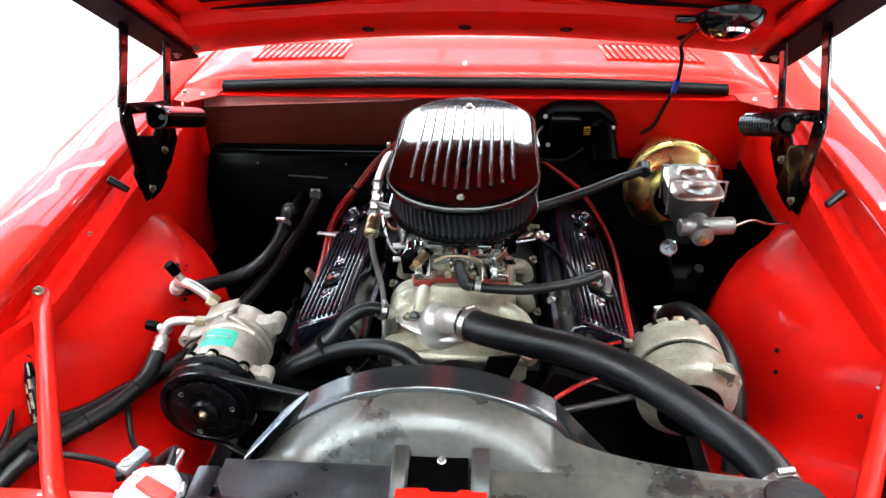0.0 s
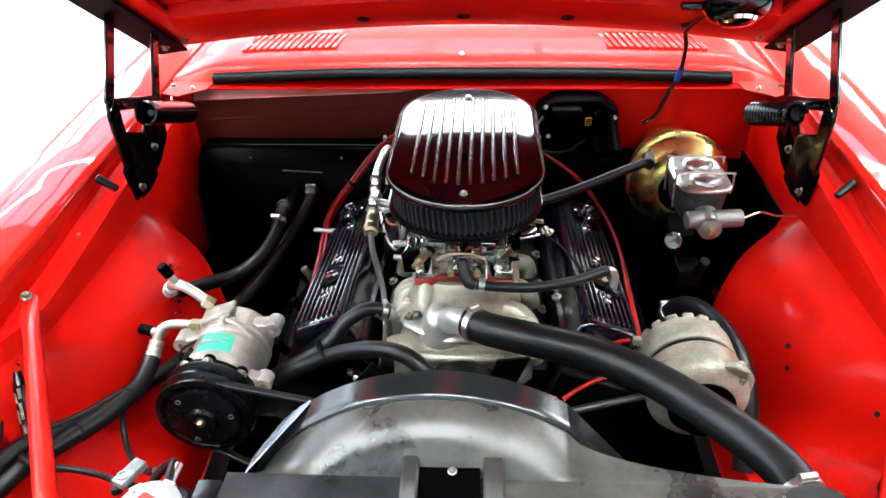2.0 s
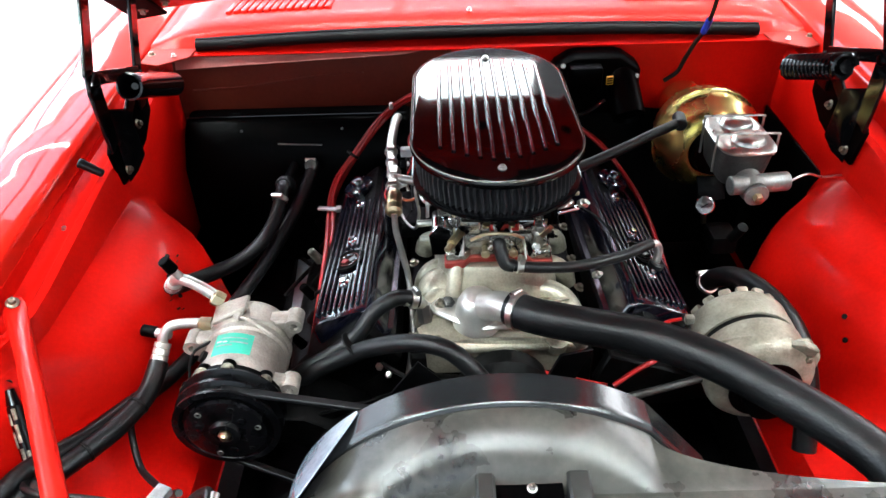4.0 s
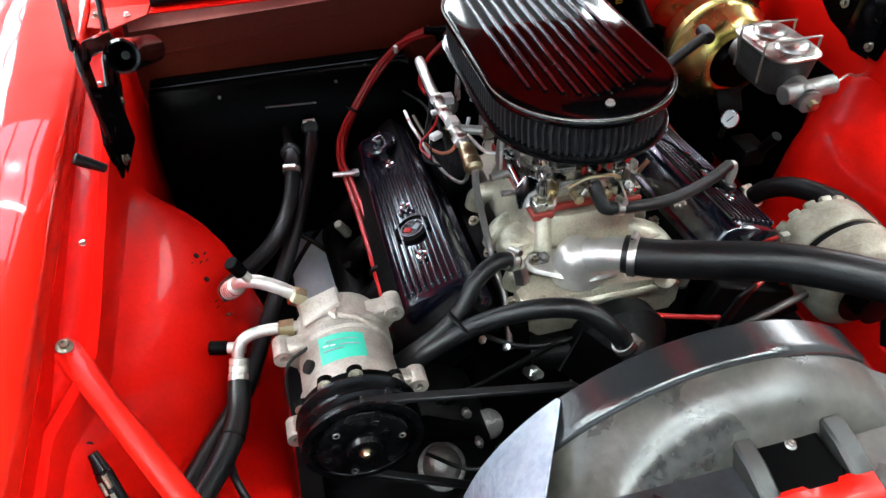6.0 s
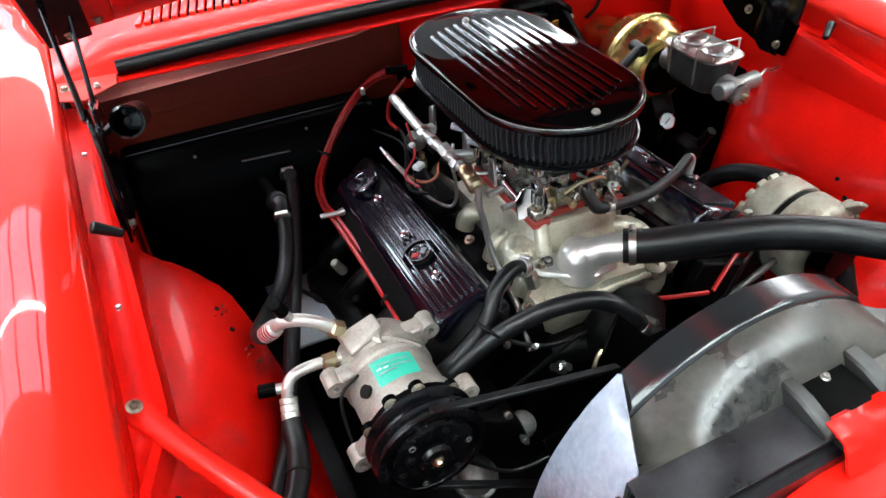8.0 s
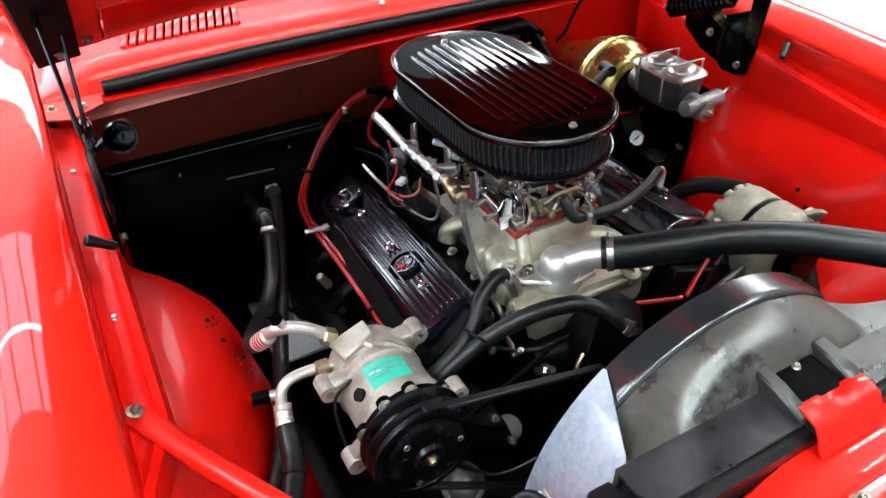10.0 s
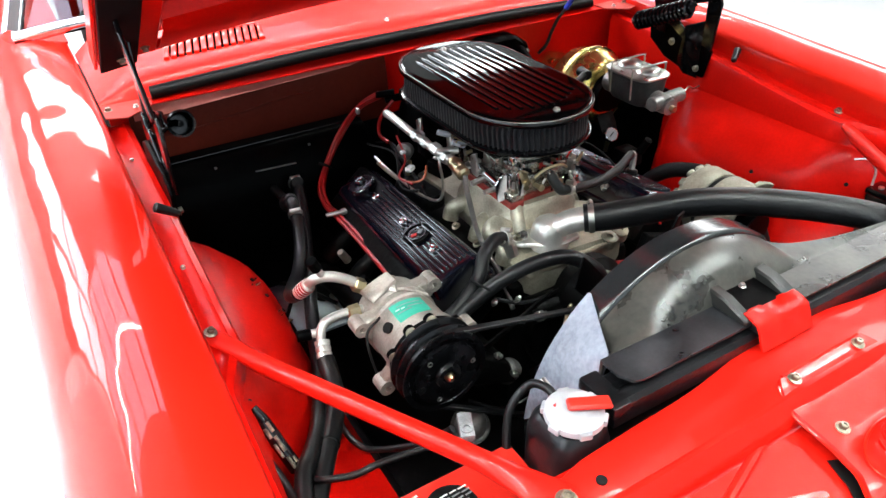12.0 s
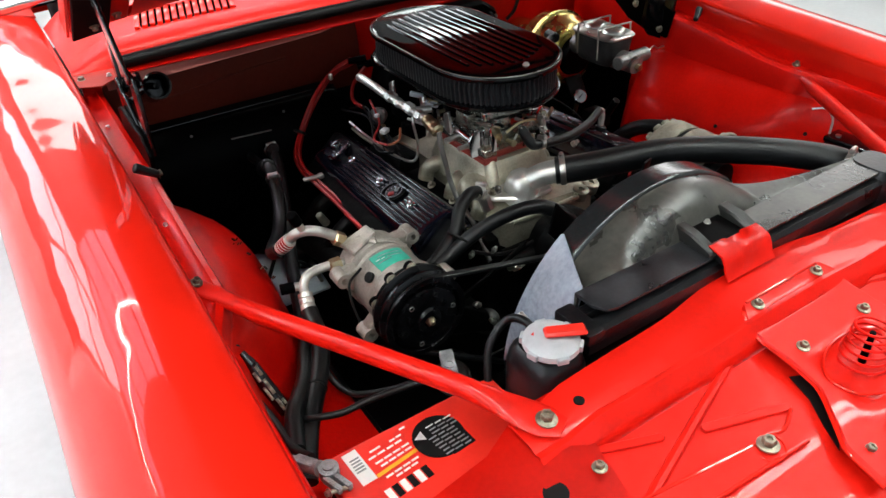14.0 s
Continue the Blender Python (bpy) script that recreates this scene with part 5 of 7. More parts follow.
part("base_pan", tilt(loft([ring(-0.012, 0.948), ring(-0.002, 0.950), ring(0.001, 0.953), ring(0.001, 0.958), ring(-0.004, 0.9605)], True, True)), BLACK, ac, "black base pan")

# ---- distributor ----
dist = thing("distributor", (-0.02, 1.53, 0.80), "black distributor cap with red plug wires", "distributor")
part("cap", lathe((-0.03, 1.535, 0.80), (0, 0, 1), [(0.055, 0), (0.058, 0.01), (0.058, 0.05), (0.052, 0.075), (0.045, 0.10), (0.03, 0.105)], 26), SATIN, dist)
for k in range(8):
    a = math.radians(45 * k + 20)
    part("terminal", cyl((-0.03 + 0.04 * math.cos(a), 1.535 + 0.04 * math.sin(a), 0.90), (-0.03 + 0.042 * math.cos(a), 1.535 + 0.042 * math.sin(a), 0.925), 0.008, seg=12), SATIN, dist)
part("vacuum_can", merge(lathe((-0.118, 1.462, 0.815), (-1, -0.75, 0.2), [(0.010, -0.03), (0.016, -0.02), (0.021, 0), (0.020, 0.006), (0.013, 0.010), (0.006, 0.012), (0.006, 0.018)], 24)), STEEL, dist, "grey vacuum advance canister")
part("boot", cyl((-0.085, 1.560, 0.918), (-0.125, 1.578, 0.915), 0.0095, 0.0075, 14), SATIN, dist)
part("boot", cyl((-0.065, 1.560, 0.905), (-0.105, 1.572, 0.900), 0.0095, 0.0075, 14), SATIN, dist)


# ---- red plug wires ----
def wires(name_label, base, offs, r=0.0044):
    t = thing("spark_plug_wires", base[0], name_label, "spark plug wires", "plug wires")
    rg = random.Random(len(base) * 7)
    for o in offs:
        pts = []
        for i, p in enumerate(base):
            j = 0.002
            pts.append(Vector(p) + Vector(o) + Vector((rg.uniform(-j, j), rg.uniform(-j, j), rg.uniform(-j, j))))
        part("wire", tube(pts, r, 9, 7), WIRE, t)
    return t


pw = wires("bundle of red silicone plug wires", [(-0.122, 1.577, 0.915), (-0.17, 1.582, 0.895), (-0.225, 1.575, 0.850), (-0.275, 1.556, 0.790), (-0.312, 1.515, 0.752), (-0.325, 1.455, 0.737), (-0.319, 1.412, 0.731), (-0.313, 1.30, 0.722), (-0.311, 1.18, 0.713), (-0.313, 1.06, 0.700)], [(0, 0, 0), (0.008, 0.002, 0.003), (0.003, 0.004, -0.008), (0.010, 0.004, -0.006)])
part("separator", merge(box((-0.322, 1.410, 0.742), (0.040, 0.012, 0.005), 0.0015, rotz(-8)), box((-0.300, 1.412, 0.739), (0.012, 0.014, 0.010), 0.002)), BRIGHT, pw, "bright wire separator")
part("clip", box((-0.188, 1.545, 0.902), (0.008, 0.010, 0.014), 0.002), BRIGHT, pw, "bright wire clip")
part("cable_tie", lathe((-0.277, 1.558, 0.786), (-0.5, -0.3, -0.6), [(0.0145, 0), (0.0155, 0.001), (0.0155, 0.005), (0.0145, 0.006)], 18), INK, pw)
part("cable_tie", lathe((-0.308, 1.17, 0.711), (0, 1, 0.1), [(0.013, 0), (0.014, 0.001), (0.014, 0.005), (0.013, 0.006)], 18), INK, pw)
part("wire", tube([(-0.09, 1.56, 0.90), (-0.125, 1.56, 0.865), (-0.15, 1.52, 0.845), (-0.15, 1.475, 0.842)], 0.0042, 9), WIRE, pw)
wires("red silicone plug wires on the far bank", [(0.04, 1.56, 0.90), (0.14, 1.575, 0.87), (0.24, 1.54, 0.815), (0.295, 1.46, 0.765), (0.318, 1.36, 0.735), (0.322, 1.22, 0.71), (0.33, 1.12, 0.67)], [(0, 0, 0), (0.006, 0.002, -0.008)])
for y in (1.09, 1.22, 1.33, 1.44):
    pb = thing("spark_plug_boot", (-0.345, y, 0.66), "pale spark plug boot beside the head", "plug boot", "plug boots")
    part("boot", cyl((-0.335, y, 0.668), (-0.352, y - 0.005, 0.70), 0.0095, 0.008, 14, 0.002), ALU_D if y == 1.33 else SATIN, pb)

# ---- fuel line ----
fl = thing("fuel_line", (-0.16, 1.13, 0.78), "bent bright fuel rail with a brass filter fitting", "fuel line")
part("rail", tube([(-0.168, 1.436, 0.929), (-0.171, 1.415, 0.933), (-0.174, 1.36, 0.935), (-0.175, 1.310, 0.934), (-0.171, 1.250, 0.930), (-0.167, 1.20, 0.927), (-0.164, 1.165, 0.925)], 0.0085, 14), BRIGHT, fl, "polished fuel rail")
part("tee", merge(cyl((-0.166, 1.215, 0.928), (-0.130, 1.205, 0.925), 0.007, seg=12), lathe((-0.167, 1.235, 0.929), (0, -1, 0), [(0.012, 0), (0.012, 0.02), (0.010, 0.022)], 6)), BRIGHT, fl)
part("filter_fitting", merge(lathe((-0.164, 1.170, 0.926), (0, -1, -0.25), [(0.010, 0), (0.0125, 0.004), (0.0125, 0.026), (0.011, 0.028), (0.0135, 0.030), (0.0135, 0.042), (0.009, 0.046)], 20)), BRASS, fl, "brass filter fitting")
part("pipe", tube([(-0.163, 1.126, 0.915), (-0.162, 1.122, 0.885), (-0.155, 1.118, 0.845), (-0.147, 1.112, 0.800), (-0.143, 1.085, 0.765), (-0.14, 1.04, 0.735), (-0.15, 0.98, 0.69)], 0.0052, 10), STEEL, fl, "grey steel pipe")
part("vacuum_pipe", tube([(-0.125, 1.285, 0.90), (-0.135, 1.27, 0.87), (-0.13, 1.265, 0.82), (-0.14, 1.27, 0.785), (-0.165, 1.31, 0.79), (-0.19, 1.40, 0.815), (-0.195, 1.455, 0.825)], 0.003, 8), ZINC, fl, "thin steel vacuum pipe")
part("injector_block", box((-0.150, 1.325, 0.915), (0.02, 0.018, 0.014), 0.002), WHITE, fl, "white connector")
for y, z, r in ((1.300, 0.934, 0.0115), (1.268, 0.931, 0.0105), (1.196, 0.927, 0.0125)):
    part("union_nut", lathe((-0.1745 + 0.07 * max(0.0, 1.30 - y), y, z), (0.05, -1, -0.06), [(r * 0.85, 0), (r, 0.002), (r, 0.013), (r * 0.85, 0.015)], 6), ZINC, fl)
part("pipe_clip", box((-0.155, 1.30, 0.895), (0.012, 0.03, 0.02), 0.002), SATIN, fl)

# ---- upper radiator hose ----
rh = thing("radiator_hose", (0.2, 0.9, 0.8), "thick black rubber upper radiator hose", "hose")
hp = [(0.010, 0.985, 0.836), (0.045, 0.958, 0.842), (0.115, 0.925, 0.850), (0.19, 0.890, 0.858), (0.265, 0.838, 0.862), (0.325, 0.775, 0.866), (0.372, 0.715, 0.868), (0.398, 0.668, 0.868), (0.405, 0.625, 0.866)]
part("hose", tube(hp, 0.0265, 20, 8), RUBBER, rh)
clamp(rh, (0.020, 0.976, 0.838), (0.035, -0.027, 0.006), 0.0275)
clamp(rh, (0.403, 0.640, 0.867), (0.01, -0.04, 0), 0.0275)


def hose(label, pts, r, clamps=(), material=None, cat="hose"):
    t = thing("hose", pts[0], label, cat)
    part("hose", tube(pts, r, 14, 8), material or RUBBER, t)
    for i in clamps:
        p, q = Vector(pts[i]), Vector(pts[i + 1 if i >= 0 and i + 1 < len(pts) else i - 1])
        clamp(t, p + (q - p) * 0.25, q - p, r + 0.0006, 0.010)
    return t


hose("black rubber heater hose to the intake manifold", [(-0.128, 1.036, 0.812), (-0.160, 1.028, 0.824), (-0.195, 1.012, 0.812), (-0.222, 0.990, 0.785), (-0.262, 0.975, 0.760), (-0.31, 0.97, 0.73), (-0.36, 0.98, 0.68)], 0.0125, (0,))
h2 = hose("black rubber hose to the water pump", [(-0.024, 0.880, 0.765), (-0.045, 0.888, 0.800), (-0.085, 0.912, 0.825), (-0.14, 0.935, 0.818), (-0.20, 0.955, 0.790), (-0.245, 0.962, 0.763), (-0.29, 0.962, 0.738), (-0.345, 0.965, 0.69)], 0.0135, (0,))
part("cable_tie", lathe((-0.226, 0.972, 0.781), (-0.5, -0.15, -0.45), [(0.0235, 0), (0.0245, 0.001), (0.0245, 0.003), (0.0235, 0.004)], 20), INK, h2)
hose("black breather hose to the valve cover", [(0.020, 1.052, 0.862), (0.06, 1.052, 0.857), (0.12, 1.062, 0.850), (0.19, 1.088, 0.846), (0.235, 1.110, 0.848), (0.25, 1.118, 0.848)], 0.0088, (0,))
el = thing("breather_valve", (0.253, 1.12, 0.83), "bright breather elbow on the valve cover", "fitting")
part("elbow", tube([(0.246, 1.116, 0.847), (0.258, 1.120, 0.846), (0.266, 1.124, 0.830), (0.266, 1.126, 0.800)], 0.0068, 12), BRIGHT, el)
part("grommet", lathe((0.266, 1.126, 0.795), (0.3, 0, 1), [(0.013, 0), (0.013, 0.008), (0.009, 0.011)], 16), RUBBER, el)
ce = thing("vacuum_elbow", (0.0, 1.07, 0.86), "black rubber vacuum elbow at the carburettor", "fitting")
part("elbow", tube([(-0.004, 1.090, 0.892), (-0.002, 1.074, 0.890), (0.002, 1.062, 0.876), (0.008, 1.054, 0.865), (0.020, 1.052, 0.862)], 0.0105, 14), RUBBER, ce)
hose("black vacuum hose to the brake booster", [(0.125, 1.27, 0.895), (0.17, 1.30, 0.892), (0.24, 1.345, 0.895), (0.31, 1.385, 0.905), (0.362, 1.412, 0.912)], 0.0095)

# ---- heater box and hoses ----
hb = thing("heater_box", (-0.38, 1.60, 0.45), "black heater box on the firewall", "heater box")
sec = lambda x, k: [(x, 1.655, 0.857 - k), (x, 1.602, 0.857 - k), (x, 1.590, 0.849 - k), (x, 1.550, 0.76), (x, 1.545, 0.62), (x, 1.56, 0.50), (x, 1.655, 0.48)]
box_body = part("case", loft([sec(-0.645, 0.03), sec(-0.637, 0.004), sec(-0.625, 0), sec(-0.17, 0), sec(-0.155, 0.006), sec(-0.150, 0.03)], True, True), SATIN, hb)
part("seam", tube([(-0.635, 1.600, 0.860), (-0.38, 1.600, 0.8605), (-0.16, 1.600, 0.860)], 0.0018, 8), BLACK, hb)
for x in (-0.517, -0.30):
    part("screw", lathe((x, 1.583, 0.834), (0, -1, 0.4), [(0.0032, 0), (0.0032, 0.0015), (0, 0.002)], 10), IRON, box_body)
part("slot_trim", box((-0.391, 1.561, 0.810), (0.095, 0.005, 0.0022), 0.0008, roty(3)), STEEL, hb, "grey edge strip")
for a, b in (((-0.408, 1.55, 0.765), (-0.408, 1.425, 0.782)), ((-0.362, 1.56, 0.765), (-0.364, 1.505, 0.772))):
    part("pipe", cyl(a, b, 0.0095, seg=16), RUBBER, hb)
hose("black heater hose with a grey elbow and clamp", [(-0.408, 1.445, 0.790), (-0.409, 1.412, 0.782), (-0.420, 1.365, 0.750), (-0.440, 1.315, 0.732), (-0.470, 1.25, 0.735), (-0.505, 1.175, 0.762), (-0.527, 1.11, 0.795), (-0.523, 1.076, 0.820)], 0.0135, (1,))
hose("black heater hose to the firewall", [(-0.364, 1.535, 0.780), (-0.366, 1.498, 0.768), (-0.39, 1.42, 0.735), (-0.43, 1.31, 0.70), (-0.47, 1.20, 0.685), (-0.505, 1.09, 0.685), (-0.535, 0.99, 0.70), (-0.566, 0.912, 0.723), (-0.593, 0.851, 0.738), (-0.621, 0.802, 0.754), (-0.644, 0.765, 0.764), (-0.665, 0.71, 0.762)], 0.0132, (0,))
hf = thing("hose_elbow", (-0.405, 1.43, 0.79), "dull grey moulded hose elbow", "fitting")
part("elbow", cyl((-0.408, 1.462, 0.770), (-0.408, 1.425, 0.792), 0.0185, 0.0165, 18, 0.003), RUBBER, hf)
hf = thing("hose_elbow", (-0.364, 1.52, 0.78), "dull black moulded hose elbow", "fitting")
part("elbow", cyl((-0.362, 1.53, 0.770), (-0.364, 1.508, 0.788), 0.016, 0.015, 18, 0.003), RUBBER, hf)

# ---- compressor ----
comp = thing("ac_compressor", (-0.388, 0.93, 0.69), "cast aluminium air conditioning compressor with black clutch pulley", "compressor")
CX, CZ = -0.388, 0.772
body = part("body", lathe((CX, 1.030, CZ), (0, -1, 0), [(0.0, -0.002), (0.045, 0.0), (0.056, 0.004), (0.060, 0.012), (0.060, 0.040), (0.064, 0.043), (0.064, 0.050), (0.060, 0.053), (0.061, 0.120), (0.066, 0.132), (0.066, 0.150), (0.05, 0.158)], 40), ALU_C, comp)
for ang, y0, y1, ex in ((10, 0.902, 0.880, 0.080), (-155, 0.902, 0.878, 0.084), (28, 1.012, 0.985, 0.082), (162, 0.985, 0.958, 0.080), (-60, 0.9, 0.875, 0.08)):
    a = math.radians(ang)
    c = Vector((CX + ex * math.cos(a), 0, CZ + ex * math.sin(a)))
    cc = Vector((CX + 0.05 * math.cos(a), 0, CZ + 0.05 * math.sin(a)))
    perp = Vector((-math.sin(a), 0, math.cos(a)))
    web = prism([cc + perp * 0.026 + Vector((0, y0, 0)), c + perp * 0.012 + Vector((0, y0, 0)), c - perp * 0.012 + Vector((0, y0, 0)), cc - perp * 0.026 + Vector((0, y0, 0))], (0, y1 - y0, 0), 0.003)
    lug = lathe(c + Vector((0, y0 + 0.002, 0)), (0, -1, 0), [(0.0135, 0), (0.0135, y0 - y1 + 0.004), (0.006, y0 - y1 + 0.004), (0.006, 0.004)], 18)
    part("mounting_ear", merge(web, lug), ALU_C, body)
part("top_pad", prism([(CX - 0.050, 1.022, CZ + 0.045), (CX + 0.005, 1.025, CZ + 0.062), (CX + 0.006, 0.988, CZ + 0.066), (CX - 0.045, 0.975, CZ + 0.050)], (0, 0, 0.010), 0.003), ALU_C, body)
part("web", tube([(CX - 0.01, 0.985, CZ + 0.064), (CX + 0.02, 0.97, CZ + 0.060), (CX + 0.045, 0.96, CZ + 0.044)], 0.004, 8), ALU_C, body)
secs = []
for y0, y1, sh_ in ((0.905, 0.948, 0),):
    for y in (y0, y1):
        secs.append([(CX + 0.0618 * math.cos(a), y + 0.006 * (a - 1.4), CZ + 0.0618 * math.sin(a)) for a in np.linspace(radians(66), radians(120), 13)])
part("label", sheet(secs, 0.0006), GREEN, body, "green maker's label")
for lo, hi, y0, y1 in ((108, 115, 0.930, 0.9325), (100, 106, 0.929, 0.931), (92, 115, 0.922, 0.924), (72, 96, 0.928, 0.930), (74, 110, 0.937, 0.9385)):
    secs = [[(CX + 0.0628 * math.cos(a), y + 0.006 * (a - 1.4), CZ + 0.0628 * math.sin(a)) for a in np.linspace(radians(lo), radians(hi), 5)] for y in (y0, y1)]
    part("label_bar", sheet(secs, 0.0005), WHITE if lo > 98 else GREY, body)
part("sticker", sheet([[(CX + 0.0634 * math.cos(a), y, CZ + 0.0634 * math.sin(a)) for a in np.linspace(radians(112), radians(126), 5)] for y in (0.890, 0.904)], 0.0005), WHITE, body, "small white sticker")
part("triangle_boss", prism([(CX - 0.030, 1.010, CZ + 0.058), (CX + 0.012, 1.012, CZ + 0.064), (CX - 0.004, 0.968, CZ + 0.062)], (0, 0, 0.007), 0.003), ALU_C, body)
part("casting_step", lathe((CX, 0.972, CZ), (0, -1, 0), [(0.060, 0), (0.0635, 0.003), (0.0635, 0.010), (0.060, 0.014)], 40), ALU_C, body)
part("clutch_coil", lathe((CX, 0.882, CZ), (0, -1, 0), [(0.058, 0), (0.069, 0.002), (0.070, 0.010), (0.062, 0.013)], 40), SATIN, comp, "black clutch coil flange")
part("pulley", lathe((CX, 0.868, CZ), (0, -1, 0), [(0.05, 0), (0.0745, 0.0), (0.0750, 0.003), (0.0635, 0.0105), (0.0635, 0.013), (0.0745, 0.019), (0.0745, 0.023), (0.0635, 0.030), (0.0635, 0.0325), (0.0730, 0.038), (0.0730, 0.0415), (0.064, 0.042), (0.060, 0.036), (0.052, 0.036), (0.050, 0.040)], 48), PULLEY, comp, "black two-groove pulley")
hub = part("clutch_plate", lathe((CX, 0.828, CZ), (0, -1, 0), [(0.055, 0), (0.055, 0.006), (0.045, 0.008), (0.022, 0.008), (0.020, 0.014), (0.012, 0.015), (0.010, 0.010), (0, 0.010)], 36), PULLEY, comp)
part("hub_nut", lathe((CX, 0.819, CZ), (0, -1, 0), [(0.009, 0), (0.009, 0.006), (0.006, 0.008), (0.004, 0.012), (0, 0.012)], 6), BRASS, hub, "brassy hub nut")
for k in range(6):
    a = math.radians(60 * k + 10)
    part("plate_hole", lathe((CX + 0.046 * math.cos(a), 0.8205, CZ + 0.046 * math.sin(a)), (0, -1, 0), [(0.0045, 0), (0.0045, 0.0014), (0.003, 0.0014), (0.003, 0.0)], 12), INK if k % 2 else STEEL, hub)
for k in range(3):
    a = math.radians(120 * k + 40)
    part("rivet", lathe((CX + 0.035 * math.cos(a), 0.8195, CZ + 0.035 * math.sin(a)), (0, -1, 0), [(0.006, 0), (0.006, 0.002), (0, 0.003)], 12), BLACK, hub)
for ang in (40, 86, 118, 158):
    a = math.radians(ang)
    part("flange_lug", lathe((CX + 0.066 * math.cos(a), 0.884, CZ + 0.066 * math.sin(a)), (0, -1, 0), [(0.0095, 0), (0.0095, 0.008), (0.008, 0.010)], 16), SATIN, body)
    bolt(body, (CX + 0.067 * math.cos(a), 0.8725, CZ + 0.067 * math.sin(a)), (0.3 * math.cos(a), -1, 0.6 * math.sin(a)), BOLT)
part("lead", tube([(CX - 0.045, 0.955, CZ + 0.040), (CX - 0.075, 0.945, CZ + 0.02), (CX - 0.078, 0.91, CZ - 0.03), (CX - 0.065, 0.89, CZ - 0.05)], 0.0022, 8), INK, comp, "black clutch lead")
part("plug", lathe((CX - 0.045, 0.922, CZ + 0.040), (-1, 0, 0.9), [(0.009, 0), (0.009, 0.006), (0, 0.007)], 16), INK, comp)
# bracket from the engine
part("bracket", prism([(CX - 0.05, 0.985, CZ - 0.05), (CX + 0.09, 0.985, CZ - 0.055), (-0.22, 0.99, 0.66), (-0.20, 0.99, 0.60), (CX, 0.985, CZ - 0.09)], (0, -0.10, 0), 0.004), DARK, comp)

fit1 = thing("refrigerant_fitting", (-0.43, 1.03, 0.83), "bare aluminium refrigerant line with a black service cap", "pipe fitting", "refrigerant fittings")
part("nut", lathe((-0.428, 1.028, 0.826), (-0.5, 0.05, 0.35), [(0.013, 0), (0.013, 0.016), (0.010, 0.019)], 6), BRASS, fit1)
part("pipe", tube([(-0.430, 1.029, 0.828), (-0.455, 1.034, 0.848), (-0.480, 1.042, 0.858), (-0.500, 1.052, 0.854), (-0.512, 1.064, 0.838)], 0.0090, 14), BRIGHT, fit1, "bare aluminium pipe")
part("service_port", merge(cyl((-0.488, 1.045, 0.860), (-0.500, 1.042, 0.884), 0.0065, seg=12)), BRIGHT, fit1)
part("cap", cyl((-0.497, 1.043, 0.878), (-0.506, 1.040, 0.900), 0.0095, seg=14, bev=0.001), SATIN, fit1, "black plastic cap")
part("crimp", cyl((-0.508, 1.060, 0.842), (-0.524, 1.078, 0.818), 0.0125, seg=16, bev=0.002), BRIGHT, fit1, "crimped ferrule")
part("label", cyl((-0.510, 1.0625, 0.8385), (-0.520, 1.074, 0.8235), 0.0129, seg=20), WIRE, fit1, "red printed band")
for f in (0.2, 0.5, 0.8):
    q = Vector((-0.510, 1.0625, 0.8385)).lerp(Vector((-0.520, 1.074, 0.8235)), f)
    part("label_bar", lathe(q, (-0.010, 0.0115, -0.015), [(0.0129, -0.0008), (0.0132, -0.0005), (0.0132, 0.0005), (0.0129, 0.0008)], 20), WHITE, fit1)
fit2 = thing("refrigerant_fitting", (-0.46, 1.0, 0.78), "bare aluminium refrigerant elbow with a crimped ferrule", "pipe fitting", "refrigerant fittings")
part("nut", lathe((-0.446, 1.008, 0.797), (-1, 0.05, 0.0), [(0.0125, 0), (0.0125, 0.018), (0.0095, 0.021)], 6), BRASS, fit2)
part("pipe", tube([(-0.440, 1.008, 0.797), (-0.480, 1.010, 0.800), (-0.508, 1.006, 0.799), (-0.521, 0.997, 0.788), (-0.524, 0.988, 0.772)], 0.0080, 14), BRIGHT, fit2, "bare aluminium pipe")
part("service_port", cyl((-0.512, 1.000, 0.786), (-0.538, 1.006, 0.787), 0.0075, seg=12), BRIGHT, fit2)
part("cap", cyl((-0.534, 1.005, 0.787), (-0.557, 1.010, 0.788), 0.0095, seg=14, bev=0.001), SATIN, fit2, "black plastic cap")
part("crimp", lathe((-0.5225, 0.992, 0.778), (-0.007, -0.025, -0.024), [(0.009, 0), (0.0125, 0.001), (0.0125, 0.008), (0.0112, 0.009), (0.0125, 0.011), (0.0125, 0.018), (0.0112, 0.019), (0.0128, 0.021), (0.0128, 0.036), (0.012, 0.038)], 18), BRIGHT, fit2, "crimped ferrule")
h1 = hose("thick black refrigerant hose along the inner fender", [(-0.528, 0.970, 0.757), (-0.534, 0.932, 0.741), (-0.545, 0.897, 0.737), (-0.569, 0.850, 0.736), (-0.608, 0.788, 0.742), (-0.640, 0.735, 0.745), (-0.668, 0.68, 0.73)], 0.0150)
part("cable_tie", lathe((-0.5425, 0.905, 0.7375), (-0.35, -1, -0.08), [(0.0152, 0), (0.0164, 0.001), (0.0164, 0.004), (0.0152, 0.005)], 20), INK, h1)
part("cable_tie", lathe((-0.587, 0.822, 0.7385), (-0.6, -1, 0.08), [(0.0152, 0), (0.0164, 0.001), (0.0164, 0.004), (0.0152, 0.005)], 20), INK, h1)
hose("thin black hose looping from the refrigerant hose to the radiator corner", [(-0.548, 0.885, 0.745), (-0.549, 0.868, 0.705), (-0.535, 0.838, 0.685), (-0.513, 0.812, 0.689), (-0.463, 0.764, 0.720), (-0.431, 0.737, 0.757)], 0.005)

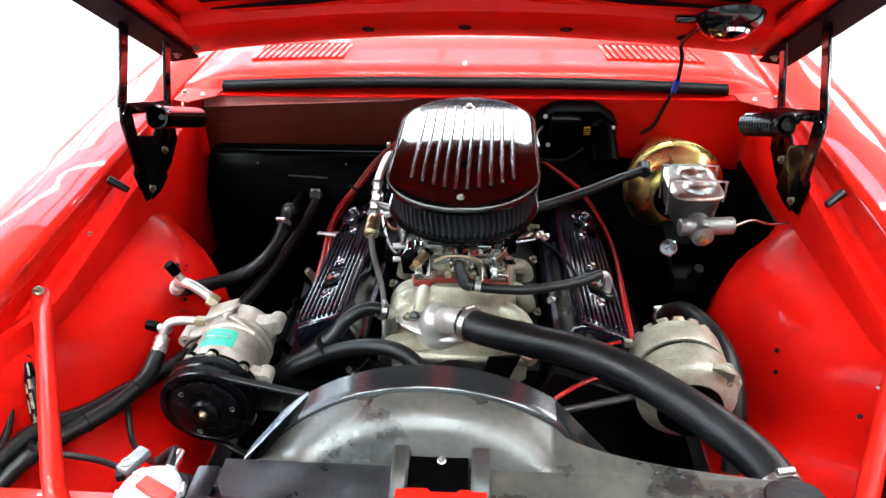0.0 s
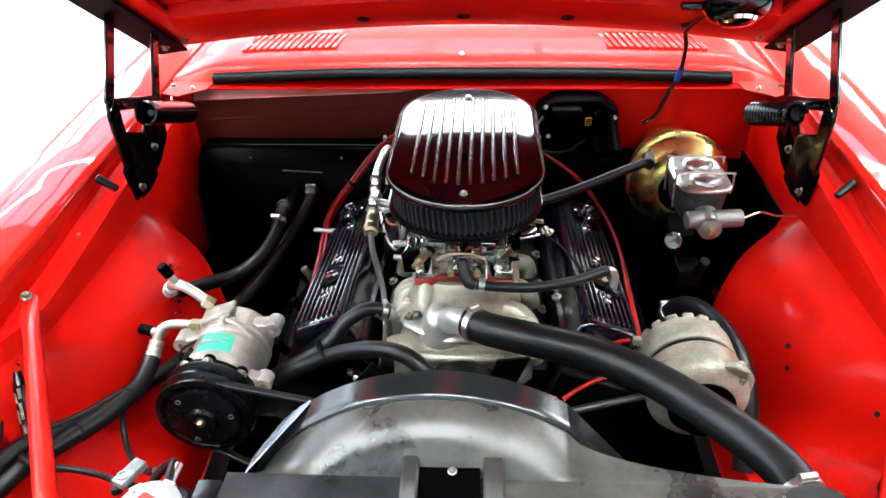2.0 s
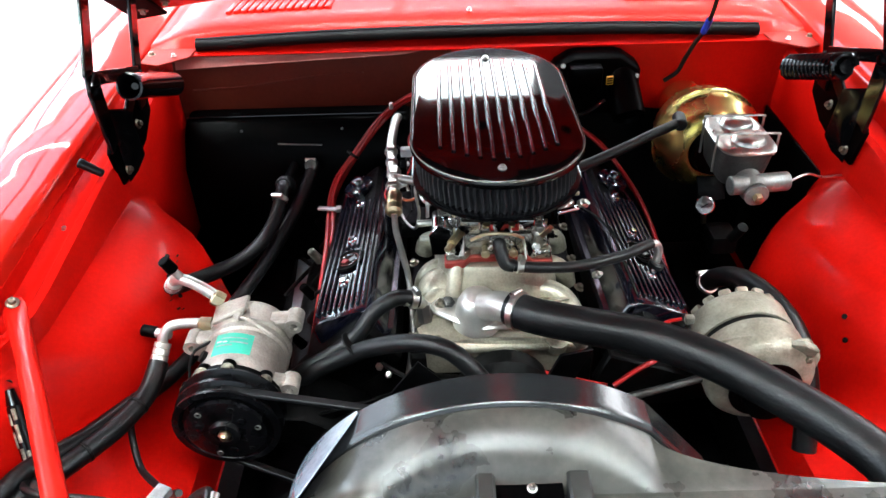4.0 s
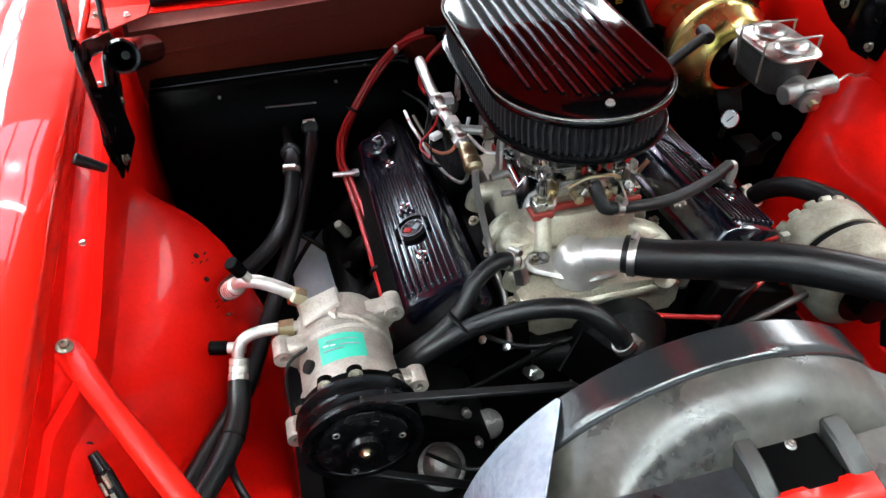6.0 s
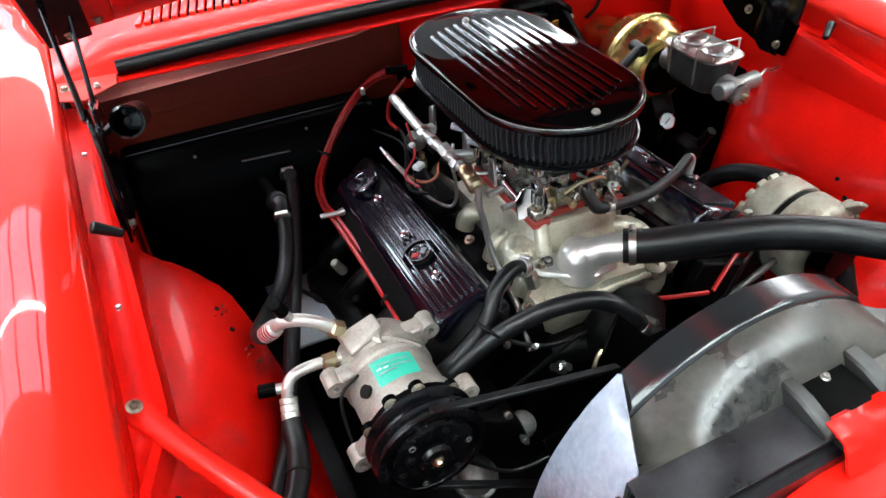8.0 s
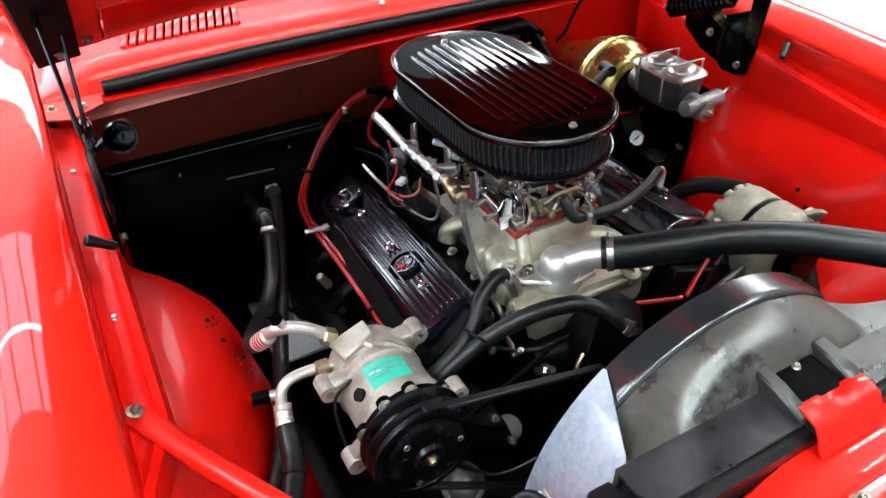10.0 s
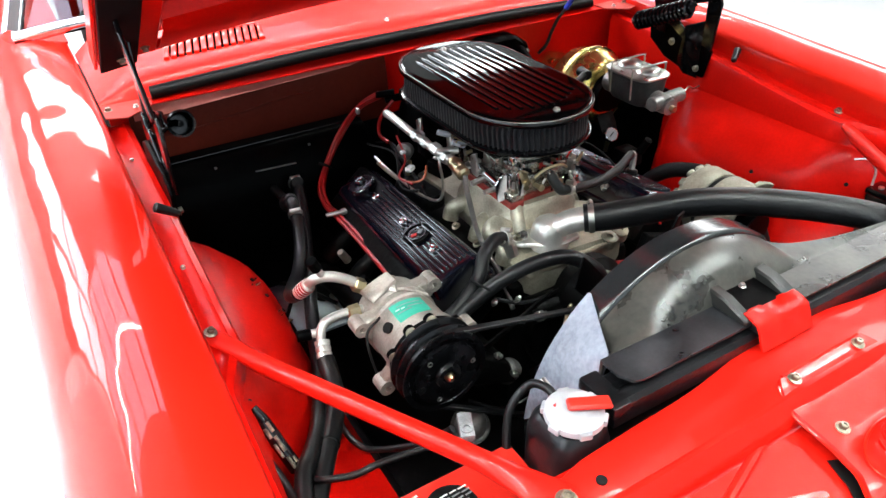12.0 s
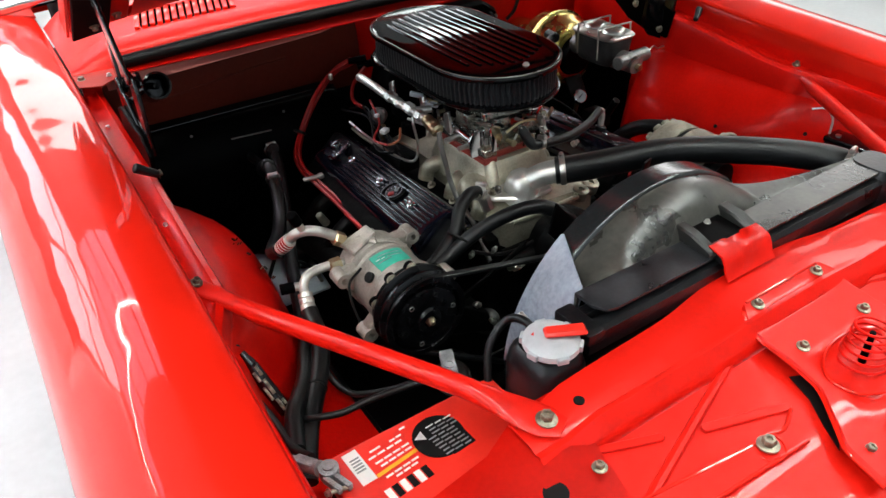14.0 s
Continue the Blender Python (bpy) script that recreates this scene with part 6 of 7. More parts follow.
# drive belt
bel = thing("drive_belt", (-0.2, 0.85, 0.7), "black rubber v-belt between the pulleys", "belt")
part("belt", merge(
    prism([(-0.385, 0.843, 0.8350), (-0.385, 0.831, 0.8350), (0.01, 0.831, 0.738), (0.01, 0.843, 0.738)], (0.001, 0, 0.007), 0.0015),
    prism([(-0.43, 0.843, 0.715), (-0.43, 0.831, 0.715), (-0.03, 0.831, 0.44), (-0.03, 0.843, 0.44)], (0.004, 0, 0.006), 0.0015),
    sheet([[(CX + 0.066 * math.cos(a), y, CZ + 0.066 * math.sin(a)) for a in np.linspace(radians(86), radians(235), 24)] for y in (0.831, 0.843)], 0.005)), RUBBER, bel)

# ---- alternator ----
alt = thing("alternator", (0.36, 0.93, 0.72), "silver alternator with vented end housings", "alternator")
AX, AZ = 0.374, 0.746
part("rear_case", lathe((AX, 1.040, AZ), (0, -1, 0), [(0.03, -0.002), (0.056, 0), (0.066, 0.004), (0.077, 0.016), (0.079, 0.022), (0.079, 0.060), (0.076, 0.064)], 48), ALT, alt)
part("stator", lathe((AX, 0.976, AZ), (0, -1, 0), [(0.072, 0), (0.072, 0.014)], 40), INK, alt, "dark stator gap")
part("front_case", lathe((AX, 0.964, AZ), (0, -1, 0), [(0.076, 0), (0.0795, 0.003), (0.0795, 0.044), (0.078, 0.052), (0.072, 0.060), (0.055, 0.066), (0.025, 0.068)], 48), ALT, alt)
for k in range(9):
    a = math.radians(4 + 21.5 * k)
    c = Vector((AX + 0.0658 * math.cos(a), 1.028, AZ + 0.0658 * math.sin(a)))
    part("cooling_fin", box(c, (0.012, 0.026, 0.0185), 0.004, Matrix.Rotation(-a, 3, "Y") @ rotz(-26)), ALT, alt)
part("casting_rib", tube([(AX - 0.062, 0.940, AZ + 0.052), (AX - 0.02, 0.926, AZ + 0.074), (AX + 0.030, 0.920, AZ + 0.072)], 0.0035, 8), ALT, alt)
part("mounting_ear", prism([(AX + 0.02, 0.93, AZ + 0.066), (AX + 0.040, 0.905, AZ + 0.085), (AX + 0.058, 0.905, AZ + 0.078), (AX + 0.066, 0.93, AZ + 0.030)], (0, -0.016, 0), 0.003), ALT, alt)
part("front_bracket", prism([(AX - 0.048, 0.927, AZ + 0.046), (AX + 0.030, 0.927, AZ + 0.068), (AX + 0.058, 0.927, AZ + 0.074), (AX + 0.082, 0.927, AZ + 0.040), (AX + 0.074, 0.927, AZ - 0.050), (AX - 0.030, 0.927, AZ - 0.062)], (0, -0.012, -0.003), 0.004), ALT, alt, "cast front bracket")
bolt(alt, (AX + 0.055, 0.908, AZ + 0.048), (0, -1, 0.1), BOLT)
part("pulley", lathe((AX, 0.888, AZ), (0, -1, 0), [(0.02, 0), (0.036, 0.0), (0.036, 0.004), (0.026, 0.012), (0.036, 0.020), (0.02, 0.022)], 28), SATIN, alt)
part("fan", lathe((AX, 0.893, AZ), (0, -1, 0), [(0.03, 0), (0.052, 0.0), (0.052, 0.003), (0.03, 0.003)], 28), SATIN, alt)
part("connector", box((AX - 0.086, 1.0, AZ + 0.043), (0.014, 0.011, 0.013), 0.002), ALU_D, alt, "dull wiring connector")
part("lead", tube([(AX - 0.098, 1.0, AZ + 0.045), (AX - 0.125, 1.0, AZ + 0.035), (AX - 0.16, 0.98, AZ + 0.01)], 0.003, 8), WIRE, alt, "red lead")
part("bracket", prism([(0.16, 0.955, 0.76), (0.30, 0.955, 0.71), (0.33, 0.955, 0.66), (0.20, 0.955, 0.64), (0.14, 0.955, 0.70)], (0, 0.02, 0), 0.003), DARK, alt)
hose("thick black hose arching over the alternator", [(0.398, 1.215, 0.675), (0.408, 1.19, 0.715), (0.424, 1.14, 0.752), (0.446, 1.06, 0.768), (0.462, 0.99, 0.750), (0.466, 0.93, 0.695), (0.46, 0.88, 0.62)], 0.0175, (0,))
hose("red power lead below the manifold", [(0.035, 0.968, 0.728), (0.07, 0.945, 0.735), (0.12, 0.935, 0.728), (0.155, 0.93, 0.722)], 0.0038, (), WIRE, "wire")
hose("red power lead towards the alternator", [(0.165, 0.93, 0.722), (0.20, 0.945, 0.738), (0.245, 0.965, 0.745)], 0.0042, (), WIRE, "wire")

# ---- brake booster and master cylinder ----
bo = thing("brake_booster", (0.435, 1.5, 0.77), "gold cadmium plated brake booster", "brake booster")
BX, BZ = 0.450, 0.838
part("front_shell", lathe((BX, 1.490, BZ), (0, -1, 0), [(0.103, 0), (0.103, 0.010), (0.097, 0.015), (0.096, 0.020), (0.092, 0.024), (0.089, 0.042), (0.080, 0.056), (0.062, 0.066), (0.050, 0.068)], 56), GOLD, bo)
part("mount_flange", lathe((BX, 1.428, BZ + 0.006), (0, -1, 0), [(0.052, 0), (0.052, 0.006), (0.046, 0.010), (0.044, 0.024), (0, 0.024)], 32), SATIN, bo, "black mounting flange")
part("rear_shell", lathe((BX, 1.492, BZ), (0, 1, 0), [(0.105, 0), (0.105, 0.006), (0.099, 0.012), (0.092, 0.05), (0.06, 0.08), (0.05, 0.17)], 56), GOLD, bo)
part("rolled_rim", lathe((BX, 1.480, BZ), (0, 1, 0), [(0.102, 0), (0.1075, 0.003), (0.1075, 0.013), (0.102, 0.016)], 56), GOLD, bo)
part("pressed_ridge", lathe((BX, 1.463, BZ), (0, -1, 0), [(0.085, 0), (0.0905, 0.004), (0.0890, 0.010), (0.083, 0.012)], 56), GOLD, bo)
part("check_valve", merge(cyl((0.372, 1.440, 0.912), (0.366, 1.402, 0.912), 0.0125, seg=16, bev=0.002)), RUBBER, bo, "black rubber check valve")
part("lower_bracket", prism([(BX - 0.02, 1.40, BZ - 0.10), (BX + 0.035, 1.40, BZ - 0.095), (BX + 0.03, 1.42, BZ - 0.05), (BX - 0.025, 1.42, BZ - 0.05)], (0, 0.006, 0), 0.002), DARK, bo)
mc = thing("master_cylinder", (0.455, 1.28, 0.86), "grey cast master cylinder with bail-clamped lid", "master cylinder")
part("reservoir", loft([[(0.438 + sx_ * k, 1.312 + sy_ * k2, z) for sx_, sy_ in [(0.046 * math.copysign(abs(math.cos(a)) ** 0.45, math.cos(a)), 0.068 * math.copysign(abs(math.sin(a)) ** 0.45, math.sin(a))) for a in np.linspace(0, 2 * math.pi, 37)[:-1]]] for k, k2, z in ((0.75, 0.8, 0.868), (0.86, 0.88, 0.876), (0.95, 0.95, 0.905), (1.0, 0.98, 0.927), (1.03, 1.0, 0.929), (1.03, 1.0, 0.934))], True, True), IRON, mc, "dark cast iron reservoir")
part("bore", merge(lathe((0.442, 1.405, 0.884), (0, -1, 0), [(0.026, 0), (0.026, 0.15), (0.023, 0.156), (0.023, 0.190), (0.018, 0.196), (0.012, 0.196)], 26), cyl((0.402, 1.222, 0.889), (0.503, 1.228, 0.892), 0.0165, seg=20, bev=0.002), lathe((0.442, 1.205, 0.882), (0, -1, -0.1), [(0.020, 0), (0.020, 0.006), (0.012, 0.008)], 20)), STEEL, mc)
part("port_nut", lathe((0.442, 1.198, 0.881), (0, -1, -0.1), [(0.0085, 0), (0.0085, 0.012), (0.004, 0.013)], 6), BRASS, mc)
lid_mc = part("lid", loft([[(0.438 + 0.049 * k * math.copysign(abs(math.cos(a)) ** 0.45, math.cos(a)), 1.312 + 0.070 * k * math.copysign(abs(math.sin(a)) ** 0.45, math.sin(a)), z) for a in np.linspace(0, 2 * math.pi, 37)[:-1]] for k, z in ((1.0, 0.934), (1.03, 0.936), (1.03, 0.939), (0.97, 0.942), (0.80, 0.943))], True, True), ZINC, mc, "zinc plated lid")
for y in (1.282, 1.344):
    part("dome", lathe((0.443, y, 0.942), (0, 0, 1), [(0.030, 0), (0.028, 0.006), (0.023, 0.010), (0.0, 0.012)], 24), ZINC, lid_mc)
for y in (1.278, 1.347):
    part("bail", tube([(0.390, y, 0.885), (0.388, y, 0.925), (0.388, y, 0.954), (0.394, y, 0.958), (0.485, y, 0.957), (0.492, y, 0.952), (0.493, y, 0.93), (0.491, y, 0.915)], 0.0021, 8, 6), ZINC, mc, "steel wire bail")
hose("thin braided steel brake line", [(0.508, 1.228, 0.892), (0.54, 1.24, 0.897), (0.58, 1.26, 0.878), (0.625, 1.28, 0.868)], 0.0022, (), ZINC, "brake line")
pg = thing("pressure_gauge", (0.431, 1.365, 0.756), "small round white-faced pressure gauge", "gauge")
pd = Vector((-0.15, -0.8, 0.55)).normalized()
gp = Vector((0.431, 1.366, 0.754))
part("case", lathe(gp - pd * 0.014, pd, [(0.015, 0), (0.0185, 0.002), (0.0185, 0.015), (0.0165, 0.016), (0.0165, 0.0145)], 28), CHROME, pg)
part("dial", lathe(gp - pd * 0.002, pd, [(0.0165, 0), (0.0165, 0.002), (0, 0.002)], 28), DIAL, pg, "white dial")
part("needle", box(gp + pd * 0.0012, (0.016, 0.0015, 0.0008), 0, pd.to_track_quat("Z", "Y").to_matrix() @ rotz(35)), INK, pg)
part("stem", cyl(gp - pd * 0.012, gp - pd * 0.012 + Vector((0.02, 0.03, -0.06)), 0.006), BRASS, pg)
pv = thing("proportioning_valve", (0.455, 1.33, 0.66), "black valve block and loom below the booster", "valve")
part("body", merge(box((0.46, 1.33, 0.70), (0.05, 0.06, 0.04), 0.006), cyl((0.47, 1.30, 0.72), (0.475, 1.28, 0.76), 0.01)), DARK, pv)

# ---- wiper motor on the firewall ----
wm = thing("wiper_motor", (0.25, 1.60, 0.88), "black wiper motor on the red firewall", "wiper motor")
part("cover", prism([(0.15, 1.655, 0.842), (0.29, 1.655, 0.842), (0.335, 1.655, 0.88), (0.335, 1.655, 0.945), (0.29, 1.655, 0.975), (0.19, 1.655, 0.975), (0.15, 1.655, 0.95)], (0, -0.055, 0), 0.008), SATIN, wm)
part("motor", lathe((0.300, 1.60, 0.905), (0.10, -0.75, -0.62), [(0.034, -0.04), (0.034, 0.070), (0.030, 0.062), (0.01, 0.064)], 24), SATIN, wm)
part("gearbox", box((0.215, 1.59, 0.935), (0.07, 0.04, 0.05), 0.008), SATIN, wm)
for x, z in ((0.17, 0.955), (0.325, 0.93), (0.18, 0.885)):
    bolt(wm, (x, 1.598, z), (0, -1, 0.2), BOLT_SMALL)
part("lead", tube([(0.165, 1.60, 0.93), (0.15, 1.57, 0.92), (0.155, 1.53, 0.91)], 0.003, 8), ZINC, wm)
hose("thin black vacuum hose on the firewall", [(0.14, 1.50, 0.90), (0.16, 1.54, 0.875), (0.215, 1.56, 0.865), (0.26, 1.58, 0.885)], 0.004, (), RUBBER)

# ---- fan shroud ----
sh = thing("fan_shroud", (0.0, 0.66, 0.55), "aged black plastic fan shroud", "fan shroud")
SX, SZ, SR, SY = -0.022, 0.680, 0.275, 0.742
XL, XR, ZT = -0.268, 0.425, 0.893
angs = sorted(set([math.atan2(ZT - SZ, XL - SX), math.atan2(ZT - SZ, XR - SX)] + list(np.linspace(radians(-35), radians(215), 150))))


def rect_pt(a):
    c, s = math.cos(a), math.sin(a)
    k = min([(XR - SX) / c if c > 1e-6 else 9, (XL - SX) / c if c < -1e-6 else 9, (ZT - SZ) / s if s > 1e-6 else 9, 0.19 / -s if s < -1e-6 else 9])
    return (SX + k * c, SZ + k * s)


def arc_pt(a, r):
    return (SX + r * math.cos(a), SZ + r * math.sin(a))


plate, dome, band, plate_r = [], [], [], []
for a in angs:
    rx, rz = rect_pt(a)
    ar = max(a, radians(54)) if rz > ZT - 1e-5 else a
    ax, az = arc_pt(ar, SR)
    bx, bz = arc_pt(ar, SR - 0.006)
    if rz > ZT - 1e-5:
        c = max(0.0, XL + 0.022 - rx)
        yf = 0.594 - math.sqrt(max(0.0, 0.022 ** 2 - c * c))
        (plate if rx < 0.05 else plate_r).append([(rx, yf, rz), (rx, (yf + 0.628) / 2, rz), (rx, 0.628, rz)])
    row = []
    for v in np.linspace(0, 1, 13):
        e = 1 - (1 - v) ** 1.7
        row.append((rx + (bx - rx) * e, 0.628 + 0.070 * (0.35 * v + 0.65 * v * v), rz + (bz - rz) * e))
    dome.append(row)
    band.append([(bx, 0.698, bz), (ax * 0.6 + bx * 0.4, 0.699, az * 0.6 + bz * 0.4), (ax, 0.703, az), (ax, 0.712, az), (ax, SY, az)])
part("plate", sheet(plate, 0.004), SHROUD, sh, "scuffed black plastic plate", smooth=35)
# Right half: paler dusty material also stands in for a glossy reflection.
part("plate", sheet([plate[0]] + plate_r[::-1] if plate[0][0][0] > plate[-1][0][0] else plate_r + [plate[0]], 0.004), DUSTY, sh, "dusty plastic plate with glossy reflection in its colour", smooth=35)
part("dome", sheet(dome, 0.004), DUSTY, sh, "dusty grey plastic cowl", smooth=50)
part("ring", sheet(band, 0.004), RINGP, sh, "dark plastic ring", smooth=50)
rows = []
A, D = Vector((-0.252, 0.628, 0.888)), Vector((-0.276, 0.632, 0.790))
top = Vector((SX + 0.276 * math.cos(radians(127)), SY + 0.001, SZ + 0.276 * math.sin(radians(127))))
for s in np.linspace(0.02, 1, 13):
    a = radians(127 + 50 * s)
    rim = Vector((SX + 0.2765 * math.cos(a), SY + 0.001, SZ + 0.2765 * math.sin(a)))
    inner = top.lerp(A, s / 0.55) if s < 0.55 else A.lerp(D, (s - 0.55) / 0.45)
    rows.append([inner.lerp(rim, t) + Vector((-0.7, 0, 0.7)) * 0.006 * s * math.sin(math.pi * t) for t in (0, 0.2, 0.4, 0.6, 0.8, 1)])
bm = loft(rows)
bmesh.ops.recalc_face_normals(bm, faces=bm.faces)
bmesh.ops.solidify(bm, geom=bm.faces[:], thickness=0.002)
# The window's sheen on this side is put into its colour.
part("side_flap", bm, FLAP, sh, "plastic side with bluish window sheen in its colour", smooth=50)
# centre channel where the mount sits
CHANNEL = mat("grey_dusty_plastic", (0.020, 0.0195, 0.018), 0.36, 0, 0.3, 12, 120, 0.01, spec=0.45)
part("channel_wall", prism([(-0.060, 0.572, 0.892), (-0.060, 0.648, 0.892), (-0.060, 0.642, 0.918), (-0.060, 0.612, 0.915), (-0.060, 0.572, 0.902)], (0.020, 0, 0), 0.003), CHANNEL, sh)
part("channel_wall", prism([(0.034, 0.572, 0.892), (0.034, 0.648, 0.892), (0.034, 0.642, 0.918), (0.034, 0.612, 0.915), (0.034, 0.572, 0.902)], (0.024, 0, 0), 0.003), CHANNEL, sh)
part("channel_floor", prism([(-0.046, 0.570, 0.899), (0.03, 0.570, 0.899), (0.03, 0.646, 0.904), (-0.046, 0.646, 0.904)], (0, 0, 0.003), 0.001), SATIN, sh)
bolt(sh, (-0.002, 0.628, 0.905), (0, -0.05, 1), BOLT_SMALL)

# ---- radiator ----
ra = thing("radiator", (0.02, 0.57, 0.42), "black crossflow radiator with end tanks", "radiator")
part("top_rail", loft([[(x, y, z) for y, z in ((0.560, 0.845), (0.560, 0.876), (0.566, 0.882), (0.580, 0.882), (0.584, 0.872), (0.592, 0.872), (0.596, 0.880), (0.612, 0.880), (0.618, 0.874), (0.618, 0.845))] for x in (-0.30, 0.40)], True, True), TANK, ra)
part("fin_core", box((0.03, 0.590, 0.645), (0.66, 0.045, 0.40), 0.002), DARK, ra)
part("end_tank", loft([[(-0.346 + w * math.copysign(abs(math.cos(a)) ** 0.6, math.cos(a)), 0.592 + 0.046 * k * math.copysign(abs(math.sin(a)) ** 0.6, math.sin(a)), z) for a in np.linspace(0, 2 * math.pi, 29)[:-1]] for w, k, z in ((0.044, 1, 0.44), (0.046, 1, 0.80), (0.045, 1, 0.838), (0.040, 0.92, 0.856), (0.032, 0.75, 0.865))], True, True), TANK, ra, "rounded black end tank")
part("end_tank", loft([[(0.405 + w * math.copysign(abs(math.cos(a)) ** 0.6, math.cos(a)), 0.592 + 0.042 * k * math.copysign(abs(math.sin(a)) ** 0.6, math.sin(a)), z) for a in np.linspace(0, 2 * math.pi, 29)[:-1]] for w, k, z in ((0.04, 1, 0.44), (0.042, 1, 0.86), (0.040, 1, 0.884), (0.034, 0.9, 0.895))], True, True), TANK, ra, "rounded black end tank")
part("inlet", cyl((0.405, 0.610, 0.866), (0.405, 0.655, 0.867), 0.021), TANK, ra)
part("filler_neck", lathe((-0.348, 0.585, 0.855), (0, 0, 1), [(0.026, 0), (0.024, 0.012), (0.030, 0.014), (0.030, 0.018)], 26), TANK, ra)
part("overflow_hose", tube([(-0.345, 0.615, 0.868), (-0.345, 0.640, 0.873), (-0.355, 0.665, 0.862), (-0.385, 0.665, 0.83), (-0.405, 0.64, 0.78), (-0.41, 0.62, 0.70)], 0.006, 10), RUBBER, ra, "thin black overflow hose")
part("overflow_nipple", cyl((-0.345, 0.605, 0.868), (-0.340, 0.655, 0.872), 0.005, seg=10), ZINC, ra)
part("tank_bracket", box((-0.290, 0.592, 0.872), (0.03, 0.07, 0.02), 0.004), TANK, ra)
cp = Vector((-0.348, 0.582, 0.874))
cd = Vector((0, -0.02, 1)).normalized()
crown = part("radiator_cap", lathe(cp, cd, [(0.030, 0), (0.036, 0.001), (0.038, 0.004), (0.037, 0.011), (0.032, 0.015), (0.022, 0.018), (0.0, 0.0185)], 40), CAPW, ra, "white pressure cap with a red release lever")
for k in range(6):
    a = math.radians(60 * k + 12)
    part("grip_tab", box(cp + Vector((0.037 * math.cos(a), 0.037 * math.sin(a), 0.006)), (0.008, 0.016, 0.010), 0.002, rotz(math.degrees(a))), CAPW, crown)
part("lever", prism([cp + Vector(v) for v in ((-0.014, -0.004, 0.0185), (-0.005, 0.013, 0.0185), (0.043, -0.012, 0.0195), (0.034, -0.031, 0.0195))], (0, 0, 0.008), 0.003), REDPL, crown, "red release lever")
part("printed_bar", box(cp + Vector((-0.010, 0.016, 0.0175)), (0.022, 0.004, 0.001), 0.0003, rotz(10)), REDPL, crown)
part("printed_bar", box(cp + Vector((-0.002, -0.022, 0.0160)), (0.020, 0.003, 0.001), 0.0003, rotz(-5) @ rotx(20)), GREY, crown)

rb = thing("radiator_mount", (0.01, 0.56, 0.88), "red radiator mount bracket over a rubber pad", "bracket")
secs = []
for x, e in ((-0.052, 0), (-0.045, 1), (-0.016, 1), (-0.012, 1.0), (0.018, 1.0), (0.022, 1), (0.046, 1), (0.053, 0)):
    dip = 0.003 if -0.014 < x < 0.02 else 0.0
    secs.append([(x, y, z - dip * (1 if z > 0.87 else 0)) for y, z in ((0.540, 0.868), (0.545, 0.874), (0.551, 0.890), (0.558, 0.901), (0.570, 0.905), (0.583, 0.907), (0.589, 0.903))])
part("strap", sheet(secs, 0.003), RED_SUP, rb)
part("pad", box((0.005, 0.582, 0.888), (0.10, 0.05, 0.014), 0.004), RUBBER, rb, "black rubber pad")

# ---- battery ----
ba = thing("battery", (-0.53, 0.56, 0.60), "red-topped battery with printed labels", "battery")
part("case", box((-0.525, 0.565, 0.67), (0.255, 0.165, 0.20), 0.012), SATIN, ba)
part("top", box((-0.525, 0.565, 0.779), (0.262, 0.172, 0.028), 0.008), REDPL, ba, "red plastic top")
zt = 0.7934


def decal(c, s, material, ang=-31.0, z=zt, label=""):
    return part("printed_bar" if max(s) < 0.05 else "label", box((c[0], c[1], z), (s[0], s[1], 0.0008), 0, rotz(ang)), material, ba, label)


part("warning_label", lathe((-0.513, 0.600, zt), (0, 0, 1), [(0.034, 0), (0.034, 0.0007), (0, 0.0007)], 30), INK, ba, "black warning label with white print")
decal((-0.497, 0.588), (0.034, 0.044), INK, 4)
for k in range(9):
    for j in range(3):
        decal((-0.5245 + 0.0135 * j + 0.0012 * k + (0.010 if k < 3 else 0), 0.620 - 0.0062 * k), ((0.0115, 0.0095, 0.0120)[(j + k) % 3], 0.0019), GREY if k else WHITE, 4, zt + 0.0008)
part("recycle_mark", lathe((-0.533, 0.611, zt + 0.0008), (0, 0, 1), [(0.009, 0), (0.009, 0.0005), (0.005, 0.0005), (0.005, 0)], 3), WHITE, ba)
decal((-0.619, 0.615), (0.020, 0.054), WHITE, 3, label="white barcode sticker")
for k in range(5):
    decal((-0.619, 0.628 - 0.005 * k), (0.013, 0.002), GREY, 3, zt + 0.0008)
decal((-0.577, 0.594), (0.060, 0.005), YELLOW, 7)
for x, y, l in ((-0.590, 0.628, 0.018), (-0.592, 0.619, 0.026), (-0.560, 0.629, 0.020), (-0.566, 0.621, 0.024), (-0.575, 0.610, 0.052), (-0.573, 0.603, 0.048), (-0.575, 0.585, 0.050), (-0.572, 0.579, 0.034), (-0.545, 0.638, 0.010)):
    n = max(1, round(l / 0.013))
    for j in range(n):
        decal((x + (j - (n - 1) / 2) * l / n, y + 0.0012 * (j - (n - 1) / 2)), (l / n - 0.0022, 0.0026), WHITE, 5)
for k in range(6):
    decal((-0.606 + 0.0105 * k, 0.5585 + 0.0008 * k), (0.0085, 0.018), WHITE if k % 2 == 0 else INK, 4)
tm = thing("battery_terminal", (-0.655, 0.60, 0.80), "grey lead battery clamp with bolt", "terminal")
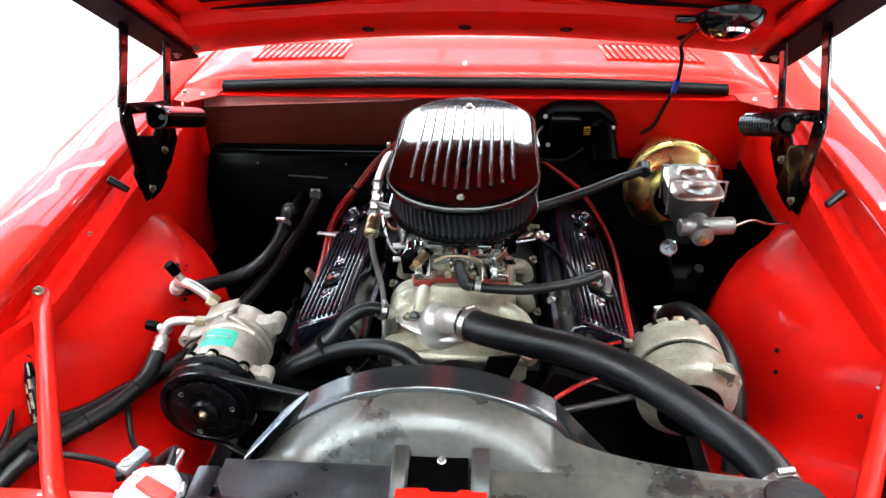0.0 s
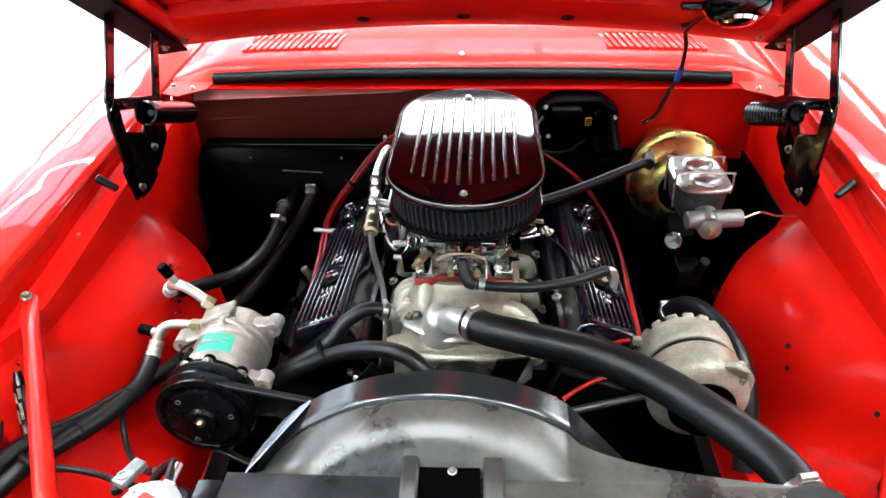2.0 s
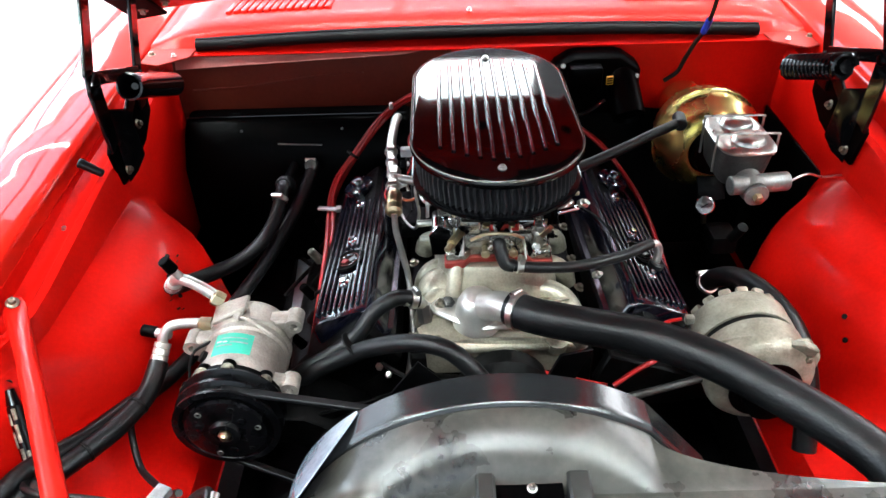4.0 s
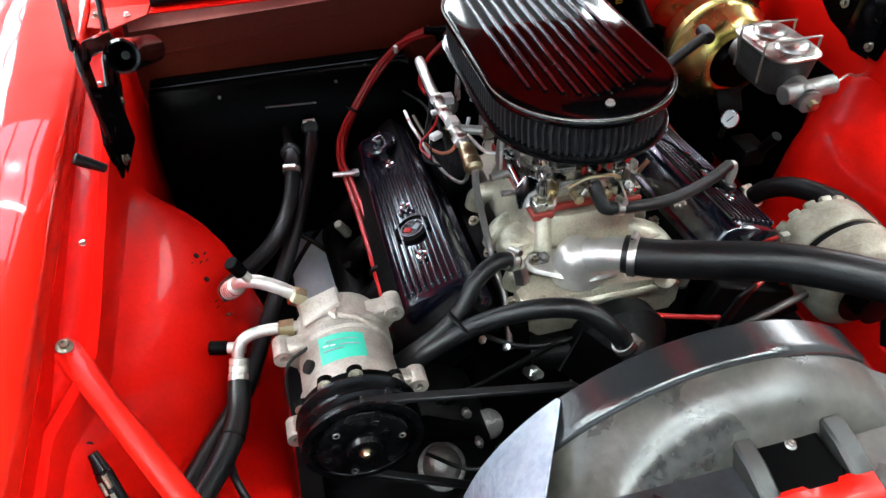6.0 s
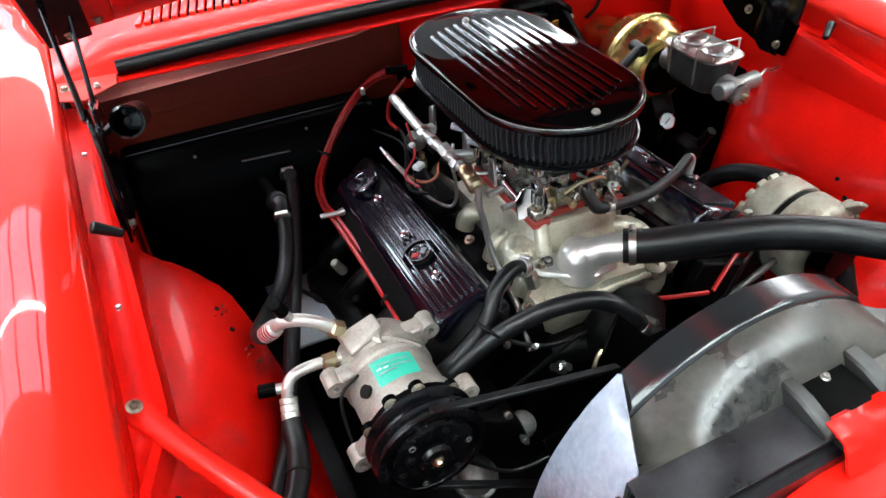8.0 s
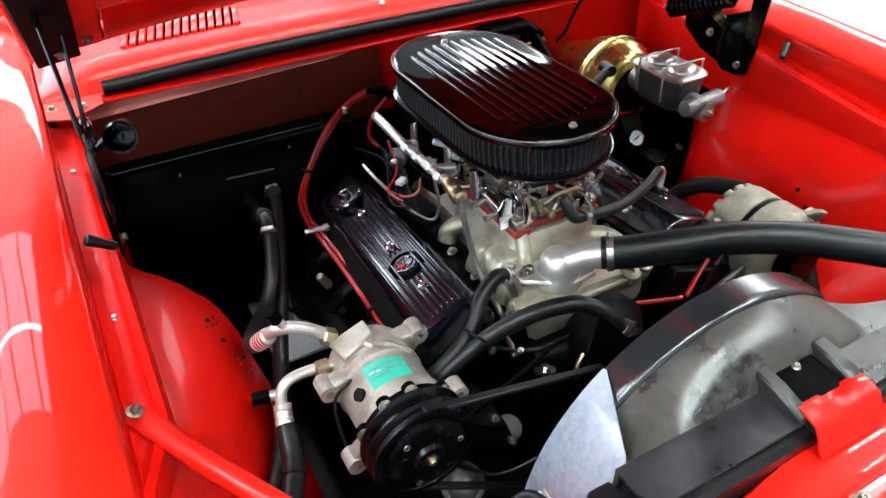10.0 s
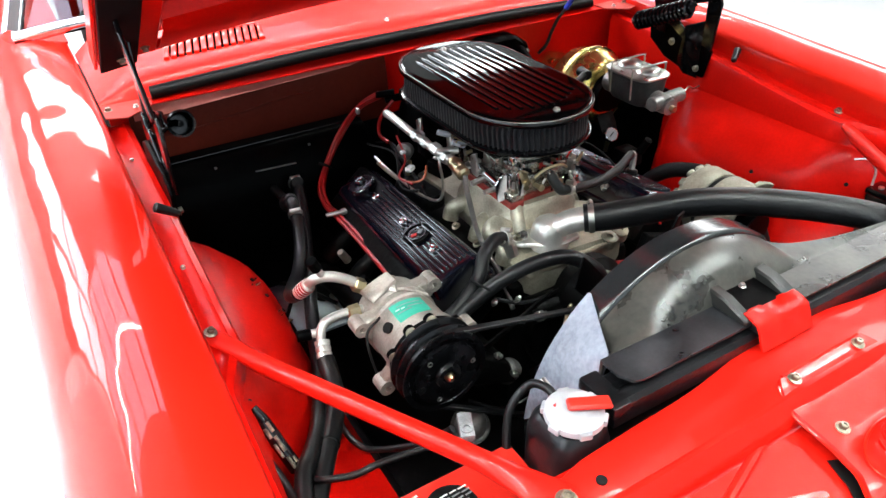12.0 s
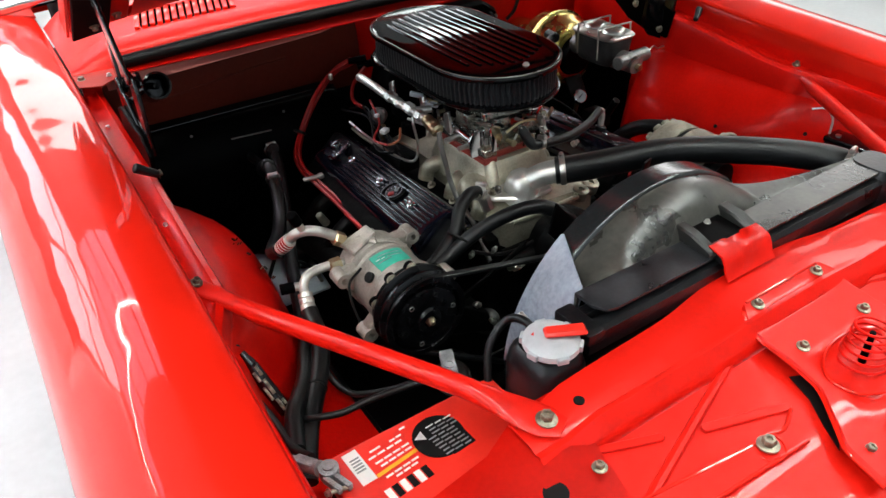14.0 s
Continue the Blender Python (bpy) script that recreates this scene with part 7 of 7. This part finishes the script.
part("clamp", merge(lathe((-0.653, 0.626, 0.792), (0, 0, 1), [(0.0125, 0), (0.0125, 0.015), (0.007, 0.016), (0.007, 0.019), (0, 0.019)], 20), box((-0.658, 0.606, 0.799), (0.008, 0.030, 0.012), 0.003, rotz(18)), box((-0.646, 0.604, 0.799), (0.008, 0.030, 0.012), 0.003, rotz(18)), box((-0.668, 0.650, 0.800), (0.014, 0.04, 0.012), 0.004, rotz(35))), GREY, tm)
part("cover", cyl((-0.66, 0.635, 0.80), (-0.69, 0.70, 0.775), 0.010, 0.007), GREY, tm)
bolt(tm, (-0.666, 0.598, 0.800), (-0.9, -0.2, 0.2), BOLT_SMALL)
part("stem", cyl((-0.668, 0.598, 0.800), (-0.640, 0.592, 0.799), 0.003, seg=10), OLD_ZINC, tm)
hose("black battery cable at the grey terminal", [(-0.66, 0.665, 0.79), (-0.668, 0.71, 0.77), (-0.672, 0.76, 0.775), (-0.684, 0.81, 0.80), (-0.690, 0.88, 0.83), (-0.676, 0.858, 0.836)], 0.006, (), RUBBER, "cable")
cs = thing("cable_sleeve", (-0.66, 0.80, 0.79), "black printed sleeve on a cable", "cable sleeve")
part("sleeve", merge(cyl((-0.674, 0.853, 0.831), (-0.668, 0.840, 0.815), 0.006, 0.0095), cyl((-0.668, 0.840, 0.815), (-0.645, 0.791, 0.749), 0.0100, seg=16, bev=0.002)), BLACK, cs)
PRINT = mat("worn_silver_print", (0.42, 0.38, 0.28), 0.35, 0.4, 0.4, 80, 300, 0.02, dark=(0.03, 0.03, 0.03))
a, b = Vector((-0.6670, 0.8387, 0.8132)), Vector((-0.6463, 0.7938, 0.7528))
axis = (b - a).normalized()
face = Vector((-0.1, -0.7, 0.7))
face = (face - axis * face.dot(axis)).normalized()
side = axis.cross(face)
for lo, hi, ang in ((0.02, 0.22, -20), (0.10, 0.30, 25), (0.30, 0.62, -8), (0.42, 0.70, 32), (0.72, 0.97, 2), (0.78, 0.90, -38)):
    off = (face * math.cos(radians(ang)) + side * math.sin(radians(ang))) * 0.0082
    part("printed_bar", cyl(a.lerp(b, lo) + off, a.lerp(b, hi) + off, 0.0030, seg=10), PRINT, cs, "worn silver print")
hose("black battery cable sweeping under the brace", [(-0.645, 0.791, 0.749), (-0.636, 0.762, 0.757), (-0.623, 0.739, 0.771), (-0.588, 0.725, 0.772), (-0.554, 0.722, 0.775), (-0.50, 0.710, 0.780), (-0.455, 0.69, 0.79), (-0.43, 0.69, 0.78)], 0.0048, (), RUBBER, "cable")
et = thing("cable_end_fitting", (-0.45, 0.67, 0.80), "black and grey cable end connector", "connector")
part("body", box((-0.455, 0.684, 0.790), (0.014, 0.026, 0.012), 0.003, rotz(25)), RUBBER, et)
part("lug", merge(box((-0.436, 0.692, 0.805), (0.020, 0.044, 0.013), 0.003, rotz(-24)), lathe((-0.440, 0.683, 0.811), (0, 0, 1), [(0.008, 0), (0.008, 0.003), (0.005, 0.003), (0.005, 0.001)], 16)), GREY, et, "dull grey connector")
# pale plate added for a bright patch low beside the engine
pc = thing("pale_plate", (-0.40, 1.2, 0.5), "pale grey plate deep beside the engine", "frame part")
part("plate", box((-0.395, 1.535, 0.445), (0.17, 0.22, 0.012), 0.004, rotx(14)), PALE, pc)
part("rod", cyl((-0.318, 1.60, 0.475), (-0.334, 1.42, 0.455), 0.005), BRIGHT, pc, "bright steel rod")
for a, b in (((-0.47, 1.44, 0.47), (-0.33, 1.62, 0.50)), ((-0.47, 1.60, 0.50), (-0.33, 1.45, 0.47))):
    part("loom", tube([a, ((a[0] + b[0]) / 2, 1.53, 0.50), b], 0.005, 8), RUBBER, pc, "thin black loom")

# ---- small clutter in the valley beside the left valve cover ----
for p, sz, ang in (((-0.165, 1.345, 0.835), (0.022, 0.015, 0.010), 30), ((-0.155, 1.395, 0.850), (0.012, 0.010, 0.008), 10)):
    t = thing("wire_connector", p, "small white plastic wiring connector", "connector", "wiring connectors")
    part("shell", box(p, sz, 0.003, rotz(ang)), WHITE, t)
    part("lead", tube([Vector(p), Vector(p) + Vector((0.012, 0.03, -0.012)), Vector(p) + Vector((0.03, 0.06, -0.03))], 0.0025, 7), INK, t)
t = thing("wire", (-0.17, 1.36, 0.81), "thin orange-brown wire beside the valve cover", "wire")
part("core", tube([(-0.195, 1.43, 0.822), (-0.178, 1.38, 0.802), (-0.160, 1.345, 0.800), (-0.140, 1.33, 0.812), (-0.125, 1.345, 0.83)], 0.0028, 8), mat("orange_wire", (0.45, 0.12, 0.05), 0.4), t)
t = thing("valley_casting", (-0.14, 1.36, 0.77), "dull grey casting in the engine valley", "casting")
part("lump", box((-0.145, 1.345, 0.768), (0.06, 0.12, 0.04), 0.012, rotz(6)), DARK, t)
t = thing("ignition_module", (-0.12, 1.31, 0.84), "small black module below the air cleaner", "module")
part("case", box((-0.118, 1.30, 0.842), (0.03, 0.05, 0.03), 0.004, rotz(12)), SATIN, t)
for p in ((0.135, 1.155, 0.905), (0.150, 1.20, 0.872), (0.16, 1.10, 0.80)):
    t = thing("linkage_nut", p, "bright linkage nut beside the carburettor", "nut", "linkage nuts")
    part("nut", lathe(p, (0.4, -0.5, 0.6), [(0.007, 0), (0.007, 0.008), (0.004, 0.010), (0.004, 0.016)], 6), ZINC, t)
hose("dark throttle cable to the carburettor", [(0.13, 1.16, 0.90), (0.17, 1.15, 0.875), (0.205, 1.13, 0.84), (0.22, 1.10, 0.80)], 0.0024, (), DARK, "cable")

# right front corner: black relay box below the brace with a wire hook
t = thing("relay_box", (0.635, 0.76, 0.70), "black plastic box below the fender brace", "relay box")
part("case", box((0.640, 0.755, 0.735), (0.05, 0.10, 0.11), 0.006), BLACK, t)
part("cover", box((0.640, 0.755, 0.795), (0.054, 0.104, 0.014), 0.004), BLACK, t)
part("screw", lathe((0.632, 0.785, 0.802), (0, 0, 1), [(0.006, 0), (0.006, 0.003), (0, 0.004)], 12), ZINC, t)
part("wire_hook", tube([(0.610, 0.845, 0.850), (0.620, 0.82, 0.856), (0.628, 0.805, 0.835), (0.622, 0.80, 0.805)], 0.0025, 8), ZINC, t, "bright wire hook")

t = thing("dipstick_tube", (-0.155, 1.40, 0.76), "thin cream dipstick tube beside the valve cover", "dipstick tube")
part("tube", tube([(-0.170, 1.50, 0.785), (-0.163, 1.46, 0.775), (-0.152, 1.40, 0.766), (-0.142, 1.324, 0.757)], 0.0032, 8), ALU, t)

# worn spots and a scratch on the wheelhouse paint
rw = random.Random(8)
CHIP = mat("bare_rusty_chip", (0.06, 0.022, 0.010), 0.7, 0, 0.4, 60, 300, 0.05, spec=0.2)
for c, n, spread in (((-0.566, 1.185, 0.790), (0.68, 0, 0.73), 0.014), ((-0.5415, 1.125, 0.755), (0.82, 0, 0.57), 0.016)):
    N = Vector(n).normalized()
    U = N.cross(Vector((0, 1, 0))).normalized()
    for k in range(4):
        p = Vector(c) + Vector((0, 1, 0)) * rw.uniform(-spread, spread) * 1.6 + U * rw.uniform(-spread, spread)
        r = rw.uniform(0.0008, 0.0022)
        part("paint_chip", lathe(p - N * 0.004, N, [(r, 0), (r * 0.9, 0.0055), (0, 0.0058)], 7), CHIP, fend_l)

# loose wiring in the valley behind the carburettor
wl = thing("wiring_loom", (-0.15, 1.40, 0.79), "tangle of thin wires in the engine valley", "wiring loom")
rv = random.Random(21)
for k in range(6):
    x0, y0 = rv.uniform(-0.19, -0.13), rv.uniform(1.27, 1.34)
    x1, y1 = rv.uniform(-0.19, -0.09), rv.uniform(1.44, 1.54)
    z0 = rv.uniform(0.785, 0.83)
    pts = [(x0, y0, z0), (x0 + rv.uniform(-0.02, 0.02), y0 + 0.05, z0 + rv.uniform(-0.01, 0.03)), ((x0 + x1) / 2 + rv.uniform(-0.02, 0.02), (y0 + y1) / 2 + 0.02, z0 + rv.uniform(0.0, 0.045)), (x1, y1, z0 + rv.uniform(-0.01, 0.04))]
    part("wire", tube(pts, rv.uniform(0.0015, 0.0034), 7, 6), (INK, INK, WIRE, INK, RUBBER, INK, INK)[k % 7], wl)

part("label", box((0.262, 1.5655, 0.935), (0.014, 0.004, 0.018), 0.0005, rotz(12)), YELLOW, wm, "small yellow sticker")
for k in range(3):
    part("printed_bar", box((0.262, 1.5630, 0.930 + 0.005 * k), (0.012, 0.001, 0.003), 0, rotz(12)), INK, wm)
